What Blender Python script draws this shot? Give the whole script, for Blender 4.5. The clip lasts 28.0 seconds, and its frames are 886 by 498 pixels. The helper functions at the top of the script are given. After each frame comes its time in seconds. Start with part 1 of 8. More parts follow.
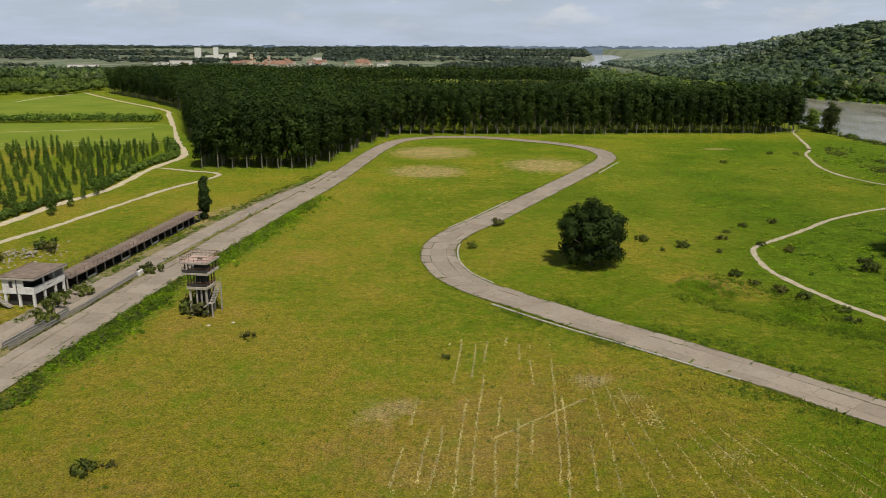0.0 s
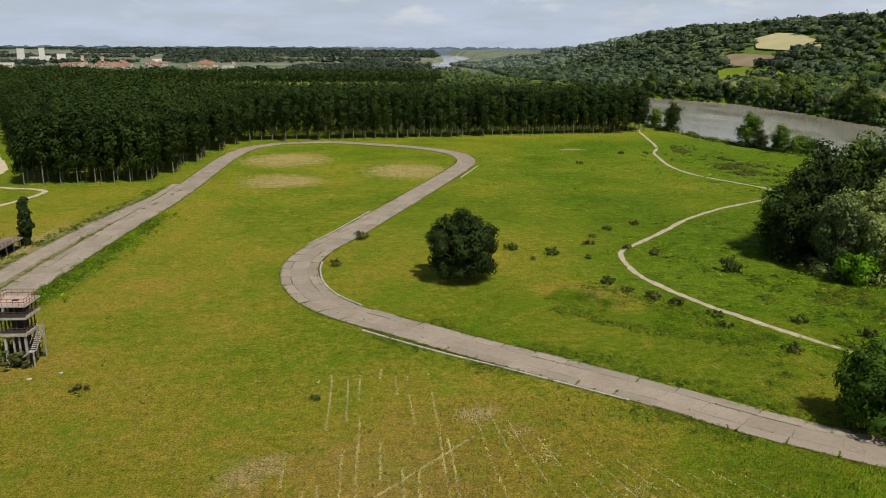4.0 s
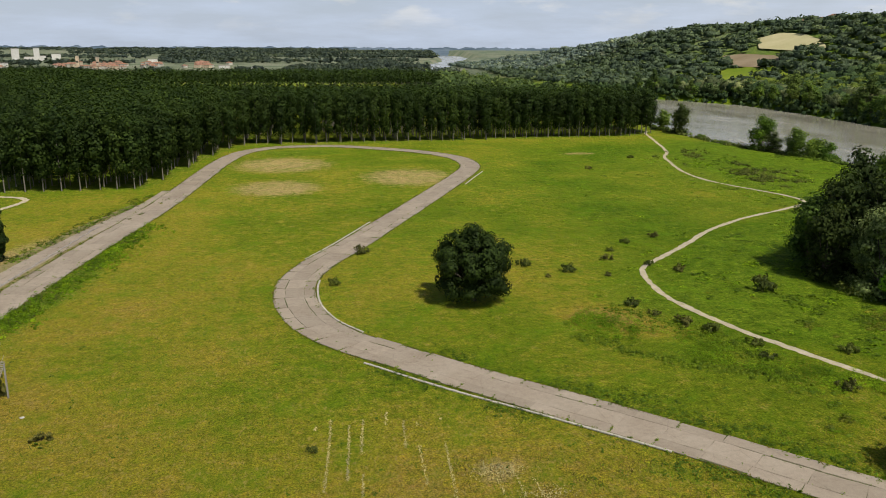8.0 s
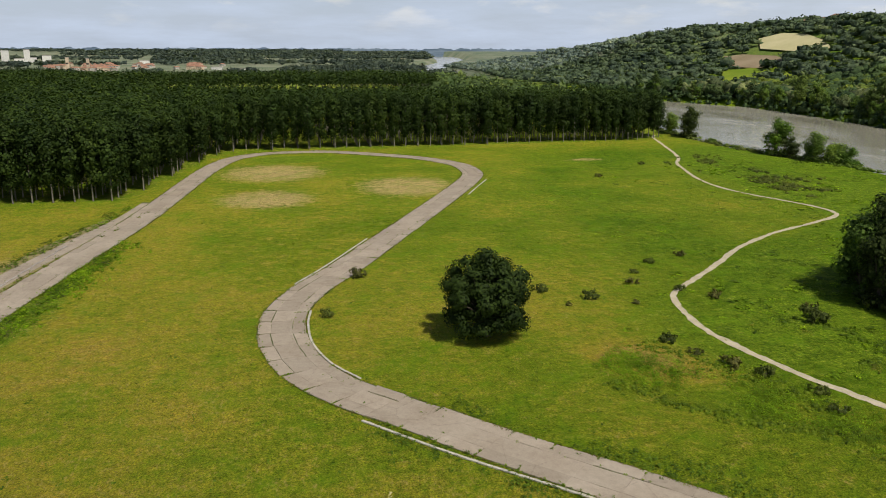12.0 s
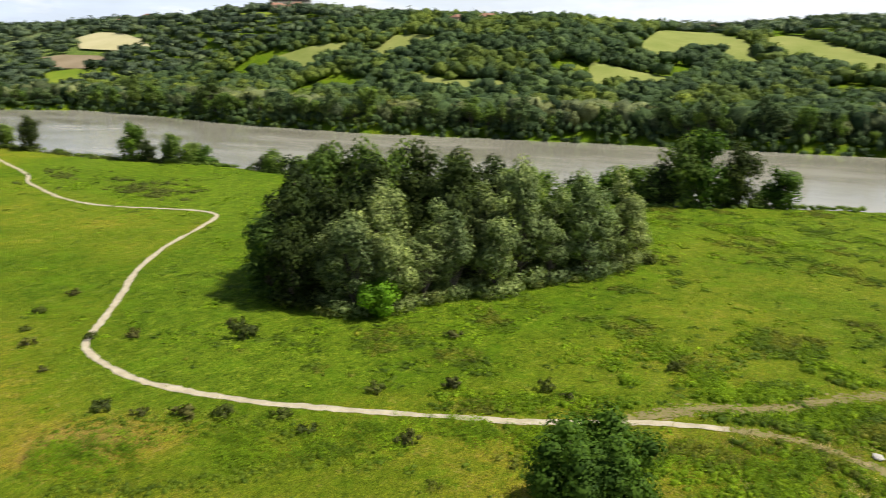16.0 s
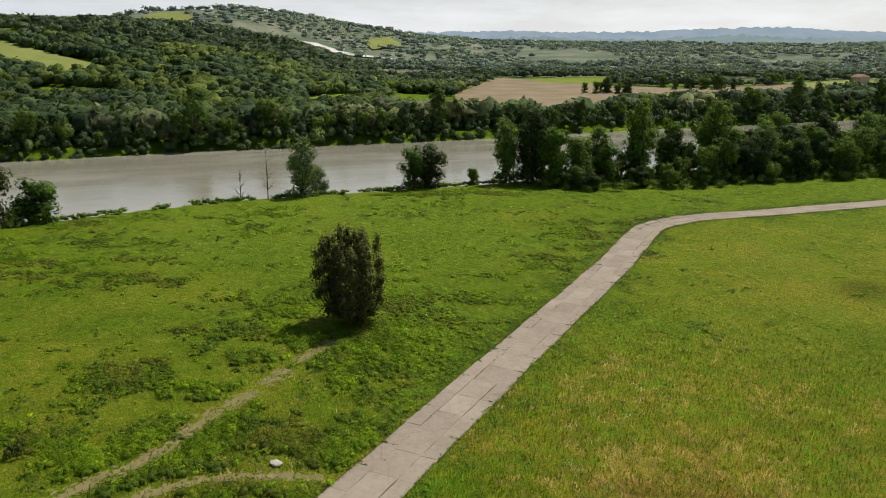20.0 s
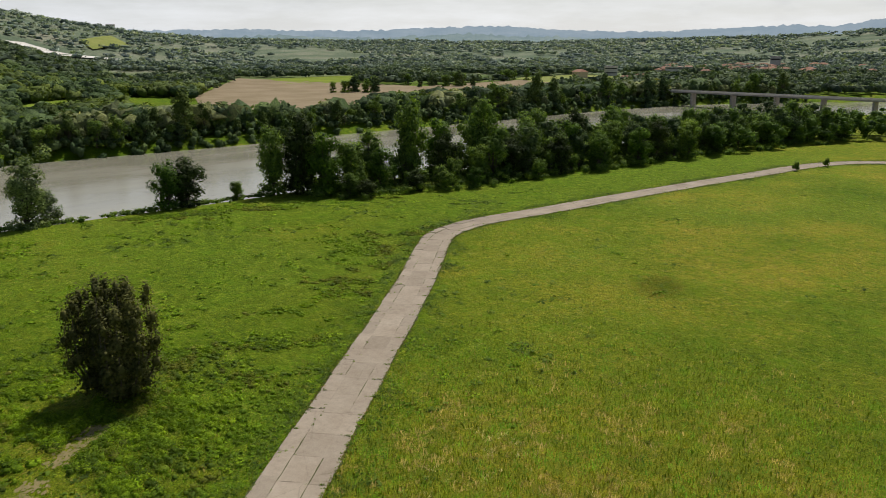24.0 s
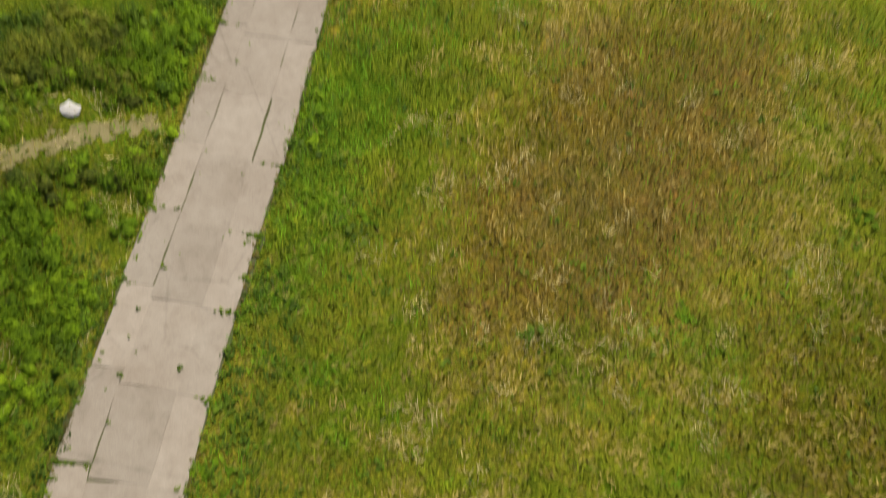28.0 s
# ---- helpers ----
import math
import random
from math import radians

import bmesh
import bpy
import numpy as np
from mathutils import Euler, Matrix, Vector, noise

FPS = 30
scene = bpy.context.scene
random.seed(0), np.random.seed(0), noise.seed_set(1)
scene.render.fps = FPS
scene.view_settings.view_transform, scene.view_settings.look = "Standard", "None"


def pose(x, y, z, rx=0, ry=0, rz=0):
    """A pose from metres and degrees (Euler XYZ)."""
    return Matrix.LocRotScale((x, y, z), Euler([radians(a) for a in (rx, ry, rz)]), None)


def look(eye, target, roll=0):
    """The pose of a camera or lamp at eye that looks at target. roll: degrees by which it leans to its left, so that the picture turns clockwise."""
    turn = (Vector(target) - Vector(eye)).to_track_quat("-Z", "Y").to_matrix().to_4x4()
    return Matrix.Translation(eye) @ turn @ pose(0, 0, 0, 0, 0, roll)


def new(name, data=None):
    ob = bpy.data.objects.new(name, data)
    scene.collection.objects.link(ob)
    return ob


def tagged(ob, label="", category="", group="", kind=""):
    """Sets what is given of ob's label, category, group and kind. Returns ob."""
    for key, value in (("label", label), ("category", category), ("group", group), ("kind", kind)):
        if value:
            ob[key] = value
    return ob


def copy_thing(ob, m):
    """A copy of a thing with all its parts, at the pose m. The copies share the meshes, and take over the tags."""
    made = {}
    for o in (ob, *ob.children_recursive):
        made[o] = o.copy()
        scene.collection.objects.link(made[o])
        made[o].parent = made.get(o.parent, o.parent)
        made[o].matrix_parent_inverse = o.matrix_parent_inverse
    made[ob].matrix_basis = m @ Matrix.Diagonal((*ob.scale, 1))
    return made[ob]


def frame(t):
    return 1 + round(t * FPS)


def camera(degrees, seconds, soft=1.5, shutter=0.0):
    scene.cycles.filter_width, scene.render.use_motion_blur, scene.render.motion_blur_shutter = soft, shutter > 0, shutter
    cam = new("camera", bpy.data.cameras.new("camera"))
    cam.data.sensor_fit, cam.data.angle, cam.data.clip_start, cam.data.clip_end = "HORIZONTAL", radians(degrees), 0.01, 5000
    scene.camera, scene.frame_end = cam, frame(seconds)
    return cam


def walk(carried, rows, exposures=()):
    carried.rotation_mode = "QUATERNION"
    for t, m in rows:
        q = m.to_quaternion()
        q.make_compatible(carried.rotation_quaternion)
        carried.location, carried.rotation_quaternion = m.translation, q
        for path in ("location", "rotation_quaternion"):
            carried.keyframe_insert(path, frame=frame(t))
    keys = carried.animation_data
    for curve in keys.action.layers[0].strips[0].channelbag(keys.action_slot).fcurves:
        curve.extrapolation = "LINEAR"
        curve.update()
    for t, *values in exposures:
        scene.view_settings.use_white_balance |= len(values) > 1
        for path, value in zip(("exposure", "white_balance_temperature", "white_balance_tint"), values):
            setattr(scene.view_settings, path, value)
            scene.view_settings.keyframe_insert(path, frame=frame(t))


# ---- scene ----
cam = camera(58.9, 28.0, soft=0.7, shutter=0.5)
PATH = [
    (0, (0.0, 0.0, 45.0), (0.0, 1.935, 44.494), 0.2),
    (0.5, (-0.093, 1.386, 45.11), (-0.05, 3.32, 44.602), 0.3),
    (1, (-0.42, 2.983, 45.1), (-0.33, 4.915, 44.593), 0.3),
    (1.5, (-0.502, 4.404, 45.104), (-0.374, 6.334, 44.598), 0.3),
    (2, (-0.668, 5.963, 45.105), (-0.503, 7.892, 44.6), 0.4),
    (2.5, (-0.65, 7.418, 45.178), (-0.445, 9.342, 44.673), 0.3),
    (3, (-0.672, 8.891, 45.232), (-0.411, 10.809, 44.727), 0.3),
    (3.5, (-0.681, 10.159, 45.309), (-0.332, 12.063, 44.806), 0.3),
    (5.5, (-0.837, 16.201, 45.467), (-0.471, 18.102, 44.965), 0.3),
    (6, (-0.495, 18.112, 45.403), (-0.13, 20.013, 44.901), 0.2),
    (6.5, (-0.574, 19.883, 45.228), (-0.209, 21.785, 44.727), 0.2),
    (7, (-0.506, 21.623, 45.173), (-0.14, 23.524, 44.673), 0.2),
    (7.5, (-0.362, 23.494, 45.214), (0.003, 25.396, 44.714), 0.2),
    (8, (-0.18, 25.374, 45.292), (0.185, 27.276, 44.79), 0.3),
    (8.5, (-0.105, 27.165, 45.286), (0.259, 29.067, 44.785), 0.1),
    (9, (0.086, 28.988, 45.329), (0.451, 30.89, 44.829), 0.1),
    (9.5, (0.171, 31.193, 45.315), (0.536, 33.094, 44.816), 0.1),
    (10, (0.183, 33.717, 45.196), (0.55, 35.619, 44.697), 0.2),
    (10.5, (0.372, 36.111, 45.068), (0.738, 38.013, 44.571), 0.2),
    (11, (0.487, 38.533, 45.048), (0.854, 40.436, 44.55), 0.2),
    (11.5, (0.692, 40.906, 44.985), (1.059, 42.809, 44.488), 0.2),
    (13.5, (2.687, 52.871, 44.9), (3.38, 54.676, 44.388), 0.4),
    (14, (2.512, 53.322, 45.006), (3.438, 55.024, 44.511), 0.2),
    (14.5, (2.403, 54.842, 45.614), (3.539, 56.412, 45.117), -0.1),
    (15, (2.581, 57.505, 46.035), (3.907, 58.916, 45.532), -0.1),
    (15.5, (3.061, 59.875, 46.216), (4.548, 61.114, 45.712), -0.2),
    (16, (3.909, 62.471, 46.068), (5.534, 63.522, 45.566), -0.2),
    (16.5, (5.01, 64.981, 45.982), (6.752, 65.826, 45.48), -0.1),
    (17, (6.586, 67.311, 45.929), (8.424, 67.917, 45.426), -0.1),
    (17.5, (8.19, 69.448, 45.851), (10.1, 69.76, 45.347), -0.1),
    (18, (10.516, 71.305, 45.524), (12.452, 71.317, 45.022), 0.1),
    (18.5, (12.29, 72.781, 45.323), (14.207, 72.507, 44.823), 0.1),
    (19, (14.844, 73.801, 44.974), (16.711, 73.282, 44.475), 0.1),
    (19.5, (17.242, 75.085, 44.76), (19.046, 74.38, 44.263), 0.2),
    (20, (19.406, 75.95, 44.801), (21.211, 75.246, 44.305), 0.2),
    (20.5, (21.66, 76.518, 44.88), (23.466, 75.816, 44.383), 0.2),
    (22.5, (30.547, 75.843, 44.862), (32.209, 74.848, 44.365), -0.1),
    (23, (33.53, 75.066, 45.014), (35.14, 73.99, 44.515), -0.1),
    (23.5, (36.565, 74.451, 45.082), (38.115, 73.289, 44.584), -0.1),
    (24, (39.646, 73.432, 45.048), (41.135, 72.193, 44.549), -0.1),
    (24.5, (42.412, 72.441, 45.119), (43.889, 71.188, 44.62), -0.1),
    (25, (45.055, 71.341, 45.18), (46.534, 70.089, 44.682), -0.1),
    (25.5, (47.923, 70.094, 45.132), (49.401, 68.842, 44.635), -0.0),
    (26, (50.278, 68.949, 44.955), (51.744, 67.711, 44.392), 0.0),
    (26.5, (52.638, 68.409, 44.757), (54.0, 67.251, 43.863), 0.4),
    (27, (53.914, 68.375, 44.624), (55.107, 67.344, 43.393), 1.0),
    (27.5, (55.232, 67.924, 44.441), (56.205, 67.071, 42.916), 1.6),
    (28, (56.209, 67.153, 44.475), (56.92, 66.526, 42.714), 2.1),
]
walk(cam, [(t, look(eye, target, roll)) for t, eye, target, roll in PATH],
     [(0.0, -0.19), (8.0, -0.08), (11.5, -0.06), (14.0, 0.12), (15.0, 0.40), (17.0, 0.52), (18.0, 0.26), (19.0, 0.0), (20.0, -0.04), (23.0, -0.14), (25.0, -0.14), (26.0, -0.07), (27.0, 0.15), (28.0, 0.22)])

# ---------- sky, sun ----------
SUN_BEARING, SUN_HEIGHT = 154.0, 57.0
world = bpy.data.worlds.new("sky")
scene.world = world
world.use_nodes = True
wn, wl = world.node_tree.nodes, world.node_tree.links
wn.clear()
w_out, w_bg = wn.new("ShaderNodeOutputWorld"), wn.new("ShaderNodeBackground")
w_sky = wn.new("ShaderNodeTexSky")
w_sky.sky_type, w_sky.sun_disc = "NISHITA", False
w_sky.sun_elevation, w_sky.sun_rotation = radians(SUN_HEIGHT), radians(SUN_BEARING)
w_sky.air_density, w_sky.dust_density, w_sky.ozone_density = 1.0, 1.2, 1.0
# thin cloud over the sky, flattened towards the horizon
w_co, w_map, w_noise, w_ramp, w_mix = (wn.new("ShaderNodeTexCoord"), wn.new("ShaderNodeMapping"), wn.new("ShaderNodeTexNoise"),
                                       wn.new("ShaderNodeValToRGB"), wn.new("ShaderNodeMixRGB"))
w_map.inputs["Scale"].default_value = (2.2, 2.2, 13.0)
w_noise.inputs["Scale"].default_value, w_noise.inputs["Detail"].default_value = 3.2, 7.0
w_noise.inputs["Roughness"].default_value = 0.6
w_ramp.color_ramp.elements[0].position, w_ramp.color_ramp.elements[1].position = 0.40, 0.72
w_ramp.color_ramp.elements[0].color, w_ramp.color_ramp.elements[1].color = (0.74, 0.74, 0.74, 1), (1.0, 1.0, 1.0, 1)
# the haze is brighter towards the sun
w_dot, w_sunny, w_haze = wn.new("ShaderNodeVectorMath"), wn.new("ShaderNodeMapRange"), wn.new("ShaderNodeMixRGB")
w_dot.operation = "DOT_PRODUCT"
w_dot.inputs[1].default_value = (math.sin(radians(SUN_BEARING)), math.cos(radians(SUN_BEARING)), 0.0)
w_sunny.inputs["From Min"].default_value, w_sunny.inputs["From Max"].default_value = -0.7, 0.9
w_haze.inputs["Color1"].default_value, w_haze.inputs["Color2"].default_value = (8.6, 9.9, 12.2, 1), (14.0, 14.2, 14.4, 1)
wl.new(w_dot.outputs["Value"], w_sunny.inputs["Value"])
wl.new(w_sunny.outputs["Result"], w_haze.inputs["Fac"])
wl.new(w_co.outputs["Generated"], w_map.inputs["Vector"])
wl.new(w_co.outputs["Generated"], w_dot.inputs[0])
wl.new(w_map.outputs["Vector"], w_noise.inputs["Vector"])
wl.new(w_noise.outputs["Fac"], w_ramp.inputs["Fac"])
# small cumulus heads in a band above the horizon
w_pmap, w_puff, w_heap, w_low, w_band, w_cloud = (wn.new("ShaderNodeMapping"), wn.new("ShaderNodeTexNoise"), wn.new("ShaderNodeValToRGB"), wn.new("ShaderNodeValToRGB"),
                                                  wn.new("ShaderNodeMixRGB"), wn.new("ShaderNodeMixRGB"))
w_pmap.inputs["Scale"].default_value = (5.0, 5.0, 15.0)
w_puff.inputs["Scale"].default_value, w_puff.inputs["Detail"].default_value, w_puff.inputs["Roughness"].default_value = 2.1, 8.0, 0.58
w_heap.color_ramp.elements[0].position, w_heap.color_ramp.elements[1].position = 0.53, 0.68
w_low.color_ramp.elements[0].position, w_low.color_ramp.elements[1].position = 0.012, 0.055
w_band.blend_type, w_band.inputs["Fac"].default_value = "MULTIPLY", 1.0
w_cloud.inputs["Color2"].default_value = (12.6, 12.8, 13.2, 1)
wl.new(w_co.outputs["Generated"], w_pmap.inputs["Vector"])
wl.new(w_pmap.outputs["Vector"], w_puff.inputs["Vector"])
wl.new(w_puff.outputs["Fac"], w_heap.inputs["Fac"])
wl.new(w_heap.outputs["Color"], w_band.inputs["Color1"])
wl.new(w_low.outputs["Color"], w_band.inputs["Color2"])
wl.new(w_band.outputs["Color"], w_cloud.inputs["Fac"])
w_sep, w_high, w_mul = wn.new("ShaderNodeSeparateXYZ"), wn.new("ShaderNodeValToRGB"), wn.new("ShaderNodeMixRGB")
wl.new(w_co.outputs["Generated"], w_sep.inputs["Vector"])
wl.new(w_sep.outputs["Z"], w_high.inputs["Fac"])
wl.new(w_sep.outputs["Z"], w_low.inputs["Fac"])
wl.new(w_haze.outputs["Color"], w_cloud.inputs["Color1"])
wl.new(w_cloud.outputs["Color"], w_mix.inputs["Color2"])
w_high.color_ramp.elements[0].position, w_high.color_ramp.elements[1].position = 0.02, 0.38
w_high.color_ramp.elements[0].color, w_high.color_ramp.elements[1].color = (1, 1, 1, 1), (0.04, 0.04, 0.04, 1)
w_mul.blend_type = "MULTIPLY"
w_mul.inputs["Fac"].default_value = 1.0
wl.new(w_ramp.outputs["Color"], w_mul.inputs["Color1"])
wl.new(w_high.outputs["Color"], w_mul.inputs["Color2"])
wl.new(w_mul.outputs["Color"], w_mix.inputs["Fac"])
wl.new(w_sky.outputs["Color"], w_mix.inputs["Color1"])
wl.new(w_mix.outputs["Color"], w_bg.inputs["Color"])
w_bg.inputs["Strength"].default_value = 0.068
wl.new(w_bg.outputs["Background"], w_out.inputs["Surface"])

sun_data = bpy.data.lights.new("sun", "SUN")
sun_data.energy, sun_data.angle, sun_data.color = 4.7, radians(0.55), (1.0, 0.95, 0.86)
sun = new("sun", sun_data)
sun_from = Vector((math.sin(radians(SUN_BEARING)) * math.cos(radians(SUN_HEIGHT)), math.cos(radians(SUN_BEARING)) * math.cos(radians(SUN_HEIGHT)), math.sin(radians(SUN_HEIGHT))))
sun.matrix_world = look(sun_from * 300, (0, 0, 0))

# ---------- materials ----------
def material(name):
    m = bpy.data.materials.new(name)
    m.use_nodes = True
    nodes, links = m.node_tree.nodes, m.node_tree.links
    nodes.clear()
    out = nodes.new("ShaderNodeOutputMaterial")
    return m, nodes, links, out


def noise_node(nodes, links, scale, detail=5.0, rough=0.6, space="Object", stretch=None):
    co = nodes.new("ShaderNodeNewGeometry") if space == "World" else nodes.new("ShaderNodeTexCoord")
    source = co.outputs["Position"] if space == "World" else co.outputs["Object"]
    if stretch:
        mapping = nodes.new("ShaderNodeMapping")
        mapping.inputs["Scale"].default_value = stretch
        links.new(source, mapping.inputs["Vector"])
        source = mapping.outputs["Vector"]
    n = nodes.new("ShaderNodeTexNoise")
    n.inputs["Scale"].default_value, n.inputs["Detail"].default_value, n.inputs["Roughness"].default_value = scale, detail, rough
    links.new(source, n.inputs["Vector"])
    return n.outputs["Fac"]


def ramp(nodes, links, value, stops):
    r = nodes.new("ShaderNodeValToRGB")
    els = r.color_ramp.elements
    while len(els) < len(stops):
        els.new(0.5)
    for e, (at, col) in zip(els, stops):
        e.position, e.color = at, (*col, 1) if len(col) == 3 else col
    links.new(value, r.inputs["Fac"])
    return r.outputs["Color"]


def mixed(nodes, links, fac, a, b, how="MIX"):
    n = nodes.new("ShaderNodeMixRGB")
    n.blend_type = how
    for value, slot in ((fac, "Fac"), (a, "Color1"), (b, "Color2")):
        if isinstance(value, (int, float)):
            n.inputs[slot].default_value = value
        elif isinstance(value, tuple):
            n.inputs[slot].default_value = (*value, 1)
        else:
            links.new(value, n.inputs[slot])
    return n.outputs["Color"]


def calc(nodes, links, how, a, b=0.0):
    n = nodes.new("ShaderNodeMath")
    n.operation = how
    for i, v in enumerate((a, b)):
        if isinstance(v, (int, float)):
            n.inputs[i].default_value = v
        else:
            links.new(v, n.inputs[i])
    return n.outputs[0]


def bump(nodes, links, height, strength, distance):
    b = nodes.new("ShaderNodeBump")
    b.inputs["Strength"].default_value, b.inputs["Distance"].default_value = strength, distance
    links.new(height, b.inputs["Height"])
    return b.outputs["Normal"]


def surface(nodes, links, out, colour, rough=0.8, normal=None, metal=0.0, spec=0.3):
    p = nodes.new("ShaderNodeBsdfPrincipled")
    if isinstance(colour, tuple):
        p.inputs["Base Color"].default_value = (*colour, 1)
    else:
        links.new(colour, p.inputs["Base Color"])
    if isinstance(rough, (int, float)):
        p.inputs["Roughness"].default_value = rough
    else:
        links.new(rough, p.inputs["Roughness"])
    p.inputs["Metallic"].default_value, p.inputs["Specular IOR Level"].default_value = metal, spec
    if normal is not None:
        links.new(normal, p.inputs["Normal"])
    links.new(p.outputs[0], out.inputs["Surface"])
    return p


def worn(name, base, dark, scale=2.0, rough=0.85, metal=0.0, grain=30.0, depth=0.01, spots=0.5):
    """Paint, render, concrete or metal with stains at one scale and grain at another."""
    m, nodes, links, out = material(name)
    large = noise_node(nodes, links, scale, 6, 0.65)
    fine = noise_node(nodes, links, grain, 4, 0.7)
    stain = ramp(nodes, links, large, ((spots - 0.14, dark), (spots + 0.16, base)))
    colour = mixed(nodes, links, 0.35, stain, ramp(nodes, links, fine, ((0.3, tuple(0.55 * v for v in base)), (0.7, tuple(min(1.0, 1.25 * v) for v in base)))))
    info = nodes.new("ShaderNodeObjectInfo")
    shade = ramp(nodes, links, info.outputs["Random"], ((0.0, (0.86, 0.86, 0.86)), (1.0, (1.08, 1.06, 1.03))))
    colour = mixed(nodes, links, 1.0, colour, shade, "MULTIPLY")
    surface(nodes, links, out, colour, rough, bump(nodes, links, fine, 0.5, depth), metal)
    return m


def leafy(name, dark, light, through_light=0.3, patch=0.12, rough=0.7, mottle=0.0, relief=0.5):
    """Foliage: varies from leaf to leaf, and from crown to crown."""
    m, nodes, links, out = material(name)
    geo, info = nodes.new("ShaderNodeNewGeometry"), nodes.new("ShaderNodeObjectInfo")
    wide = noise_node(nodes, links, patch, 3, 0.6, "World")
    leaf = ramp(nodes, links, geo.outputs["Random Per Island"], ((0.0, dark), (0.55, tuple(0.5 * (a + b) for a, b in zip(dark, light))), (1.0, light)))
    crown = ramp(nodes, links, wide, ((0.33, (0.62, 0.64, 0.66)), (0.68, (1.32, 1.26, 1.05))))
    own = ramp(nodes, links, info.outputs["Random"], ((0.0, (0.8, 0.84, 0.86)), (1.0, (1.2, 1.12, 1.0))))
    colour = mixed(nodes, links, 1.0, mixed(nodes, links, 1.0, leaf, crown, "MULTIPLY"), own, "MULTIPLY")
    # each crown of a wood has a tone of its own
    each = nodes.new("ShaderNodeAttribute")
    each.attribute_name = "tone"
    tone = ramp(nodes, links, calc(nodes, links, "ADD", each.outputs["Fac"], 0.5), ((0.0, (0.55, 0.60, 0.66)), (0.5, (1.0, 1.0, 1.0)), (1.0, (1.55, 1.40, 1.05))))
    colour = mixed(nodes, links, 1.0, colour, tone, "MULTIPLY")
    p = nodes.new("ShaderNodeBsdfPrincipled")
    p.inputs["Roughness"].default_value, p.inputs["Specular IOR Level"].default_value = rough, 0.12
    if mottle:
        # one noise for relief and tone: hollows darker and cooler, bumps paler
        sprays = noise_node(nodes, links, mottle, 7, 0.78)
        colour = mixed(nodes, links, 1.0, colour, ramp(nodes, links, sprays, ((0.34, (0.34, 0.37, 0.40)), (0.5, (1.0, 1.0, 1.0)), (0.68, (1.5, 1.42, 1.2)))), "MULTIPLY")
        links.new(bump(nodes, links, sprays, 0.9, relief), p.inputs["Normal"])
    links.new(colour, p.inputs["Base Color"])
    t = nodes.new("ShaderNodeBsdfTranslucent")
    links.new(mixed(nodes, links, 1.0, colour, (1.15, 1.25, 0.55), "MULTIPLY"), t.inputs["Color"])
    mix = nodes.new("ShaderNodeMixShader")
    mix.inputs["Fac"].default_value = through_light
    links.new(p.outputs[0], mix.inputs[1])
    links.new(t.outputs[0], mix.inputs[2])
    links.new(mix.outputs[0], out.inputs["Surface"])
    return m


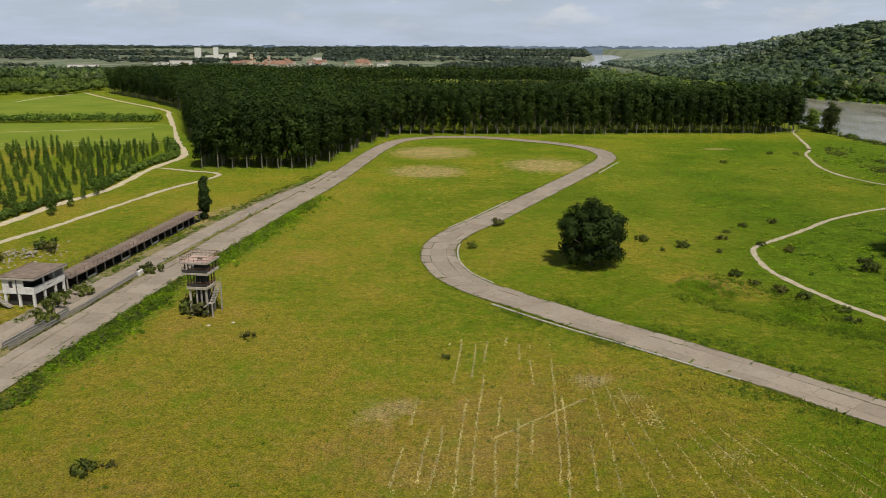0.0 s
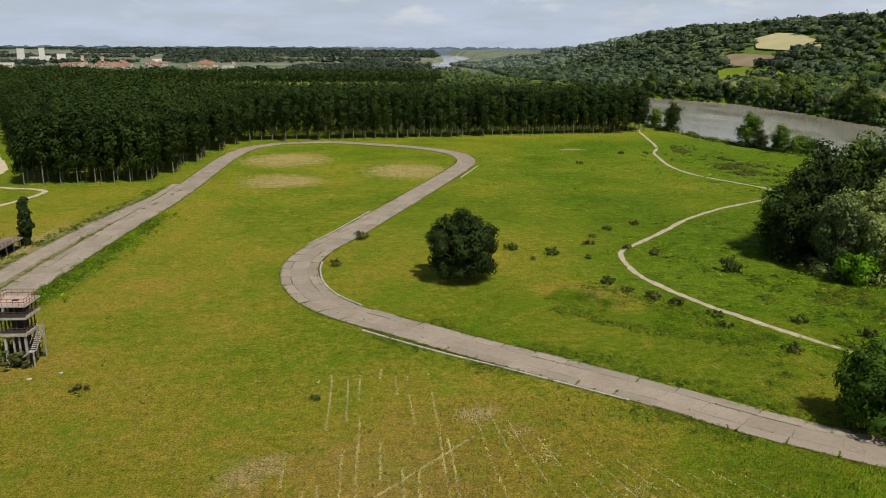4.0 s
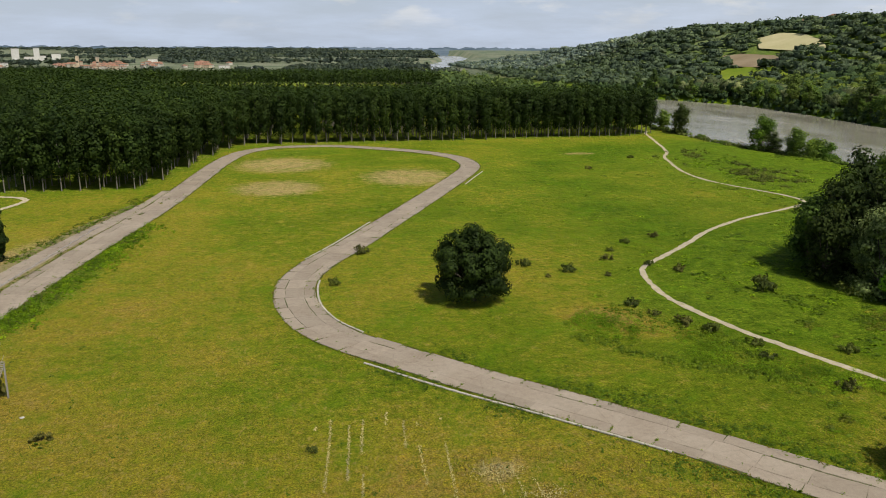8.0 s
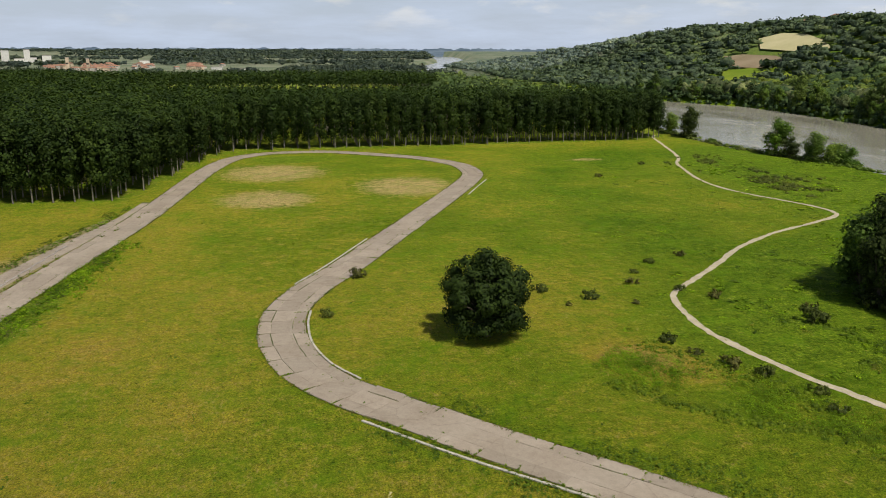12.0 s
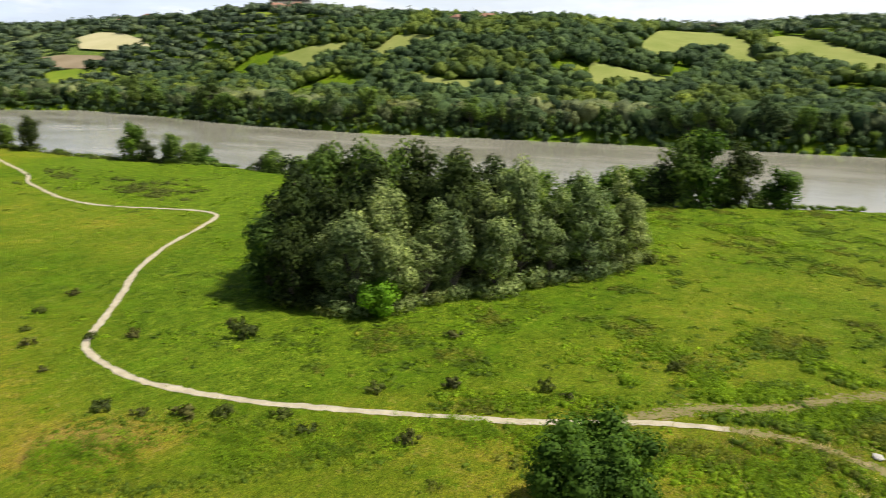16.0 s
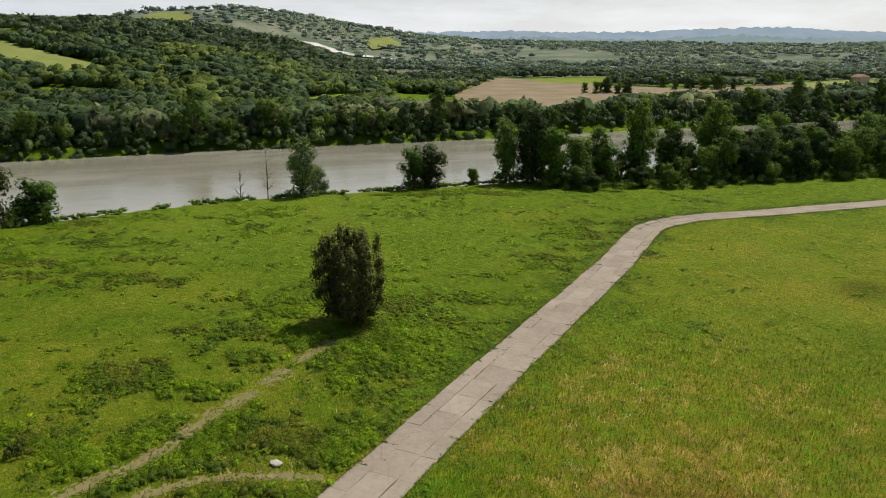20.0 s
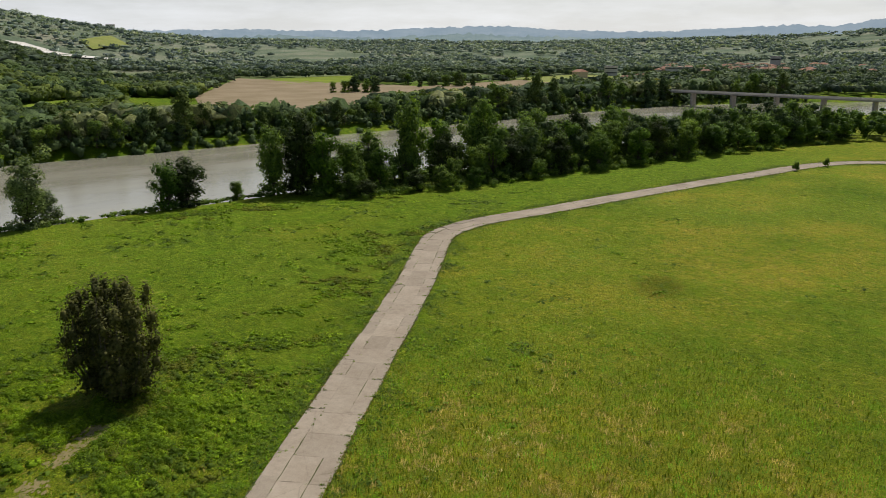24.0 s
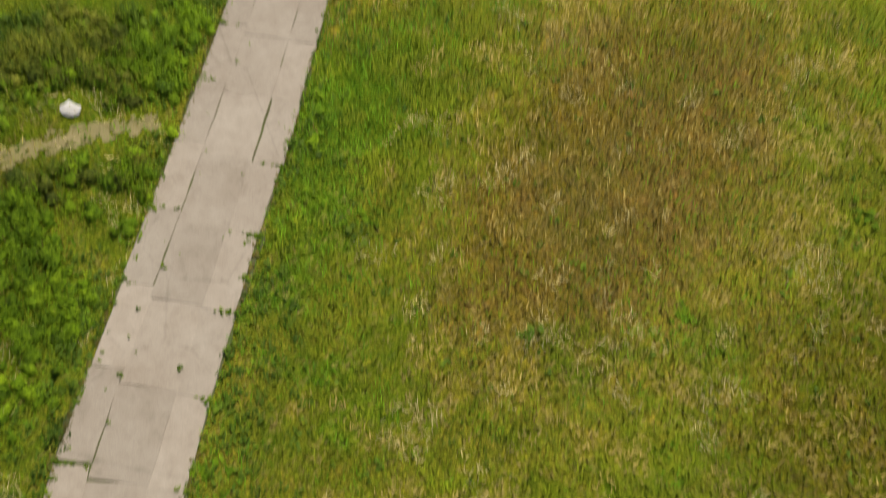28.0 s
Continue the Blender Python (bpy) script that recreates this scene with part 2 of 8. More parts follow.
def meadow_material():
    m, nodes, links, out = material("meadow")
    cover = nodes.new("ShaderNodeVertexColor")
    cover.layer_name = "cover"
    split = nodes.new("ShaderNodeSeparateColor")
    links.new(cover.outputs["Color"], split.inputs["Color"])
    broad = noise_node(nodes, links, 0.05, 5, 0.62)
    middle = noise_node(nodes, links, 0.35, 6, 0.65)
    tuft = noise_node(nodes, links, 1.5, 9, 0.78)
    blade = noise_node(nodes, links, 4.2, 7, 0.82)
    # dryness: the shape of the place, blurred by tussocks
    wobble = calc(nodes, links, "MULTIPLY", calc(nodes, links, "SUBTRACT", calc(nodes, links, "ADD", broad, middle), 1.0), 0.66)
    fleck = calc(nodes, links, "MULTIPLY", calc(nodes, links, "SUBTRACT", tuft, 0.5), 0.75)
    dry = calc(nodes, links, "ADD", calc(nodes, links, "ADD", split.outputs[0], wobble), fleck)
    grass = ramp(nodes, links, dry, ((0.0, (0.070, 0.125, 0.004)), (0.28, (0.138, 0.178, 0.009)), (0.48, (0.210, 0.206, 0.015)), (0.66, (0.252, 0.206, 0.023)), (0.82, (0.275, 0.203, 0.040)), (0.96, (0.31, 0.22, 0.058))))
    lush = calc(nodes, links, "ADD", split.outputs[1], calc(nodes, links, "MULTIPLY", calc(nodes, links, "SUBTRACT", middle, 0.5), 1.3))
    lush = ramp(nodes, links, lush, ((0.45, (0, 0, 0)), (0.75, (1, 1, 1))))
    # the dark end and dark patches of this green paint in shade among herbs
    green = ramp(nodes, links, tuft, ((0.32, (0.031, 0.070, 0.004)), (0.48, (0.105, 0.174, 0.008)), (0.64, (0.186, 0.250, 0.016))))
    green = mixed(nodes, links, 1.0, green, ramp(nodes, links, middle, ((0.36, (0.62, 0.66, 0.60)), (0.60, (1.1, 1.06, 1.0)))), "MULTIPLY")
    colour = mixed(nodes, links, lush, grass, green)
    bare = calc(nodes, links, "ADD", split.outputs[2], calc(nodes, links, "MULTIPLY", calc(nodes, links, "SUBTRACT", calc(nodes, links, "ADD", tuft, middle), 1.0), 1.7))
    bare = ramp(nodes, links, bare, ((0.25, (0, 0, 0)), (0.90, (1, 1, 1))))
    soil = ramp(nodes, links, blade, ((0.28, (0.22, 0.165, 0.055)), (0.68, (0.42, 0.335, 0.14))))
    colour = mixed(nodes, links, bare, colour, soil)
    speck = ramp(nodes, links, blade, ((0.37, (0.26, 0.29, 0.24)), (0.50, (1.0, 1.0, 1.0)), (0.63, (2.0, 1.88, 1.5))))
    colour = mixed(nodes, links, 0.85, colour, speck, "MULTIPLY")
    tussock = noise_node(nodes, links, 0.85, 9, 0.82)
    colour = mixed(nodes, links, 0.9, colour, ramp(nodes, links, tussock, ((0.38, (0.60, 0.63, 0.58)), (0.5, (1.0, 1.0, 1.0)), (0.62, (1.30, 1.26, 1.12)))), "MULTIPLY")
    # fresher and drier patches a few steps across
    patch = noise_node(nodes, links, 0.13, 7, 0.7)
    fresh = ramp(nodes, links, patch, ((0.50, (0, 0, 0)), (0.66, (0.52, 0.52, 0.52))))
    colour = mixed(nodes, links, fresh, colour, ramp(nodes, links, tuft, ((0.32, (0.045, 0.115, 0.003)), (0.5, (0.110, 0.215, 0.005)), (0.66, (0.190, 0.290, 0.010)))))
    clump = noise_node(nodes, links, 0.62, 8, 0.74)
    colour = mixed(nodes, links, ramp(nodes, links, clump, ((0.54, (0, 0, 0)), (0.66, (0.5, 0.5, 0.5)))), colour, mixed(nodes, links, 1.0, colour, (1.75, 1.28, 1.9), "MULTIPLY"))
    colour = mixed(nodes, links, ramp(nodes, links, clump, ((0.33, (0.55, 0.55, 0.55)), (0.45, (0, 0, 0)))), colour, mixed(nodes, links, 1.0, colour, (0.55, 0.95, 0.6), "MULTIPLY"))
    # fields and pastures farther off are paler: distance haze put into their colour
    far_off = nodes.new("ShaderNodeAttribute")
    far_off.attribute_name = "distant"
    hazed_ground = ramp(nodes, links, noise_node(nodes, links, 0.011, 4, 0.6), ((0.38, (0.100, 0.132, 0.098)), (0.5, (0.150, 0.176, 0.128)), (0.62, (0.222, 0.222, 0.176))))
    colour = mixed(nodes, links, calc(nodes, links, "MULTIPLY", far_off.outputs["Fac"], 0.85), colour, hazed_ground)
    # flattened straw
    straw = noise_node(nodes, links, 2.6, 4, 0.7, stretch=(1.0, 0.45, 1.0))
    strand = ramp(nodes, links, straw, ((0.53, (0, 0, 0)), (0.66, (1, 1, 1))))
    where = ramp(nodes, links, calc(nodes, links, "ADD", calc(nodes, links, "MULTIPLY", middle, 0.6), calc(nodes, links, "MULTIPLY", dry, 0.5)), ((0.42, (0, 0, 0)), (0.60, (0.85, 0.85, 0.85))))
    colour = mixed(nodes, links, mixed(nodes, links, 1.0, strand, where, "MULTIPLY"), colour, (0.36, 0.275, 0.075))
    # brown dead thatch
    dead = nodes.new("ShaderNodeAttribute")
    dead.attribute_name = "thatch"
    thatch = ramp(nodes, links, calc(nodes, links, "ADD", dead.outputs["Fac"], calc(nodes, links, "MULTIPLY", calc(nodes, links, "SUBTRACT", calc(nodes, links, "ADD", tuft, middle), 1.0), 0.9)), ((0.25, (0, 0, 0)), (0.75, (1, 1, 1))))
    colour = mixed(nodes, links, thatch, colour, mixed(nodes, links, 1.0, colour, (0.74, 0.67, 0.60), "MULTIPLY"))
    relief = calc(nodes, links, "ADD", calc(nodes, links, "MULTIPLY", tuft, 1.0), calc(nodes, links, "MULTIPLY", blade, 0.35))
    surface(nodes, links, out, colour, 0.9, bump(nodes, links, relief, 1.0, 0.5), spec=0.06)
    return m


def crop_material(name, low, high, row=None, patch=0.03):
    m, nodes, links, out = material(name)
    broad = noise_node(nodes, links, patch, 5, 0.6, "World")
    fine = noise_node(nodes, links, 1.3, 5, 0.7, "World", row)
    colour = ramp(nodes, links, calc(nodes, links, "ADD", calc(nodes, links, "MULTIPLY", broad, 0.7), calc(nodes, links, "MULTIPLY", fine, 0.3)), ((0.34, low), (0.66, high)))
    surface(nodes, links, out, colour, 0.95, bump(nodes, links, fine, 0.5, 0.3), spec=0.1)
    return m


def water_material():
    m, nodes, links, out = material("river_water")
    swirl = noise_node(nodes, links, 0.03, 4, 0.6, "World", (1.0, 0.35, 1.0))
    ripple = noise_node(nodes, links, 0.9, 5, 0.6, "World", (1.0, 0.45, 1.0))
    colour = ramp(nodes, links, swirl, ((0.3, (0.245, 0.232, 0.175)), (0.7, (0.320, 0.302, 0.236))))
    rough = ramp(nodes, links, swirl, ((0.35, (0.09, 0.09, 0.09)), (0.65, (0.22, 0.22, 0.22))))
    surface(nodes, links, out, colour, rough, bump(nodes, links, ripple, 0.28, 0.12), spec=0.5)
    return m


def slab_material():
    m, nodes, links, out = material("old_concrete")
    geo, info = nodes.new("ShaderNodeNewGeometry"), nodes.new("ShaderNodeObjectInfo")
    broad = noise_node(nodes, links, 0.16, 5, 0.65, "World")
    stain = noise_node(nodes, links, 1.1, 6, 0.7, "World")
    grain = noise_node(nodes, links, 18.0, 4, 0.75, "World")
    colour = ramp(nodes, links, stain, ((0.28, (0.205, 0.168, 0.125)), (0.5, (0.315, 0.270, 0.215)), (0.75, (0.39, 0.345, 0.285))))
    colour = mixed(nodes, links, 0.6, colour, ramp(nodes, links, broad, ((0.3, (0.235, 0.20, 0.168)), (0.7, (0.345, 0.312, 0.275)))))
    each = calc(nodes, links, "FRACT", calc(nodes, links, "ADD", info.outputs["Random"], geo.outputs["Random Per Island"]))
    colour = mixed(nodes, links, 1.0, colour, ramp(nodes, links, each, ((0.0, (0.92, 0.87, 0.78)), (1.0, (1.12, 1.06, 0.96)))), "MULTIPLY")
    colour = mixed(nodes, links, 0.5, colour, ramp(nodes, links, grain, ((0.3, (0.55, 0.55, 0.55)), (0.7, (1.2, 1.2, 1.2)))), "MULTIPLY")
    # hairline cracks
    co, vor = nodes.new("ShaderNodeNewGeometry"), nodes.new("ShaderNodeTexVoronoi")
    vor.feature = "DISTANCE_TO_EDGE"
    vor.inputs["Scale"].default_value = 0.13
    links.new(co.outputs["Position"], vor.inputs["Vector"])
    crack = ramp(nodes, links, calc(nodes, links, "ADD", vor.outputs["Distance"], calc(nodes, links, "MULTIPLY", stain, 0.03)), ((0.013, (0.25, 0.25, 0.22)), (0.024, (1, 1, 1))))
    colour = mixed(nodes, links, 0.22, colour, crack, "MULTIPLY")
    surface(nodes, links, out, colour, 0.9, bump(nodes, links, grain, 0.5, 0.01), spec=0.25)
    return m


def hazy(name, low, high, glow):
    """Hills and plain so far off: haze painted in as their own glowing colour."""
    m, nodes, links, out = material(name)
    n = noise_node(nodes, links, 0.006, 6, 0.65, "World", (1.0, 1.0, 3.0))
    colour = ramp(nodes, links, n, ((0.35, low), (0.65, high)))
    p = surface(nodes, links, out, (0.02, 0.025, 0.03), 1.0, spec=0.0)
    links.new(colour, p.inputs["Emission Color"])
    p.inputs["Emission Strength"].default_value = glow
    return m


MEADOW = meadow_material()
WATER_MAT = water_material()
CONCRETE = slab_material()
KERB_WHITE = worn("kerb_paint", (0.52, 0.49, 0.41), (0.30, 0.27, 0.20), 1.5, 0.8)
JOINT_SOIL = worn("joint_soil", (0.10, 0.12, 0.035), (0.07, 0.055, 0.03), 1.2, 0.95)
GRAVEL = worn("pale_gravel", (0.55, 0.475, 0.335), (0.33, 0.285, 0.175), 0.5, 0.95, grain=6.0, depth=0.03)
DIRT = worn("dirt_trail", (0.27, 0.22, 0.10), (0.17, 0.155, 0.045), 0.6, 0.95, grain=5.0, depth=0.03)
WHITE_WALL = worn("white_render", (0.74, 0.73, 0.70), (0.42, 0.40, 0.36), 0.9, 0.85)
GREY_CONCRETE = worn("grey_concrete", (0.40, 0.37, 0.33), (0.20, 0.175, 0.15), 1.3, 0.9)
ROOF_FELT = worn("weathered_roof", (0.25, 0.195, 0.155), (0.11, 0.08, 0.06), 0.7, 0.9)
# near-black: shade of rooms and openings put into colour; posts and panels share it
DARK_INSIDE = worn("near_black_inside", (0.055, 0.05, 0.045), (0.025, 0.022, 0.02), 1.0, 0.95)
RUST = worn("rusty_iron", (0.19, 0.095, 0.055), (0.09, 0.05, 0.035), 3.0, 0.8, 0.3)
GALVANISED = worn("galvanised_steel", (0.50, 0.51, 0.52), (0.30, 0.28, 0.25), 2.0, 0.45, 0.75)
TERRACOTTA = worn("terracotta_tiles", (0.33, 0.175, 0.115), (0.22, 0.125, 0.085), 0.3, 0.9)
OCHRE = worn("ochre_render", (0.62, 0.50, 0.36), (0.48, 0.38, 0.27), 0.2, 0.9)
PALE_RENDER = worn("pale_render", (0.56, 0.53, 0.47), (0.44, 0.40, 0.35), 0.2, 0.9)
STONE = worn("rubble_stone", (0.36, 0.32, 0.25), (0.20, 0.17, 0.12), 1.5, 0.9)
BARK = worn("bark", (0.115, 0.095, 0.07), (0.055, 0.045, 0.035), 1.5, 0.95)
PALE_BARK = worn("poplar_bark", (0.22, 0.20, 0.165), (0.11, 0.10, 0.08), 0.6, 0.9)
DEAD_WOOD = worn("dead_wood", (0.16, 0.13, 0.10), (0.10, 0.08, 0.06), 1.0, 0.9)
OAK_LEAF = leafy("oak_leaves", (0.011, 0.023, 0.005), (0.034, 0.060, 0.010), 0.15)
POPLAR_LEAF = leafy("poplar_leaves", (0.014, 0.030, 0.006), (0.044, 0.074, 0.013), 0.2, 0.07)
WILLOW_LEAF = leafy("willow_leaves", (0.125, 0.185, 0.060), (0.345, 0.425, 0.175), 0.25, mottle=1.6)
FAR_WILLOW_LEAF = leafy("far_willow_leaves", (0.105, 0.138, 0.066), (0.180, 0.222, 0.110), 0.2, mottle=0.9)
BROAD_LEAF = leafy("broad_leaves", (0.072, 0.132, 0.028), (0.192, 0.292, 0.058), 0.42, mottle=1.4)
DARK_LEAF = leafy("dark_leaves", (0.022, 0.040, 0.010), (0.062, 0.092, 0.020), 0.25, mottle=1.2)
BRIGHT_LEAF = leafy("bright_leaves", (0.085, 0.210, 0.010), (0.21, 0.40, 0.024), 0.35)
ROUND_LEAF = leafy("round_tree_leaves", (0.040, 0.088, 0.010), (0.115, 0.205, 0.022), 0.35)
OLIVE_LEAF = leafy("olive_leaves", (0.055, 0.064, 0.018), (0.150, 0.152, 0.048), 0.28)
BUSH_LEAF = leafy("bush_leaves", (0.052, 0.074, 0.017), (0.130, 0.160, 0.038), 0.3)
WEED_LEAF = leafy("weed_leaves", (0.108, 0.210, 0.008), (0.205, 0.335, 0.014), 0.3, 0.2, mottle=2.6, relief=0.25)
DULL_WEED = leafy("dull_weed_leaves", (0.105, 0.150, 0.014), (0.200, 0.225, 0.032), 0.25, 0.25, mottle=2.6, relief=0.25)
EDGE_WEED = leafy("edge_weed_leaves", (0.066, 0.122, 0.008), (0.148, 0.215, 0.018), 0.25, 0.25)
DRY_GRASS = leafy("dry_grass_blades", (0.21, 0.190, 0.025), (0.32, 0.26, 0.060), 0.2, 0.3)
MOWN = leafy("mown_straw", (0.42, 0.36, 0.155), (0.62, 0.53, 0.28), 0.2, 0.3)
GRASS_LEAF = leafy("grass_blades", (0.110, 0.168, 0.006), (0.205, 0.246, 0.012), 0.3, 0.25)
FRESH_GRASS = leafy("fresh_grass_blades", (0.070, 0.180, 0.005), (0.165, 0.320, 0.012), 0.3, 0.25)
TAN_GRASS = leafy("tan_grass_blades", (0.235, 0.205, 0.055), (0.370, 0.305, 0.110), 0.2, 0.25)
DEAD_GRASS = leafy("dead_grass_blades", (0.118, 0.100, 0.020), (0.215, 0.170, 0.042), 0.2, 0.25)
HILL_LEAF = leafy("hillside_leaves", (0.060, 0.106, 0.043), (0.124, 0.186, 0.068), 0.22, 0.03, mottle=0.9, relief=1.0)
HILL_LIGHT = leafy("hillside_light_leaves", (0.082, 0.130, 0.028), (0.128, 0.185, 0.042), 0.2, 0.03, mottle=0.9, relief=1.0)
# far woods: bluer leaf colours that stand in for the haze of distance
HAZED_FAR_LEAF = leafy("far_leaves", (0.046, 0.070, 0.066), (0.070, 0.098, 0.088), 0.2, 0.012, mottle=0.35, relief=1.5)
HAZED_RIDGE_LEAF = leafy("ridge_leaves", (0.078, 0.120, 0.080), (0.128, 0.178, 0.110), 0.22, 0.02, mottle=0.6, relief=1.2)
HAZED_BACK_LEAF = leafy("distant_leaves", (0.165, 0.225, 0.215), (0.225, 0.285, 0.260), 0.25, 0.012, mottle=0.4, relief=1.2)
HAZED_HILL_LEAF = leafy("far_hill_leaves", (0.235, 0.300, 0.315), (0.300, 0.370, 0.365), 0.25, 0.012, mottle=0.35, relief=1.5)
CROP_PALE = crop_material("ripening_crop", (0.155, 0.19, 0.04), (0.245, 0.255, 0.075), (1.0, 0.1, 1.0))
CROP_GREEN = crop_material("young_crop", (0.115, 0.175, 0.012), (0.20, 0.235, 0.026), (0.15, 1.0, 1.0))
STUBBLE = crop_material("bare_field", (0.195, 0.148, 0.085), (0.275, 0.218, 0.140), (0.3, 1.0, 1.0))
HAY = crop_material("mown_hay", (0.36, 0.33, 0.16), (0.47, 0.42, 0.24), (1.0, 0.2, 1.0))
QUARRY = crop_material("quarry_rock", (0.50, 0.47, 0.42), (0.66, 0.63, 0.58))

# ---------- the lie of the land ----------
def lattice(ix, iy, seed):
    """A repeatable value between 0 and 1 for every whole-numbered point."""
    n = (ix.astype(np.int64) * 374761393 + iy.astype(np.int64) * 668265263 + seed * 982451653) & 0x7FFFFFFF
    n = ((n ^ (n >> 13)) * 1274126177) & 0x7FFFFFFF
    return ((n ^ (n >> 16)) & 0xFFFF) / 65535.0


def drift(x, y, size, seed=0):
    """Smooth value noise, 0 to 1, with patches of that size in metres."""
    x, y = np.asarray(x, float) / size, np.asarray(y, float) / size
    ix, iy = np.floor(x), np.floor(y)
    u, v = x - ix, y - iy
    u, v = u * u * (3 - 2 * u), v * v * (3 - 2 * v)
    a, b = lattice(ix, iy, seed), lattice(ix + 1, iy, seed)
    c, d = lattice(ix, iy + 1, seed), lattice(ix + 1, iy + 1, seed)
    return (a * (1 - u) + b * u) * (1 - v) + (c * (1 - u) + d * u) * v


def ease(v):
    v = np.clip(v, 0, 1)
    return v * v * (3 - 2 * v)


# the river's two banks, as x by y
NEAR_BANK = ((-1500, -260), (-1000, -20), (-700, 185), (-600, 250), (-430, 286), (-300, 275), (-160, 266), (-60, 264), (0, 262),
             (52, 261), (84, 254), (110, 243), (135, 228), (260, 216), (310, 219), (345, 211), (382, 206), (437, 206), (460, 208),
             (600, 222), (750, 224), (850, 215), (980, 222), (1140, 236), (1400, 250), (1700, 235), (1990, 300), (2600, 480), (4000, 700))
FAR_BANK = ((-1500, -90), (-1000, 150), (-700, 340), (-620, 395), (-533, 436), (-430, 446), (-310, 438), (-210, 436), (-150, 427),
            (-50, 420), (35, 418), (100, 414), (190, 402), (280, 388), (350, 374), (445, 372), (556, 386), (660, 392), (756, 350),
            (850, 333), (912, 315), (980, 292), (1140, 285), (1400, 325), (1700, 320), (1990, 415), (2600, 600), (4000, 850))
WATER = -4.0
# the nearer ridge by bearing: degrees, distance, height
RIDGE = ((10, 1900, 6), (17, 1750, 20), (19.2, 1500, 32), (22, 1400, 44), (25, 1300, 56), (28, 1250, 69), (31.5, 1200, 68), (34.7, 1150, 73),
         (37.4, 1100, 75), (41, 1000, 78), (43, 950, 81), (46.4, 920, 84), (49, 880, 79), (52, 850, 74), (57, 800, 68), (65.4, 760, 61),
         (69.3, 780, 57), (76.4, 900, 57), (83, 1000, 66), (88, 1050, 68), (92, 1080, 66), (96, 1100, 60), (100, 1100, 44), (103, 1100, 26),
         (107, 1100, 8), (115, 1200, 4), (180, 1500, 6))
# the ridge behind it
BEHIND = ((60, 2200, 30), (76, 2200, 85), (84, 2200, 100), (89, 2100, 104), (91, 2100, 121), (96.4, 2100, 128), (100.5, 2300, 120), (104, 2500, 112),
          (107, 2500, 100), (109.5, 2600, 84), (114, 2800, 66), (124, 3000, 60), (140, 3000, 62), (152, 2800, 66), (160, 2600, 84), (180, 2600, 90))


def by_table(table, at, column=1):
    return np.interp(at, [row[0] for row in table], [row[column] for row in table])


def land(x, y):
    """The ground's height."""
    x, y = np.asarray(x, float), np.asarray(y, float)
    near, far = by_table(NEAR_BANK, y), by_table(FAR_BANK, y)
    bearing, away = np.degrees(np.arctan2(x - 10, y - 65)), np.hypot(x - 10, y - 65)
    past = x - far
    from_bank = np.clip(past, 0, None)
    slope = from_bank / (from_bank + np.clip(by_table(RIDGE, bearing) - away, 1, None))
    high = by_table(RIDGE, bearing, 2)
    beyond = ease((away - by_table(RIDGE, bearing)) / 700)
    folds = (drift(x, y, 170, 3) - 0.5) * 0.28 + (drift(x, y, 75, 5) - 0.5) * 0.10
    hill = high * ease(slope * 0.93 + 0.07 * slope**2) * (1 - 0.35 * beyond) * (1 + folds * ease(slope * 3) * (1.2 - slope))
    back = by_table(BEHIND, bearing, 2) * ease((away - 1250) / (by_table(BEHIND, bearing) - 1250)) * ease((bearing - 58) / 20)
    back = back * (1 - 0.2 * ease((away - 2900) / 1200)) * (1 + (drift(x, y, 330, 8) - 0.5) * 0.25)
    side = ease(past / 9)
    z = side * (1.2 + np.maximum(hill, back))
    plain = 22 * ease((away - 1500) / 3200)
    z = np.maximum(z, plain * np.where(past > 0, side, 1))
    bed = ease((x - near + 2) / 7) * ease((far - x + 2) / 7)
    meadow = -0.08 * drift(x, y, 26, 11) * (1 - ease((away - 300) / 100))
    return np.where(past > 0, z, np.maximum(plain, 0) + meadow) * (1 - bed) - 6.5 * bed


# ---------- building helpers ----------
def mesh_of(name, verts, faces, mat=None):
    """A mesh from arrays; faces all of one size."""
    verts, faces = np.asarray(verts, np.float32).reshape(-1, 3), np.asarray(faces, np.int32)
    me = bpy.data.meshes.new(name)
    k = faces.shape[1]
    me.vertices.add(len(verts))
    me.vertices.foreach_set("co", verts.ravel())
    me.loops.add(faces.size)
    me.loops.foreach_set("vertex_index", faces.ravel())
    me.polygons.add(len(faces))
    me.polygons.foreach_set("loop_start", np.arange(0, faces.size, k, dtype=np.int32))
    me.update(calc_edges=True)
    if mat:
        me.materials.append(mat)
    return me


def part(name, shape, mat, parent=None, label=""):
    """Links a bmesh or a mesh as one object, under a thing or a part."""
    if isinstance(shape, bmesh.types.BMesh):
        me = bpy.data.meshes.new(name)
        shape.to_mesh(me)
        shape.free()
    else:
        me = shape
    if mat and not me.materials:
        me.materials.append(mat)
    ob = new(name, me)
    if parent:
        ob.parent = parent
    return tagged(ob, label)


def thing(name, label, category, group="", kind="", at=None):
    ob = new(name)
    ob.empty_display_size = 0.3
    if at is not None:
        ob.matrix_world = at
    return tagged(ob, label, category, group, kind)


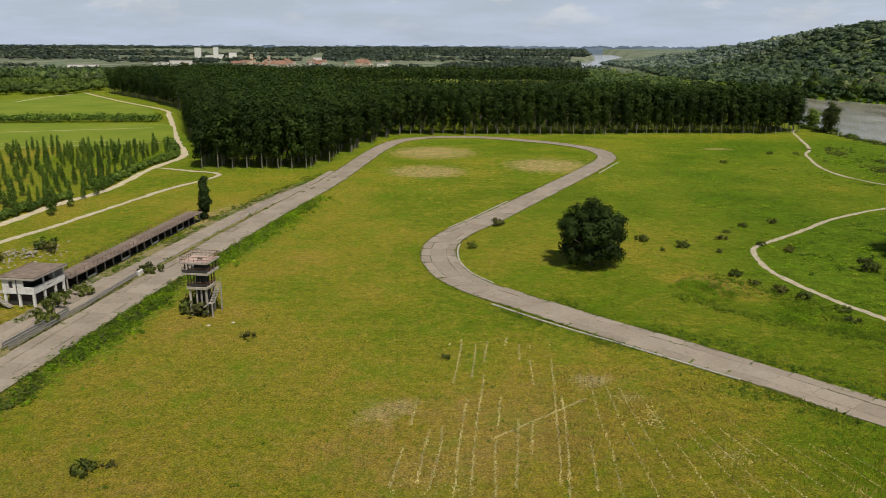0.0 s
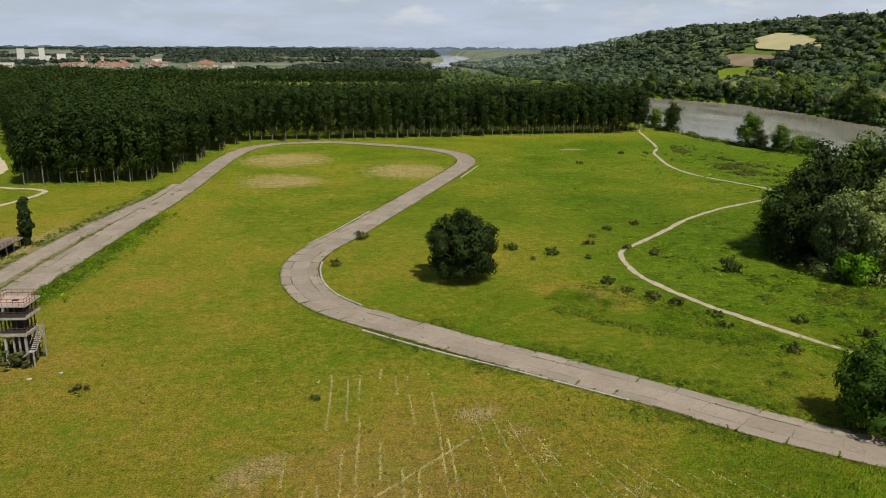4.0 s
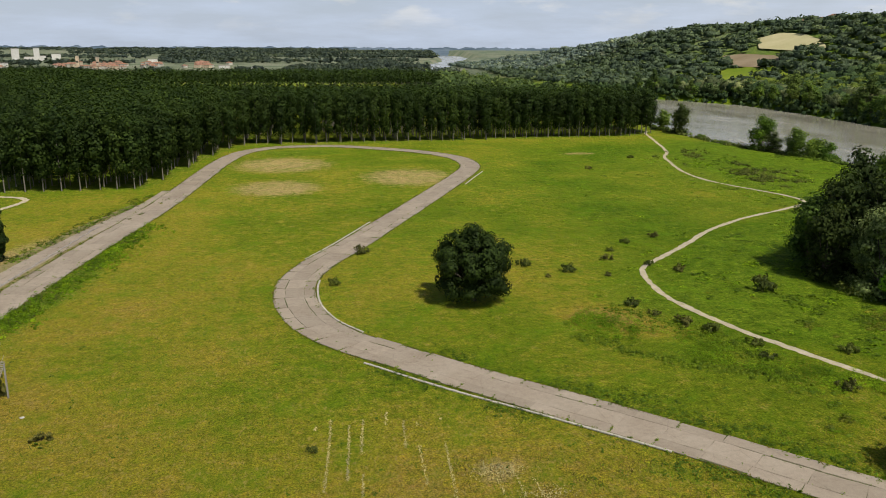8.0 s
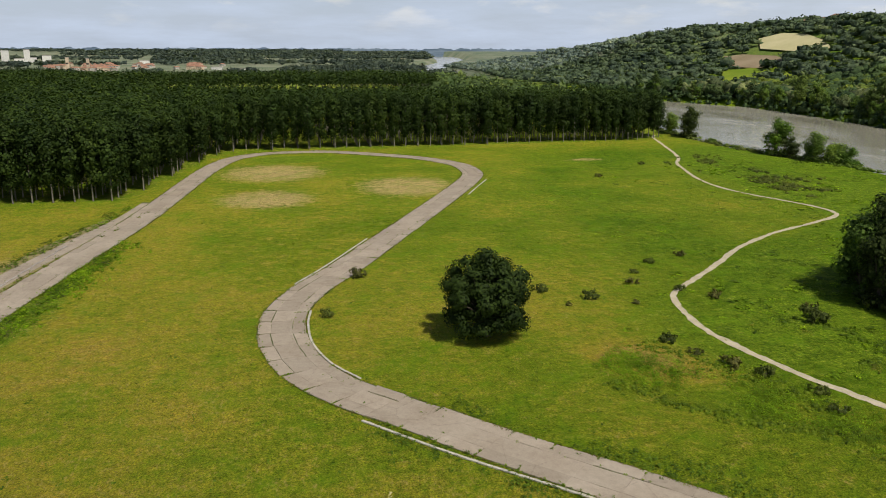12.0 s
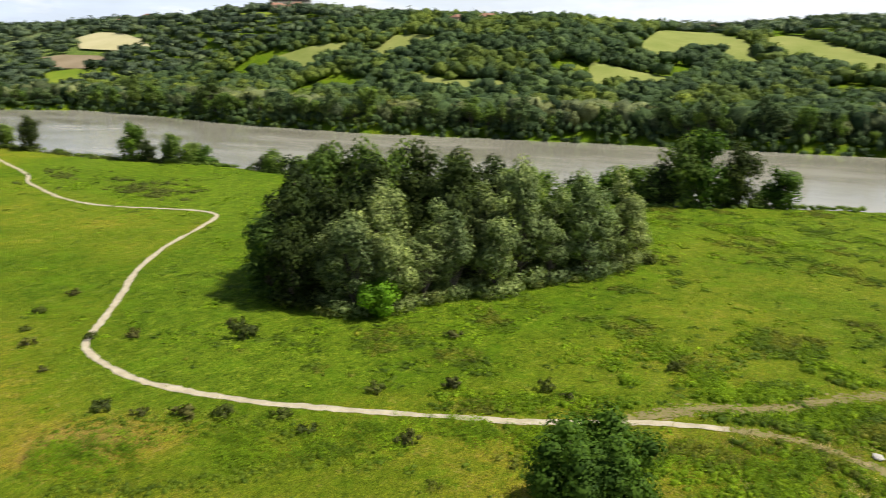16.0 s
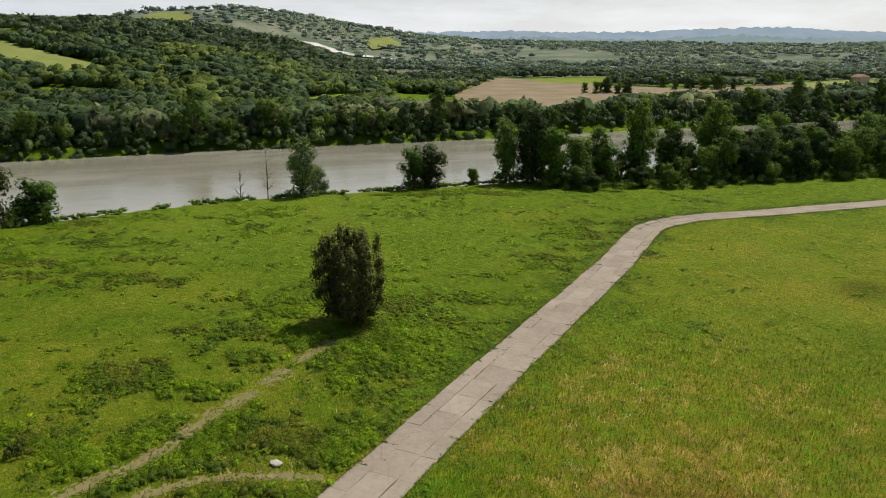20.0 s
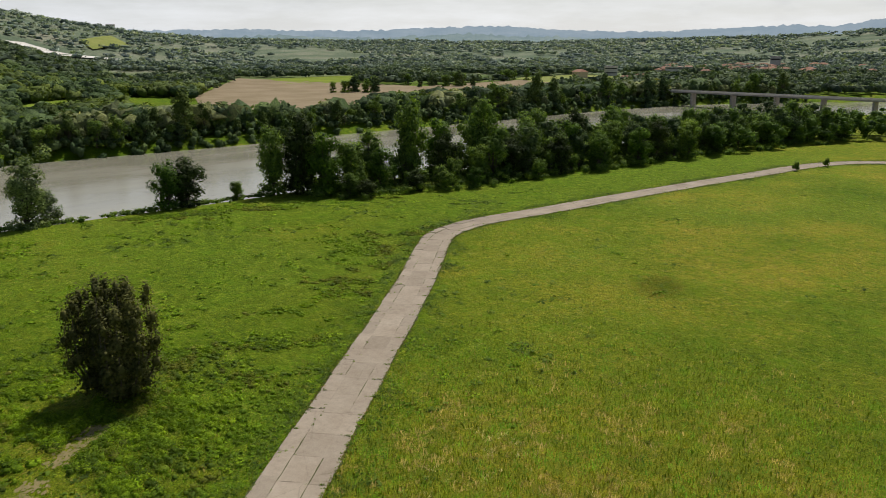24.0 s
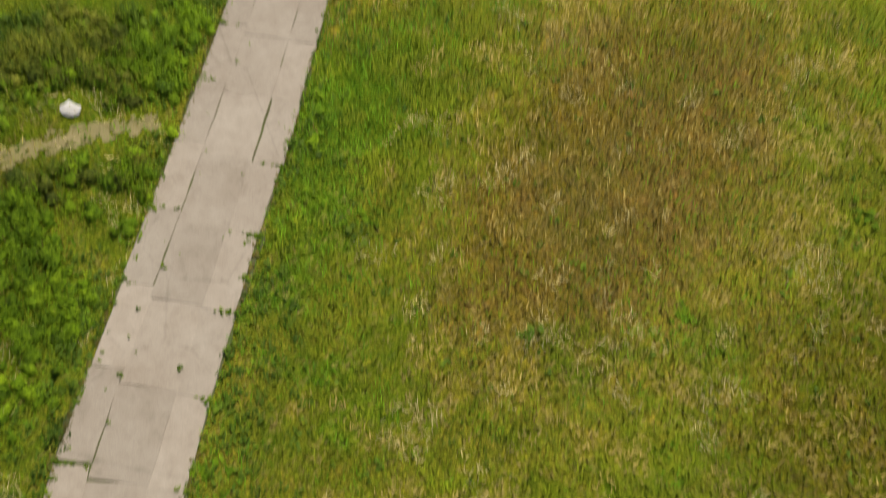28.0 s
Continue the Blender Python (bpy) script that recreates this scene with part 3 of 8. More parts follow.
def box(bm, x0, y0, z0, x1, y1, z1, bevel=0.0):
    vs = [bm.verts.new((x, y, z)) for z in (z0, z1) for y in (y0, y1) for x in (x0, x1)]
    faces = [bm.faces.new([vs[i] for i in q]) for q in ((0, 2, 3, 1), (4, 5, 7, 6), (0, 1, 5, 4), (2, 6, 7, 3), (0, 4, 6, 2), (1, 3, 7, 5))]
    if bevel:
        edges = list({e for f in faces for e in f.edges})
        bmesh.ops.bevel(bm, geom=edges, offset=bevel, segments=1, affect="EDGES")
    return bm


def boxes(*rows, bevel=0.0):
    bm = bmesh.new()
    for row in rows:
        box(bm, *row, bevel=bevel)
    return bm


def tubes(runs, sides=6):
    """Tapered round bars along runs of (point, radius): arrays of vertices and quads."""
    verts, faces, base = [], [], 0
    for run in runs:
        pts = [Vector(p) for p, _ in run]
        for i, (p, r) in enumerate(run):
            along = (pts[min(i + 1, len(pts) - 1)] - pts[max(i - 1, 0)]).normalized()
            side = along.cross(Vector((0.31, 0.92, 0.22))).normalized()
            other = along.cross(side)
            for k in range(sides):
                a = 2 * math.pi * k / sides
                verts.append(pts[i] + (side * math.cos(a) + other * math.sin(a)) * r)
        for i in range(len(run) - 1):
            for k in range(sides):
                a, b = base + i * sides + k, base + i * sides + (k + 1) % sides
                faces.append((a, b, b + sides, a + sides))
        base += len(run) * sides
    return verts, faces


def smooth_line(points, step=1.0):
    """Points every step metres along a curve through the given ones, with their headings."""
    p = np.array([points[0], *points, points[-1]], float)
    fine = []
    for i in range(1, len(p) - 2):
        n = max(2, int(np.hypot(*(p[i + 1] - p[i])) / 0.5))
        for t in np.arange(n) / n:
            a, b, c, d = p[i - 1], p[i], p[i + 1], p[i + 2]
            fine.append(0.5 * (2 * b + (c - a) * t + (2 * a - 5 * b + 4 * c - d) * t * t + (3 * b - a - 3 * c + d) * t**3))
    fine = np.array(fine + [p[-1]])
    run = np.r_[0, np.cumsum(np.hypot(*np.diff(fine, axis=0).T))]
    at = np.arange(0, run[-1], step)
    line = np.stack([np.interp(at, run, fine[:, 0]), np.interp(at, run, fine[:, 1])], 1)
    way = np.gradient(line, axis=0)
    return line, way / np.hypot(way[:, 0], way[:, 1])[:, None]


def ribbon(name, line, way, left, right, lift, mat, ragged=0.0, seed=0, across=3):
    """A strip laid on the ground, with uneven edges."""
    rs = np.random.RandomState(seed)
    n = len(line)
    side = np.stack([-way[:, 1], way[:, 0]], 1)
    wave = lambda k: ragged * (np.convolve(rs.randn(n + 8), np.ones(5) / 3, "same")[:n] + 0.6 * rs.randn(n))  # noqa: E731
    a, b = left + wave(0), right + wave(1)
    rows = [line + side * (a + (b - a) * u)[:, None] for u in np.linspace(0, 1, across)]
    xy = np.stack(rows, 1).reshape(-1, 2)
    z = np.maximum(land(xy[:, 0], xy[:, 1]), 0) + lift if lift < 0.5 else land(xy[:, 0], xy[:, 1]) + lift
    idx = np.arange(n * across).reshape(n, across)
    quads = np.stack([idx[:-1, :-1], idx[:-1, 1:], idx[1:, 1:], idx[1:, :-1]], -1).reshape(-1, 4)
    return mesh_of(name, np.c_[xy, z], quads[:, ::-1] if left > right else quads, mat)


def inside(x, y, poly):
    """Which points lie within a polygon."""
    x, y = np.asarray(x, float), np.asarray(y, float)
    hit = np.zeros(x.shape, bool)
    for (x0, y0), (x1, y1) in zip(poly, (*poly[1:], poly[0])):
        crosses = (y0 > y) != (y1 > y)
        hit ^= crosses & (x < (x1 - x0) * (y - y0) / ((y1 - y0) if y1 != y0 else 1e-9) + x0)
    return hit


def off_line(x, y, line):
    """The distance from points to a fine line."""
    best = np.full(np.shape(x), 1e9)
    for px, py in line:
        best = np.minimum(best, (x - px) ** 2 + (y - py) ** 2)
    return np.sqrt(best)


# ---------- the plan ----------
TRACK = ((-78, -60), (-72, 20), (-66, 70), (-62.6, 95), (-60, 118), (-56.7, 144), (-52.8, 170), (-47.5, 205), (-38.5, 258), (-33.4, 302),
         (-28.5, 344), (-22, 373), (-11, 388), (4, 393), (21, 391), (45, 374.8), (59, 360.5), (67, 344), (68, 328), (64.8, 313.5), (53, 287),
         (35.5, 251), (22.4, 224.5), (12.7, 204.8), (5.3, 191.3), (1.2, 182), (-0.8, 172.5), (-0.7, 163), (1.5, 153), (5.2, 145.3), (10, 139.3))
TRACK_ON = ((10, 139.3), (16, 133), (24.2, 123.9), (36.2, 111.8), (46, 101.6), (56, 90.5), (66, 81.5), (73.7, 74.9), (80, 68.2), (90, 57.1),
            (100, 46.2), (110, 35.2), (120, 24.2), (130, 13.1), (142.5, -0.9), (159, -19), (177, -37.5), (185, -47), (189, -57.5), (190.3, -70),
            (189, -88), (188.5, -112), (187, -150), (184.2, -195), (182, -228), (176, -249), (166, -261), (146, -270), (110, -274))
PIT_LANE = ((-76, 60), (-71.4, 100), (-67.8, 120), (-63.9, 149), (-60.0, 174.4), (-55.2, 205), (-49.3, 233), (-42.6, 260), (-39, 285))
GRAVEL_PATH = ((192, 432), (186.4, 421), (176, 388), (164.2, 352), (155, 335), (150.5, 322), (143.5, 297), (142, 280), (144.5, 266), (148.1, 257), (152.4, 243), (150.5, 233),
               (136.5, 224.5), (120, 216), (104.3, 205), (90.5, 192), (79.4, 182), (72.8, 176), (69.6, 170), (67.6, 160), (68.0, 149.5), (69.8, 141.5),
               (71.6, 135), (76, 124), (80.8, 113.2), (85.2, 103.5), (90.1, 95.3), (94.5, 87.5), (97.5, 80))
FADED_PATH = ((97.5, 80), (98.6, 74), (97.8, 68), (94.6, 60.2))
DIRT_TRAIL = ((92, 93), (101, 85.3), (106.4, 76.6), (113, 71.4), (117.6, 66), (123.5, 60.4), (131, 53.2), (134.5, 48.8))
FARM_ROAD = ((-122, 150), (-114, 185), (-111, 218), (-106, 246), (-108, 286), (-107, 322), (-122, 362), (-139.6, 409), (-158, 460), (-176, 508), (-195, 552), (-262, 640), (-332, 739))
SIDE_ROAD = ((-118, 120), (-103, 176.4), (-98.2, 194), (-93.5, 217.7), (-87.3, 246.4), (-79, 274), (-92, 283), (-107, 290))

t_line = smooth_line(TRACK)[0]
u_line = smooth_line(TRACK_ON)[0]
p_line, p_way = smooth_line(GRAVEL_PATH)
near_track = np.concatenate([t_line[::3], u_line[::3]])

# the young and old fields beyond the river, and those beside the wood
FIELDS = []
FIELDS.append(("hay", HAY, ((582, 959), (605, 947), (608, 903), (594, 852), (573, 807), (560, 827), (554, 909)), "mown pale hay field on the hillside"))
FIELDS.append(("stubble", STUBBLE, ((518, 928), (533, 913), (541, 856), (531, 820), (504, 829), (496, 877)), "bare beige field on the hillside"))
FIELDS.append(("crop", CROP_GREEN, ((481, 863), (502, 842), (499, 775), (491, 743), (473, 778), (451, 764), (438, 789)), "green crop field at the foot of the hill"))
FIELDS.append(("crop", CROP_PALE, ((541, 597), (564, 571), (575, 532), (567, 517), (546, 528), (520, 535), (517, 548)), "pale green crop field on the hillside"))
FIELDS.append(("crop", CROP_PALE, ((556, 494), (596, 496), (600, 468), (586, 439), (573, 444), (565, 459), (544, 464), (544, 485)), "pale green rounded field on the hillside"))
FIELDS.append(("crop", CROP_PALE, ((505, 429), (512, 418), (496, 376), (501, 329), (483, 317), (475, 344), (476, 382)), "long pale green field at the hill foot"))
FIELDS.append(("crop", CROP_PALE, ((567, 295), (567, 267), (577, 231), (559, 229), (529, 245), (512, 262), (506, 274)), "light green field between hillside hedges"))
FIELDS.append(("crop", CROP_PALE, ((760, 305), (800, 262), (756, 228), (682, 200), (645, 186), (634, 206), (687, 228), (673, 250), (611, 263), (595, 281), (656, 288)), "large yellow-green field over the hill crest"))
FIELDS.append(("crop", CROP_GREEN, ((635, 733), (645, 700), (629, 677), (615, 709)), "small green field near the hilltop"))
FIELDS.append(("hay", HAY, ((481, 222), (493, 212), (467, 205), (455, 214)), "small pale strip field among trees"))
FIELDS.append(("hay", CROP_PALE, ((781, 221), (810, 195), (754, 138), (688, 83), (653, 122), (679, 155), (711, 195)), "ripening yellow field running down the slope"))
FIELDS.append(("stubble", STUBBLE, ((572, -152), (700, -200), (1022, -394), (829, -451), (730, -472), (760, -658), (659, -629), (558, -460), (560, -353), (530, -225)), "broad brown ploughed field across the river"))
FIELDS.append(("crop", CROP_GREEN, ((990, -420), (998, -560), (840, -462), (853, -372)), "yellow-green crop strip behind the brown field"))
FIELDS.append(("crop", CROP_GREEN, ((593, -38), (653, -90), (550, -54), (554, -34)), "green meadow among the riverside trees"))
FIELDS.append(("crop", CROP_GREEN, ((522, 74), (544, 55), (555, 30), (520, 37), (510, 57)), "small green meadow behind riverside trees"))
FIELDS.append(("crop", CROP_PALE, ((798, -681), (815, -836), (687, -799), (621, -689), (686, -615)), "pale green field on the far plain"))
FIELDS.append(("quarry", QUARRY, ((1723, -268), (1728, -299), (1626, -352), (1609, -318)), "pale quarry face on the distant hillside"))
FIELDS.append(("crop", CROP_PALE, ((1940, 10), (1934, -40), (1864, -64), (1816, -43), (1868, 57)), "pale field high on the distant hill"))
FIELDS.append(("quarry", QUARRY, ((1606, -330), (1622, -354), (1556, -424), (1544, -400)), "pale quarry floor below the distant hillside"))
FIELDS.append(("crop", CROP_PALE, ((1820, -424), (1955, -534), (1808, -529), (1694, -414)), "light green field on the distant slope"))
FIELDS.append(("crop", CROP_GREEN, ((-352, 622), (-330, 728), (-262, 632), (-200, 548), (-176, 484), (-262, 468), (-420, 440), (-470, 520)), "bright green crop field beside the poplar wood"))
FIELDS.append(("crop", CROP_GREEN, ((-440, 425), (-262, 447), (-160, 455), (-150, 438), (-130, 380), (-142, 356), (-190, 342), (-420, 330)), "bright green crop field with tractor lines"))
POPLARS = ((-92, 288), (-47, 289), (-41, 320), (-35.5, 352), (-30, 385), (-20, 402), (21, 402), (77, 406), (136, 410), (180, 413), (193, 424), (195, 440),
           (186, 462), (120, 482), (40, 496), (-40, 522), (-85, 570), (-120, 650), (-160, 760), (-205, 850), (-275, 850), (-312, 740), (-241, 645), (-190, 565),
           (-168, 510), (-132, 409), (-113, 362), (-98, 322))
BACK_POPLARS = ((-165, 745), (-60, 735), (40, 735), (132, 742), (140, 775), (128, 850), (20, 865), (-205, 862))


def near_spot(x, y, cx, cy, rx, ry, turn=0.0):
    c, s = math.cos(radians(turn)), math.sin(radians(turn))
    u, v = ((x - cx) * c + (y - cy) * s) / rx, (-(x - cx) * s + (y - cy) * c) / ry
    return np.exp(-(u * u + v * v) ** 2)


def cover_of(x, y):
    """How dry, how lush and how bare the ground is."""
    dry = 0.34 + 0.30 * (drift(x, y, 45, 21) - 0.5) + 0.22 * (drift(x, y, 14, 22) - 0.5)
    dry = dry + 0.16 * ease((60 - x) / 80) * ease((260 - y) / 120) - 0.05 * ease((-y + 30) / 60)
    lush = 0.20 + 0.5 * (drift(x, y, 30, 23) - 0.5)
    path_x = np.interp(y, [60, 80, 150, 182, 205, 233, 260, 320, 420], [96, 97, 68, 79, 104, 150, 148, 150, 186])
    lush = lush + 0.26 * ease((x - path_x) / 8) - 0.1 * ease((path_x - x) / 40)
    # the side of the track towards the river is rank with herbs
    to_track = np.interp(y, [-280, -150, -60, -20, 13, 35, 60, 75, 100], [182, 187, 189, 160, 130, 109, 87, 74, 47])
    river_side = ease((x - to_track - 3) / 4) * ease((95 - y) / 30)
    lush = lush + 0.17 * river_side * (1 - 0.6 * near_spot(x, y, 205, 10, 34, 50, 20))
    dry = dry - 0.15 * river_side - 0.2 * ease((x - path_x) / 10) * ease((y - 60) / 30)
    meadow = ease((x - 40 - 0.18 * (y - 110)) / 22) * ease((y - 112) / 26) * ease((400 - y) / 40)
    lush, dry = lush + 0.28 * meadow, dry - 0.17 * meadow
    verge = np.exp(-((off_line(x, y, near_track) - 5.6) / 2.2) ** 2)
    lush = lush + 0.30 * verge * drift(x, y, 9, 31)
    lush = lush + 0.55 * near_spot(x, y, -46, 168, 5, 40, -8) + 0.5 * near_spot(x, y, -53, 110, 4.5, 30, -8)
    dry = dry + 0.24 * near_spot(x, y, 22, 92, 20, 24) + 0.20 * near_spot(x, y, 2, 78, 16, 20) + 0.60 * near_spot(x, y, 55, 143, 13, 7, -38)
    dry = dry + 0.16 * near_spot(x, y, -30, 122, 14, 12) + 0.34 * near_spot(x, y, 72, 38, 13, 20, 20) - 0.22 * near_spot(x, y, 86, 45, 7, 14, -40)
    for cx, cy, rx, ry in ((86, 52, 4, 7), (64, 50, 4, 3.5), (58, 43, 4, 4), (79, 58, 4, 6), (70, 62, 5, 5), (60, 30, 4, 5)):
        lush = lush + 0.5 * near_spot(x, y, cx, cy, rx, ry, 20)
    bare = np.zeros_like(x)
    for cx, cy, rx, ry, turn in ((-4.5, 336, 19, 21, -3), (-6, 284, 15, 15, -3), (40, 300, 17, 19, -3), (20.5, 100.3, 2.6, 2.6, 0), (-7, 91, 5, 3, 30), (122, 350, 8, 3, 0), (-60, 205, 6, 20, -8)):
        bare = np.maximum(bare, 0.95 * near_spot(x, y, cx, cy, rx, ry, turn))
    lush = lush + 0.8 * near_spot(x, y, 5, 372, 22, 11)
    far = ease((np.hypot(x - 10, y - 65) - 330) / 80)
    lush = lush * (1 - far) + far * (0.15 + 0.5 * (drift(x, y, 120, 27) - 0.5))
    dry = dry * (1 - far) + far * 0.30
    across = ease((x - by_table(FAR_BANK, y) - 12) / 20)
    lush, dry = lush * (1 - across) + 0.30 * across, dry * (1 - across) + 0.06 * across
    shore = ease((x - by_table(FAR_BANK, y) + 12) / 6) * (1 - ease((x - by_table(FAR_BANK, y) - 9) / 6))
    dry, lush, bare = dry * (1 - shore) + 0.0 * shore, lush * (1 - shore), bare * (1 - shore)
    # far ground takes some soil colour to dull its green, standing in for haze
    bare = np.maximum(bare, ease((np.hypot(x - 10, y - 65) - 900) / 500) * (0.1 + 0.35 * (drift(x, y, 170, 28) > 0.55)))
    bare = np.maximum(bare, 0.8 * near_spot(x, y, -60, 158, 2.2, 52, -8))
    wood = inside(x, y, POPLARS) | inside(x, y, BACK_POPLARS)
    dry, lush, bare = np.where(wood, 0.20, dry), np.where(wood, 0.0, lush), np.where(wood, 0.22, bare)
    return np.clip(np.stack([dry, lush, bare], -1), 0, 1)


def spread(lo, hi, step, end, growth):
    """Grid lines: even between lo and hi, then ever wider to both ends."""
    mid = list(np.arange(lo, hi + 0.1, step))
    up, s = [mid[-1]], step
    while up[-1] < end:
        s = min(s * growth, 320)
        up.append(up[-1] + s)
    down, s = [mid[0]], step
    while down[-1] > -end:
        s = min(s * growth, 320)
        down.append(down[-1] - s)
    return np.array(down[:0:-1] + mid + up[1:])


gx, gy = spread(-140, 270, 2.7, 4650, 1.055), spread(-120, 430, 2.7, 4650, 1.055)
GX, GY = np.meshgrid(gx, gy)
GZ = land(GX, GY)
rows_n, cols_n = GX.shape
grid = np.arange(rows_n * cols_n).reshape(rows_n, cols_n)
ground_mesh = mesh_of("ground", np.stack([GX, GY, GZ], -1), np.stack([grid[:-1, :-1], grid[:-1, 1:], grid[1:, 1:], grid[1:, :-1]], -1).reshape(-1, 4), MEADOW)
cover = np.ones((rows_n * cols_n, 4), np.float32)
cover[:, :3] = cover_of(GX.ravel(), GY.ravel())
layer = ground_mesh.attributes.new("cover", "FLOAT_COLOR", "POINT")
layer.data.foreach_set("color", cover.ravel())


def thatch_of(x, y):
    """Where dead brown thatch lies under the grass."""
    t = 0.95 * near_spot(x, y, 72, 37, 9, 19, 12) + 0.7 * near_spot(x, y, 50, 38, 9, 12) + 0.24 * near_spot(x, y, 20, 90, 22, 24) + 0.35 * near_spot(x, y, 52, 143, 13, 6, -30)
    t = t + 0.5 * near_spot(x, y, 94, 74, 7, 12, 40) + 0.9 * near_spot(x, y, 125, -52, 5, 9, 30)
    return np.clip(t, 0, 1) * (x < by_table(NEAR_BANK, y))


# how much of the haze tint the ground takes, by distance
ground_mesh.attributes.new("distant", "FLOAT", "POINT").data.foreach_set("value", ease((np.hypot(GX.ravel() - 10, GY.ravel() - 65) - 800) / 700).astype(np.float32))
ground_mesh.attributes.new("thatch", "FLOAT", "POINT").data.foreach_set("value", thatch_of(GX.ravel(), GY.ravel()).astype(np.float32))
for poly_smooth in (np.ones(len(ground_mesh.polygons), bool),):
    ground_mesh.polygons.foreach_set("use_smooth", poly_smooth)
tagged(new("ground", ground_mesh), "green and yellowed meadow ground running to the horizon", "ground", kind="structure")

# the river
ry = np.concatenate([np.arange(-1500, 900, 20.0), np.arange(900, 4001, 60.0)])
ra, rb = by_table(NEAR_BANK, ry) - 1.0, by_table(FAR_BANK, ry) + 4.0
river_xy = np.stack([np.stack([ra + (rb - ra) * u, ry], -1) for u in np.linspace(0, 1, 5)], 1)
ridx = np.arange(len(ry) * 5).reshape(-1, 5)
river_mesh = mesh_of("water", np.concatenate([river_xy, np.full((len(ry), 5, 1), WATER)], -1), np.stack([ridx[:-1, :-1], ridx[:-1, 1:], ridx[1:, 1:], ridx[1:, :-1]], -1).reshape(-1, 4), WATER_MAT)
tagged(new("water", river_mesh), "wide grey-brown slow river with faint ripples", "river", kind="structure")


def field(name, mat, poly, label):
    from mathutils.geometry import delaunay_2d_cdt
    xs, ys = [p[0] for p in poly], [p[1] for p in poly]
    size = max(max(xs) - min(xs), max(ys) - min(ys))
    step = max(6.0, size / 22)
    rim = []
    for (x0, y0), (x1, y1) in zip(poly, (*poly[1:], poly[0])):
        n = max(1, int(math.hypot(x1 - x0, y1 - y0) / step))
        rim += [Vector((x0 + (x1 - x0) * i / n, y0 + (y1 - y0) * i / n)) for i in range(n)]
    cx, cy = np.meshgrid(np.arange(min(xs), max(xs), step), np.arange(min(ys), max(ys), step))
    keep = inside(cx, cy, poly)
    pts = rim + [Vector((a, b)) for a, b in zip(cx[keep], cy[keep])]
    verts, _, faces, *_ = delaunay_2d_cdt(pts, [(i, (i + 1) % len(rim)) for i in range(len(rim))], [], 1, 1e-4)
    tri = [f for f in faces if len(f) == 3]
    x, y = np.array([v.x for v in verts]), np.array([v.y for v in verts])
    me = mesh_of(name, np.stack([x, y, land(x, y) + (0.9 + 0.0012 * np.hypot(x, y) * (np.hypot(x, y) > 500) if np.ptp(land(x, y)) > 4 else 0.12 + 0.25 * (np.hypot(x, y) > 500))], -1), tri, mat)
    me.polygons.foreach_set("use_smooth", np.ones(len(tri), bool))
    tagged(new(name, me), label, "field", "fields round the river plain", "structure")


for row in FIELDS:
    field(row[0] + "_field", row[1], row[2], row[3])


# ---------- roads and paths ----------
def worn_trail(name, line, way, half, label):
    """A footworn trail: bare patches of every size, with grass between them."""
    rs = np.random.RandomState(len(name))
    verts, faces = [], []
    for n in range(int(len(line) * 22)):
        i = rs.randint(len(line))
        if drift(line[i][:1], line[i][1:2], 7, 97)[0] < 0.12:
            continue
        o, r = rs.normal(0, half * 0.46), rs.uniform(0.07, 0.30)
        x, y = line[i][0] - way[i][1] * o + rs.normal(0, 0.3), line[i][1] + way[i][0] * o + rs.normal(0, 0.3)
        turn, long_ = math.atan2(way[i][1], way[i][0]), rs.uniform(1.0, 2.2)
        ring = []
        for k in range(10):
            a, q = k * math.pi / 5, r * rs.uniform(0.6, 1.15)
            u, v = math.cos(a) * q * long_, math.sin(a) * q
            ring.append((x + u * math.cos(turn) - v * math.sin(turn), y + u * math.sin(turn) + v * math.cos(turn)))
        ring = np.array(ring)
        z = land(ring[:, 0], ring[:, 1]) + 0.02 + 0.00004 * n
        faces.append([len(verts) + k for k in range(10)])
        verts += [(px_, py_, pz_) for (px_, py_), pz_ in zip(ring, z)]
    tagged(new(name, mesh_of(name, verts, faces, DIRT)), label, "path", kind="structure")


tagged(new("gravel_path", ribbon("gravel_path", p_line, p_way, -0.68, 0.68, 0.034, GRAVEL, 0.16, 4, 4)), "pale winding gravel footpath worn through the meadow", "path", kind="structure")
for name, pts, half, mat, ragged, label in (
    ("faded_path", FADED_PATH, 0.6, DIRT, 0.25, "faded end of the footpath, half grown over"),
    ("dirt_trail", DIRT_TRAIL, 1.45, DIRT, 0.5, "dusty trail through rank herbs towards a lone tree"),
    ("farm_road", FARM_ROAD, 1.45, GRAVEL, 0.25, "pale unpaved farm road along the crop fields"),
    ("side_road", SIDE_ROAD, 1.0, GRAVEL, 0.2, "narrow pale lane behind the pit wall"),
):
    line, way = smooth_line(pts)
    if mat is DIRT:
        worn_trail(name, line, way, half, label)
        continue
    tagged(new(name, ribbon(name, line, way, -half, half, {"faded_path": 0.024, "dirt_trail": 0.016}.get(name, 0.03), mat, ragged, len(name), 4)), label, "path", kind="structure")

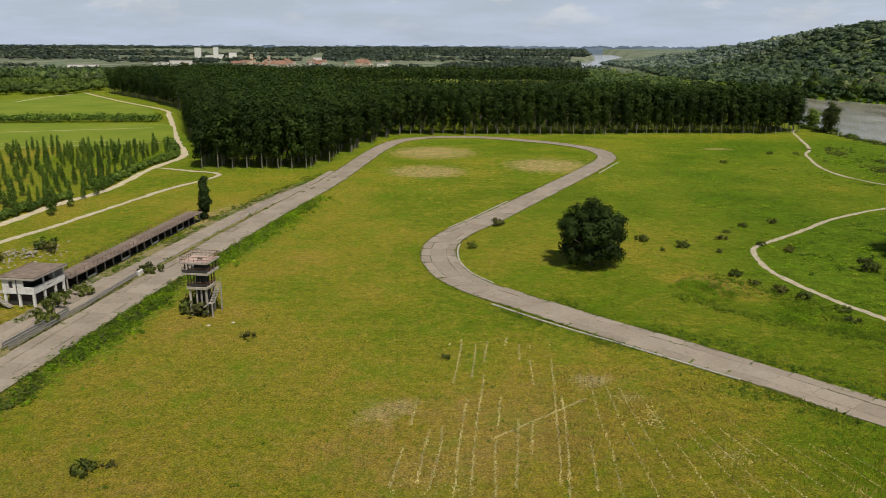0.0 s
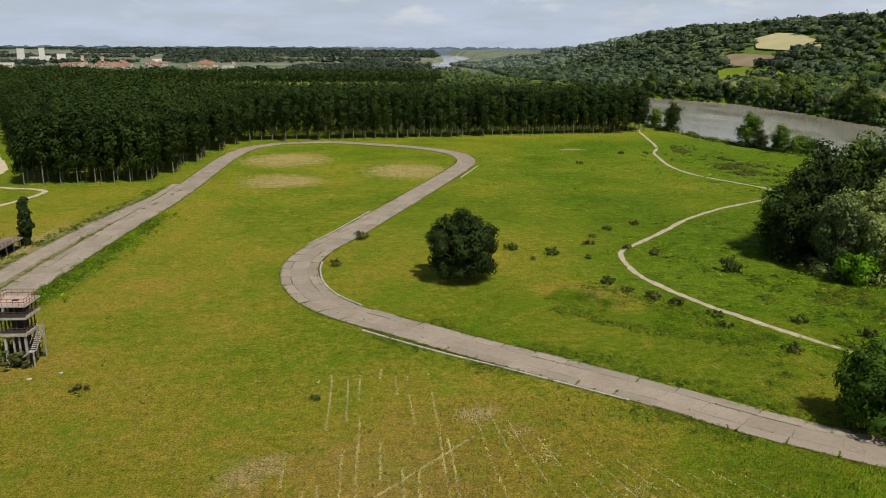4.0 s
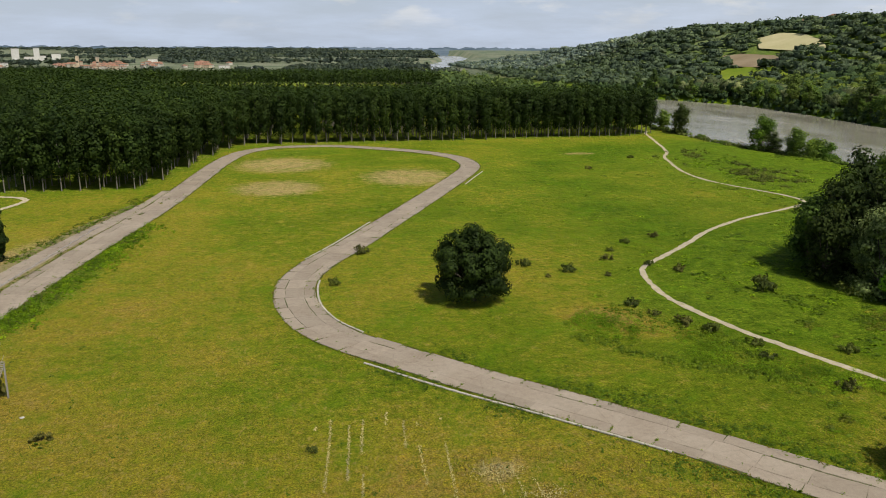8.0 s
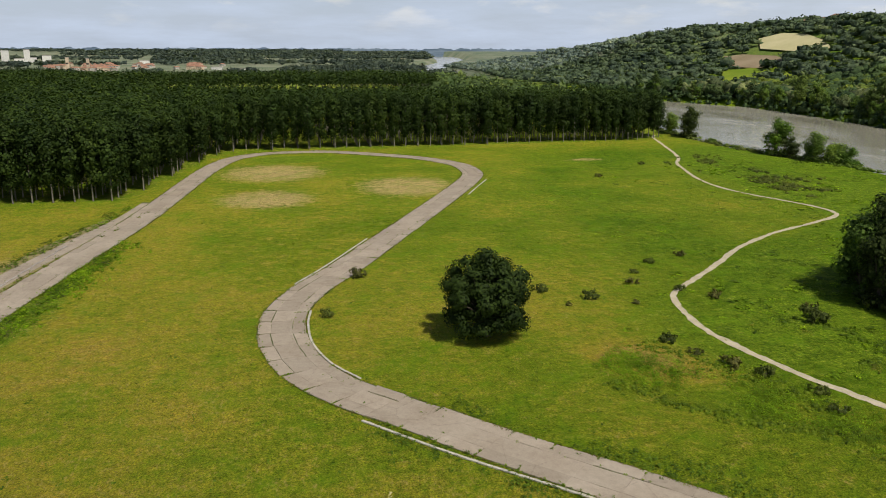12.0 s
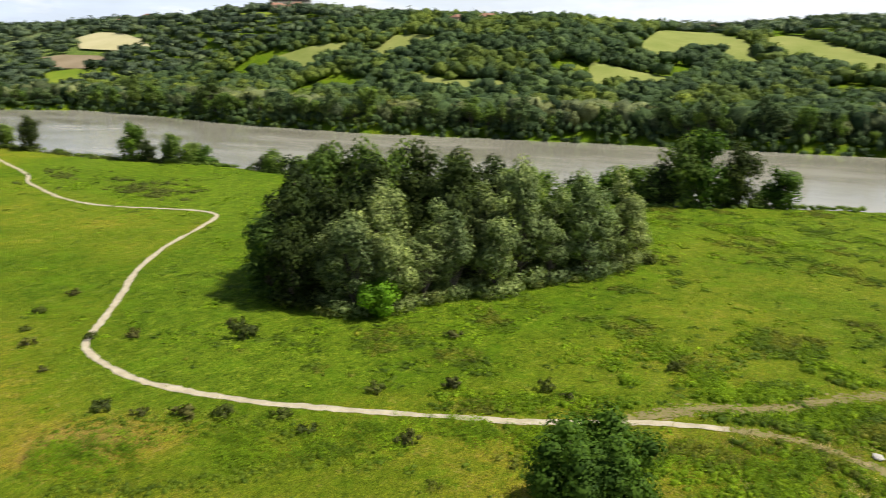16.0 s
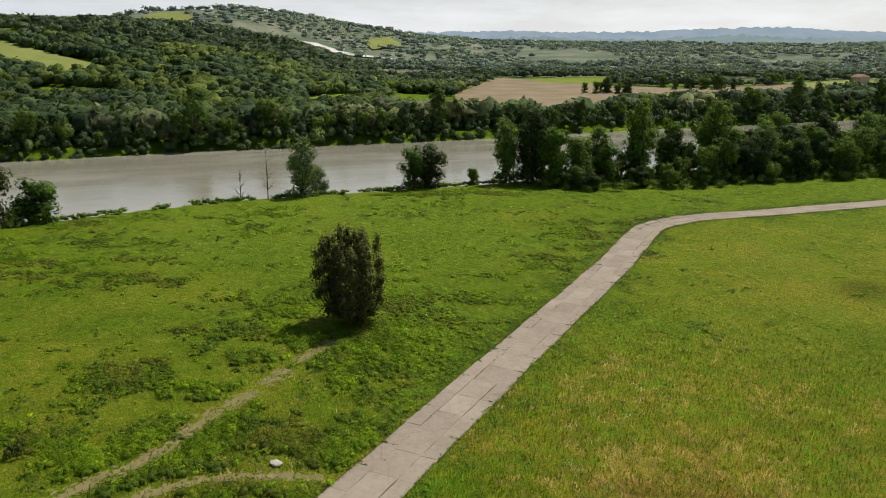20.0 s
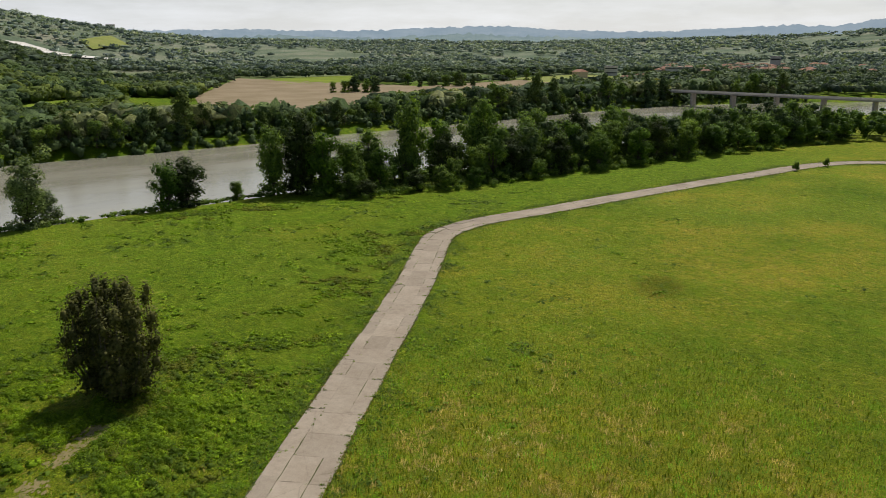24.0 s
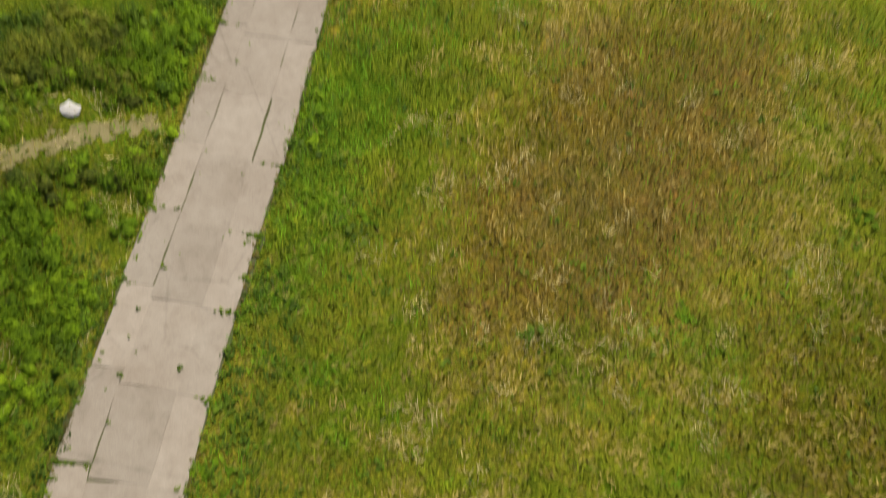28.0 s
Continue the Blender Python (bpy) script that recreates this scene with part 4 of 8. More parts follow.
# pale tractor lines and headlands of the crop fields
for pts, half, lift in ((((-250, 320), (-193, 342), (-162, 354), (-131, 365)), 0.55, 0.2), (((-290, 385), (-228, 406), (-193, 418), (-158, 431)), 0.9, 0.2), (((-330, 474), (-269, 479), (-219, 484), (-176, 489)), 0.9, 0.44),
                        (((-330, 612), (-335, 677), (-330, 715)), 1.6, 0.44), (((-262, 336), (-205, 357), (-145, 377)), 0.35, 0.2)):
    line, way = smooth_line(pts)
    tagged(new("tractor_line", ribbon("tractor_line", line, way, -half, half, lift, HAY, 0.25, int(half * 10), 3)), "pale worn tractor line through the crop", "track", "tractor lines of the crop fields", "structure")

# soil and grass that show between the slabs
all_line, all_way = smooth_line(TRACK + TRACK_ON[1:])
tagged(new("track_bed", ribbon("track_bed", all_line, all_way, -3.95, 3.95, 0.02, JOINT_SOIL, 0.12, 9)), "dark soil and moss bed under the concrete slabs", "ground", kind="structure")
pit_line, pit_way = smooth_line(PIT_LANE)
tagged(new("pit_bed", ribbon("pit_bed", pit_line, pit_way, -2.6, 2.6, 0.01, JOINT_SOIL, 0.2, 19)), "mossy soil bed under the pit lane concrete", "ground", kind="structure")

tagged(new("pit_verge", ribbon("pit_verge", pit_line[:190], pit_way[:190], -2.3, -4.6, 0.014, DIRT, 0.2, 23)), "dusty bare verge between the pit lane and the straight", "ground", kind="structure")
tagged(new("pit_shoulder", ribbon("pit_shoulder", pit_line[:205], pit_way[:205], 5.4, 2.3, 0.016, DIRT, 0.35, 24)), "dusty bare shoulder of the pit lane", "ground", kind="structure")


def slab_mesh(length, width, seed, thick=0.10):
    """One cast slab: chipped, slightly bevelled rim."""
    rs = np.random.RandomState(seed)
    n, m = 5, 3
    loop = [(-0.5 + i / n, -0.5) for i in range(n)] + [(0.5, -0.5 + i / m) for i in range(m)] + [(0.5 - i / n, 0.5) for i in range(n)] + [(-0.5, 0.5 - i / m) for i in range(m)]
    rim = np.array([(u * length, v * width) for u, v in loop]) + rs.normal(0, 0.028, (len(loop), 2))
    k = len(rim)
    bm = bmesh.new()
    low = [bm.verts.new((x, y, -thick)) for x, y in rim]
    high = [bm.verts.new((x, y, -0.02)) for x, y in rim]
    top = [bm.verts.new((x - 0.03 * np.sign(x), y - 0.03 * np.sign(y), 0.0)) for x, y in rim]
    for i in range(k):
        j = (i + 1) % k
        bm.faces.new((low[i], low[j], high[j], high[i]))
        bm.faces.new((high[i], high[j], top[j], top[i]))
    bm.faces.new(top)
    me = bpy.data.meshes.new("slab")
    bm.to_mesh(me)
    bm.free()
    me.materials.append(CONCRETE)
    return me


SLAB = 5.5
STRIPS = ((-2.80, 2.10), (0.0, 3.46), (2.80, 2.10))
slab_kinds = {w: [slab_mesh(SLAB + 0.02, w, 7 * i + int(w * 10)) for i in range(4)] for w in {s[1] for s in STRIPS}}


JOINTS = []  # along the line, off its middle, the slab's width


def lay_slabs(line, way, first, last, parent, strips=STRIPS, singly=True, seed=5, kinds=slab_kinds):
    """Slabs in strips along a line, as single pieces or joined into one mesh."""
    rs = np.random.RandomState(seed)
    loose = []
    for centre_off, width in strips:
        s = first + rs.uniform(0, 2)
        while s < last:
            off = centre_off + (rs.normal(0, 0.10) if abs(centre_off) > 2 else 0.0)
            JOINTS.append((s, off, width))
            at = min(s + SLAB / 2, len(line) - 2)
            i, u = int(at), at - int(at)
            (x, y), (dx, dy) = line[i] * (1 - u) + line[i + 1] * u, way[i] * (1 - u) + way[i + 1] * u
            m = pose(x - dy * off, y + dx * off, 0.085 + rs.normal(0, 0.008), rs.normal(0, 0.06), rs.normal(0, 0.06), math.degrees(math.atan2(dy, dx)) + rs.normal(0, 0.12))
            me = kinds[width][rs.randint(4)]
            if singly:
                ob = new("slab", me)
                ob.parent = parent
                ob.matrix_local = m
            else:
                loose.append((me, m))
            s += SLAB + rs.uniform(-0.02, 0.03)
    if loose:
        bm = bmesh.new()
        verts, faces, base = [], [], 0
        for me, m in loose:
            verts += [m @ v.co for v in me.vertices]
            faces += [[base + i for i in p.vertices] for p in me.polygons]
            base += len(me.vertices)
        bm.free()
        joined = bpy.data.meshes.new("slabs")
        joined.from_pydata(verts, [], faces)
        joined.materials.append(CONCRETE)
        tagged(part("slabs", joined, CONCRETE, parent), kind="stuff")


track = thing("racetrack", "weathered grey concrete racetrack with grass-grown slab joints", "racetrack", kind="structure")
lay_slabs(all_line, all_way, 0, 700, track, singly=False, seed=6)
SPLIT = 700
lay_slabs(all_line, all_way, SPLIT, SPLIT + 480, track, seed=7)
lay_slabs(all_line, all_way, SPLIT + 480, len(all_line) - 6, track, singly=False, seed=8)
track_joints = list(JOINTS)
pit_kinds = {2.4: [slab_mesh(SLAB - 0.06, 2.4, 60 + i) for i in range(4)]}
pit = thing("pit_lane", "cracked grey concrete pit lane beside the main straight", "road", kind="structure")
lay_slabs(pit_line, pit_way, 0, len(pit_line) - 6, pit, ((-1.25, 2.4), (1.25, 2.4)), False, 12, pit_kinds)
lay_slabs(pit_line, pit_way, 0, 88, pit, ((3.75, 2.4),), False, 13, pit_kinds)


def kerb(pts, offset, label, width=0.36, side_way=1):
    """A row of low white kerb stones along a line."""
    line, way = smooth_line(pts, 1.0)
    owner = thing("track_kerb", label, "kerb", "white kerbs of the track")
    me = bpy.data.meshes.new("kerb_stone")
    bm = boxes((-0.495, -width / 2, -0.02, 0.48, width / 2, 0.17), bevel=0.03)
    bm.to_mesh(me)
    bm.free()
    me.materials.append(KERB_WHITE)
    rs = np.random.RandomState(len(line))
    for (x, y), (dx, dy) in zip(line, way):
        if rs.rand() < 0.006:
            continue
        ob = new("kerb_stone", me)
        ob.parent = owner
        ob.matrix_local = pose(x - dy * offset, y + dx * offset, rs.normal(0, 0.01), 0, rs.normal(0, 0.8), math.degrees(math.atan2(dy, dx)) + rs.normal(0, 0.8))


kerb(((9.1, 132.8), (18.6, 122.6), (30, 111.8), (41.2, 100.8)), 0.0, "long white kerb on the outside of the bend")
kerb(((1.7, 193.6), (8.5, 206.3), (18.9, 227.8)), 0.0, "white kerb beside the climbing track")
kerb(((3.9, 176), (3.3, 170), (3.7, 161), (6.0, 152.5), (9.6, 146.2)), 0.0, "thin white kerb inside the hairpin")
kerb(((56.8, 281.5), (63, 295), (69, 307.5)), 0.2, "white kerb by the far bend")


# ---------- trees ----------
def cards(centres, outs, size, rs, flat=0.75, slim=1.0):
    """Leaf sprays: small pointed quads that face outwards, unevenly."""
    n = len(centres)
    normal = outs + flat * rs.normal(size=(n, 3))
    normal /= np.linalg.norm(normal, axis=1, keepdims=True) + 1e-9
    spin = rs.normal(size=(n, 3))
    a = np.cross(normal, spin)
    a /= np.linalg.norm(a, axis=1, keepdims=True) + 1e-9
    b = np.cross(normal, a)
    s = (np.ones(n) * size * rs.uniform(0.6, 1.35, n))[:, None]
    droop = normal * s * rs.uniform(-0.22, 0.22, (n, 1))
    quad = np.stack([centres + a * s * 0.62, centres + b * s * 0.42 * slim + droop, centres - a * s * 0.62, centres - b * s * 0.42 * slim + droop], 1)
    soft = outs / (np.linalg.norm(outs, axis=1, keepdims=True) + 1e-9) + 0.35 * normal
    return np.concatenate([quad, soft[:, None], np.zeros((n, 1, 3))], 1)


def card_mesh(name, quad, mat):
    """Leaf sprays as one mesh: four corners, the way the crown's surface faces there, and the crown's tone."""
    n = len(quad)
    me = mesh_of(name, quad[:, :4].reshape(-1, 3), np.arange(4 * n).reshape(n, 4), mat)
    if np.abs(quad[:, 5, 0]).max() > 0:
        tone = me.attributes.new("tone", "FLOAT", "POINT")
        tone.data.foreach_set("value", np.repeat(quad[:, 5, 0], 4).astype(np.float32))
    me.polygons.foreach_set("use_smooth", np.ones(n, bool))
    soft = quad[:, 4] / (np.linalg.norm(quad[:, 4], axis=1, keepdims=True) + 1e-9)
    me.normals_split_custom_set_from_vertices(np.repeat(soft, 4, 0).tolist())
    return me


def quad_ball(n):
    """A cube's grid drawn out to a ball: unit directions and four-cornered faces."""
    key, dirs, faces = {}, [], []
    g = np.linspace(-1, 1, n + 1)
    for axis in range(3):
        for sign in (-1, 1):
            for i in range(n):
                for j in range(n):
                    ids = []
                    for u, v in ((i, j), (i + 1, j), (i + 1, j + 1), (i, j + 1))[::sign]:
                        p = [0.0, 0.0, 0.0]
                        p[axis], p[(axis + 1) % 3], p[(axis + 2) % 3] = float(sign), math.tan(g[u] * 0.7854), math.tan(g[v] * 0.7854)
                        k_ = tuple(round(c, 4) for c in p)
                        if k_ not in key:
                            key[k_] = len(dirs)
                            dirs.append(np.array(p) / np.linalg.norm(p))
                        ids.append(key[k_])
                    faces.append(ids)
    return np.array(dirs), np.array(faces)


BALL_ROUGH, BALL_LOW = quad_ball(2), quad_ball(1)


def leafy_mass(centres, radii, rs, mat, name, quad=None, ball=BALL_ROUGH, uneven=0.13, tone=None):
    """Rounded uneven masses of foliage with loose leaf sprays round them, as one mesh."""
    dirs, faces = ball
    n, k = len(centres), len(dirs)
    out = dirs[None] * (1 + uneven * rs.normal(size=(n, k, 1)))
    v = (np.asarray(centres, float)[:, None] + out * np.asarray(radii, float)[:, None]).reshape(-1, 3)
    f = (faces[None] + k * np.arange(n)[:, None, None]).reshape(-1, 4)
    nor = (dirs[None] + 0.22 * rs.normal(size=(n, k, 3))).reshape(-1, 3)
    tones = np.repeat(np.zeros(n) if tone is None else tone, k)
    if quad is not None:
        f = np.concatenate([f, len(v) + np.arange(4 * len(quad)).reshape(-1, 4)])
        v = np.concatenate([v, quad[:, :4].reshape(-1, 3)])
        nor = np.concatenate([nor, np.repeat(quad[:, 4], 4, 0)])
        tones = np.concatenate([tones, np.repeat(quad[:, 5, 0], 4)])
    me = mesh_of(name, v, f, mat)
    me.attributes.new("tone", "FLOAT", "POINT").data.foreach_set("value", tones.astype(np.float32))
    me.polygons.foreach_set("use_smooth", np.ones(len(f), bool))
    nor = nor / (np.linalg.norm(nor, axis=1, keepdims=True) + 1e-9)
    me.normals_split_custom_set_from_vertices(nor.tolist())
    return me


def lobed_crown(lobes, count, size, seed, hollow=0.55, middle=None):
    """Leaf sprays over a set of lobes (x, y, z, rx, ry, rz), denser on the outside of each."""
    rs = np.random.RandomState(seed)
    lobes = np.array(lobes, float)
    area = lobes[:, 3] * lobes[:, 5]
    pick = rs.choice(len(lobes), count, p=area / area.sum())
    ways = rs.normal(size=(count, 3))
    ways /= np.linalg.norm(ways, axis=1, keepdims=True)
    reach = hollow + (1.06 - hollow) * rs.rand(count) ** 0.5
    centres = lobes[pick, :3] + ways * lobes[pick, 3:] * reach[:, None]
    heart = np.array(middle if middle is not None else lobes[:, :3].mean(0))
    outs = ways + 0.5 * (centres - heart) / (np.linalg.norm(centres - heart, axis=1, keepdims=True) + 1e-9)
    outs[:, 2] += 0.25
    keep = centres[:, 2] > 0.05
    return cards(centres[keep], outs[keep], size, rs, 0.45)


def round_lobes(rs, count, rx, rz, mid, small, low=None, spread_=0.78):
    """Lobes strewn through a rounded crown."""
    out = []
    for _ in range(count):
        v = rs.normal(size=3)
        v = v / np.linalg.norm(v) * rs.rand() ** 0.4 * spread_
        r = small * rs.uniform(0.7, 1.3)
        z = mid + v[2] * rz
        if low is not None:
            z = max(z, low + r * 0.6)
        out.append((v[0] * rx, v[1] * rx, z, r, r, r * rs.uniform(0.75, 1.05)))
    return out


def limbs_for(rs, lobes, base_r, fork, share=0.7):
    """A trunk, and the limbs that reach from it to the lobes."""
    trunk = [[((0, 0, -0.25), base_r * 1.25), ((0, 0, 0.5), base_r), ((rs.normal(0, 0.1), rs.normal(0, 0.1), fork), base_r * 0.8), ((0, 0, fork * 1.6), base_r * 0.45)]]
    runs = []
    for x, y, z, r, _, _ in lobes:
        if rs.rand() > share or z < fork:
            continue
        p, q = Vector((0, 0, fork * rs.uniform(0.5, 1.0))), Vector((x, y, z))
        mid = p.lerp(q, 0.5) + Vector(rs.normal(0, 0.25, 3))
        runs.append([(p, base_r * 0.5), (mid, base_r * 0.3), (q, base_r * 0.1)])
    return tubes(trunk, 7), tubes(runs, 5)


def tree(name, label, lobes, count, size, leaf, bark, base_r, fork, seed, at, group="", hollow=0.55, category="tree", core=0.0):
    rs = np.random.RandomState(seed)
    ob = thing(name, label, category, group, at=at)
    (v, f), (lv, lf) = limbs_for(rs, lobes, base_r, fork)
    part("trunk", mesh_of("trunk", v, f, bark), bark, ob)
    if lf:
        tagged(part("branchwork", mesh_of("branchwork", lv, lf, bark), bark, ob), kind="stuff")
    sprays = lobed_crown(lobes, count, size, seed + 1, hollow)
    if core:
        inner = np.array(lobes, float)
        crown = leafy_mass(inner[:, :3], inner[:, 3:] * core, rs, leaf, "crown", sprays)
    else:
        crown = card_mesh("crown", sprays, leaf)
    tagged(part("crown", crown, leaf, ob), kind="stuff")
    return ob


def ground_pose(x, y, turn=0.0, scale=1.0):
    return pose(x, y, float(land(x, y)), 0, 0, turn) @ Matrix.Scale(scale, 4)


def copy_at(ob, x, y, turn=0.0, scale=1.0, tall=1.0, label="", category=""):
    made = copy_thing(ob, pose(x, y, float(land(x, y)), 0, 0, turn))
    made.scale = (scale, scale, scale * tall)
    return tagged(made, label, category)


rs = np.random.RandomState(40)
# the lone oak
oak_lobes = round_lobes(rs, 105, 8.1, 6.0, 7.2, 1.45, 1.5, 0.86) + [(5.2 * math.cos(a), 5.2 * math.sin(a), 3.0 + 0.7 * math.sin(3 * a), 1.7, 1.7, 1.3) for a in np.arange(0, 6.2, 0.5)]
tree("oak_tree", "large dark round oak standing alone in the meadow", oak_lobes, 24000, 0.36, OAK_LEAF, BARK, 0.42, 2.4, 41, ground_pose(31.2, 159.2, 20, 1.04), core=0.5)
# the round tree beside the track
near_lobes = round_lobes(rs, 70, 7.0, 5.0, 5.4, 1.45, 0.5, 0.86) + [(4.9 * math.cos(a), 4.9 * math.sin(a), 2.0 + 0.5 * math.sin(2 * a), 1.7, 1.7, 1.3) for a in np.arange(0, 6.2, 0.6)]
tree("round_tree", "dense mid-green round tree beside the track", near_lobes, 17000, 0.33, ROUND_LEAF, BARK, 0.28, 1.6, 43, ground_pose(70.4, 87.3, 0, 1.08), core=0.5)
# the lone many-stemmed tree
fan = []
for k in range(44):
    a, out = rs.uniform(0, 6.283), rs.rand() ** 0.5
    top = rs.uniform(12.5, 17.4) * (1 - 0.22 * out)
    for j in range(4):
        u = (j + 1) / 4
        reach = out * 6.1 * (0.66, 0.94, 1.0, 0.95)[j]
        fan.append((math.cos(a) * reach, math.sin(a) * reach, -0.2 + (top + 0.2) * u ** 1.1, 1.5 - 0.2 * j, 1.5 - 0.2 * j, 1.8))
lone = thing("poplar_shrub_tree", "lone many-stemmed olive-green tree with a ragged upright crown", "tree", at=ground_pose(141.5, 44.8, 0))
stem_runs = []
for i in range(0, len(fan), 4):
    stem_runs.append([((rs.normal(0, 0.25), rs.normal(0, 0.25), -0.2), 0.16)] + [(fan[i + j][:3], 0.13 - 0.03 * j) for j in range(4)])
v, f = tubes(stem_runs, 5)
part("trunk", mesh_of("trunk", v, f, BARK), BARK, lone)
part("crown", leafy_mass(np.array(fan)[:, :3], np.array(fan)[:, 3:] * 0.42, rs, OLIVE_LEAF, "crown", lobed_crown(fan, 19000, 0.33, 45, 0.3)), OLIVE_LEAF, lone)
# the cypress by the pit wall
tower_lobes = [(rs.normal(0, 0.25), rs.normal(0, 0.25), 0.9 + 0.75 * k, 1.55 - 0.07 * abs(k - 5), 1.55 - 0.07 * abs(k - 5), 1.0) for k in range(14)]
tree("cypress", "tall dark narrow cypress at the end of the pit wall", tower_lobes, 2200, 0.5, OAK_LEAF, BARK, 0.2, 1.0, 47, ground_pose(-62.9, 202.5, 0))

# ---------- the grove of willows ----------
willow_kinds = []
for k in range(5):
    lobes = round_lobes(rs, 40, 4.4, 7.4, 8.3, 1.5, 0.2, 0.85) + [(rs.normal(0, 1.4), rs.normal(0, 1.4), 14.8, 1.8, 1.8, 1.7)] + [(3.0 * math.cos(a), 3.0 * math.sin(a), 1.2, 1.7, 1.7, 1.4) for a in np.arange(0, 6.2, 0.7)]
    w = tree("willow", "grey-green willow with a billowing silvery crown", lobes, 6200, 0.38, WILLOW_LEAF, BARK, 0.3, 2.2, 50 + k, ground_pose(0, -400 - 20 * k, 0), "willows of the grove", core=0.32)
    willow_kinds.append(w)
dark_kinds = []
for k in range(4):
    lobes = round_lobes(rs, 30, 5.0, 8.0, 8.6, 1.9, 0.2) + [(2.6 * math.cos(a), 2.6 * math.sin(a), 1.6, 1.9, 1.9, 1.4) for a in np.arange(0, 6.2, 1.0)]
    dark_kinds.append(tree("broadleaf_tree", "tall dark green broadleaf tree with an uneven crown", lobes, 4200, 0.5, (BROAD_LEAF, ROUND_LEAF, DARK_LEAF, BROAD_LEAF)[k], BARK, 0.34, 2.6, 60 + k, ground_pose(30, -400 - 20 * k, 0), "trees of the grove and banks", core=0.35))
screen_kinds = []
for k in range(4):
    lobes = round_lobes(rs, 22, 5.0, 8.0, 8.6, 2.1, 0.2) + [(2.6 * math.cos(a), 2.6 * math.sin(a), 1.6, 1.9, 1.9, 1.4) for a in np.arange(0, 6.2, 1.5)]
    screen_kinds.append(tree("riverside_tree", "green broadleaf tree in the dense riverside belt", lobes, 1300, 0.62, (BROAD_LEAF, BROAD_LEAF, HILL_LEAF, HILL_LIGHT)[k], BARK, 0.34, 2.6, 160 + k, ground_pose(226 + 8 * k, -226), "riverside tree belt", core=0.5))
screen_used = {}
far_willow = tree("riverside_willow", "silvery willow on the river bank", round_lobes(rs, 18, 4.4, 6.0, 7.0, 2.1, 0.2), 900, 0.7, FAR_WILLOW_LEAF, BARK, 0.3, 2.0, 170, ground_pose(420, 60), "riverside tree belt", core=0.5)


def screen_tree(kind_, x, y, size, tall=1.0):
    turn = rs.uniform(0, 360)
    if kind_ in screen_used:
        return copy_at(screen_kinds[kind_], x, y, turn, size, tall)
    screen_used[kind_] = True
    screen_kinds[kind_].matrix_world = ground_pose(x, y, turn, size)
    return screen_kinds[kind_]


WILLOWS = ((109, 155), (107, 148), (113, 149), (112, 143), (119, 141), (124, 138), (118, 149), (126, 145), (130, 132), (134, 138), (127, 153), (138, 131), (143, 127),
           (147, 134), (150, 122), (156, 120), (152, 129), (162, 119), (168, 118), (160, 128), (141, 143), (118, 163), (133, 152), (149, 143), (157, 137), (111, 170))
used, mixed_in = {}, []
for i, (x, y) in enumerate(WILLOWS):
    kind_ = i % 5
    turn, size = rs.uniform(0, 360), rs.uniform(0.9, 1.25) * (0.88 if x > 150 else 1.0)
    if i > 4 and i % 3 == 1:
        mixed_in.append((x, y, size))
    elif kind_ in used:
        copy_at(willow_kinds[kind_], x, y, turn, size, rs.uniform(0.84, 1.32))
    else:
        used[kind_] = True
        willow_kinds[kind_].matrix_world = ground_pose(x, y, turn, size)
dark_used = {}


def dark_tree(kind_, x, y, size, tall=1.0):
    turn = rs.uniform(0, 360)
    if kind_ in dark_used:
        return copy_at(dark_kinds[kind_], x, y, turn, size, tall)
    dark_used[kind_] = True
    dark_kinds[kind_].matrix_world = ground_pose(x, y, turn, size)
    return dark_kinds[kind_]


for i, (x, y, size) in enumerate(((104, 160, 1.02), (105.5, 167, 1.05), (109, 163, 1.15), (112, 157, 1.1), (122, 154, 1.36), (127, 160, 1.42), (137, 154, 1.42), (146, 150, 1.3), (118, 171, 1.3), (126, 170, 1.35), (152, 145, 1.2), (134, 143, 1.3), (131, 168, 1.3), (143, 164, 1.3))):
    dark_tree((2, 0, 2, 2)[i % 4], x, y, size, 1.26)
for x, y, size in mixed_in:
    dark_tree(2 if x < 140 else 0, x, y, size * 1.05, rs.uniform(0.9, 1.3))
bright_lobes = round_lobes(rs, 34, 4.3, 3.7, 4.0, 1.2, 0.1)
tree("bright_bush", "bright fresh green bushy tree at the grove edge", bright_lobes, 5200, 0.4, BRIGHT_LEAF, BARK, 0.16, 1.0, 71, ground_pose(107.2, 142.6, 0), category="bush")
# low growth under the grove
fringe = []
for k in range(260):
    u = rs.rand()
    x, y = 101 + 66 * u, 158 - 46 * u ** 0.7
    fringe.append((x + rs.normal(0, 3.0) + 3, y + rs.normal(0, 3.0) + 3.5, rs.uniform(0.2, 1.4), rs.uniform(0.7, 1.6), rs.uniform(0.7, 1.6), rs.uniform(0.6, 1.2)))
tagged(new("undergrowth", card_mesh("undergrowth", lobed_crown(fringe, 9000, 0.5, 73, 0.3), BUSH_LEAF)), "tangled dark undergrowth along the grove edge", "undergrowth", kind="stuff")

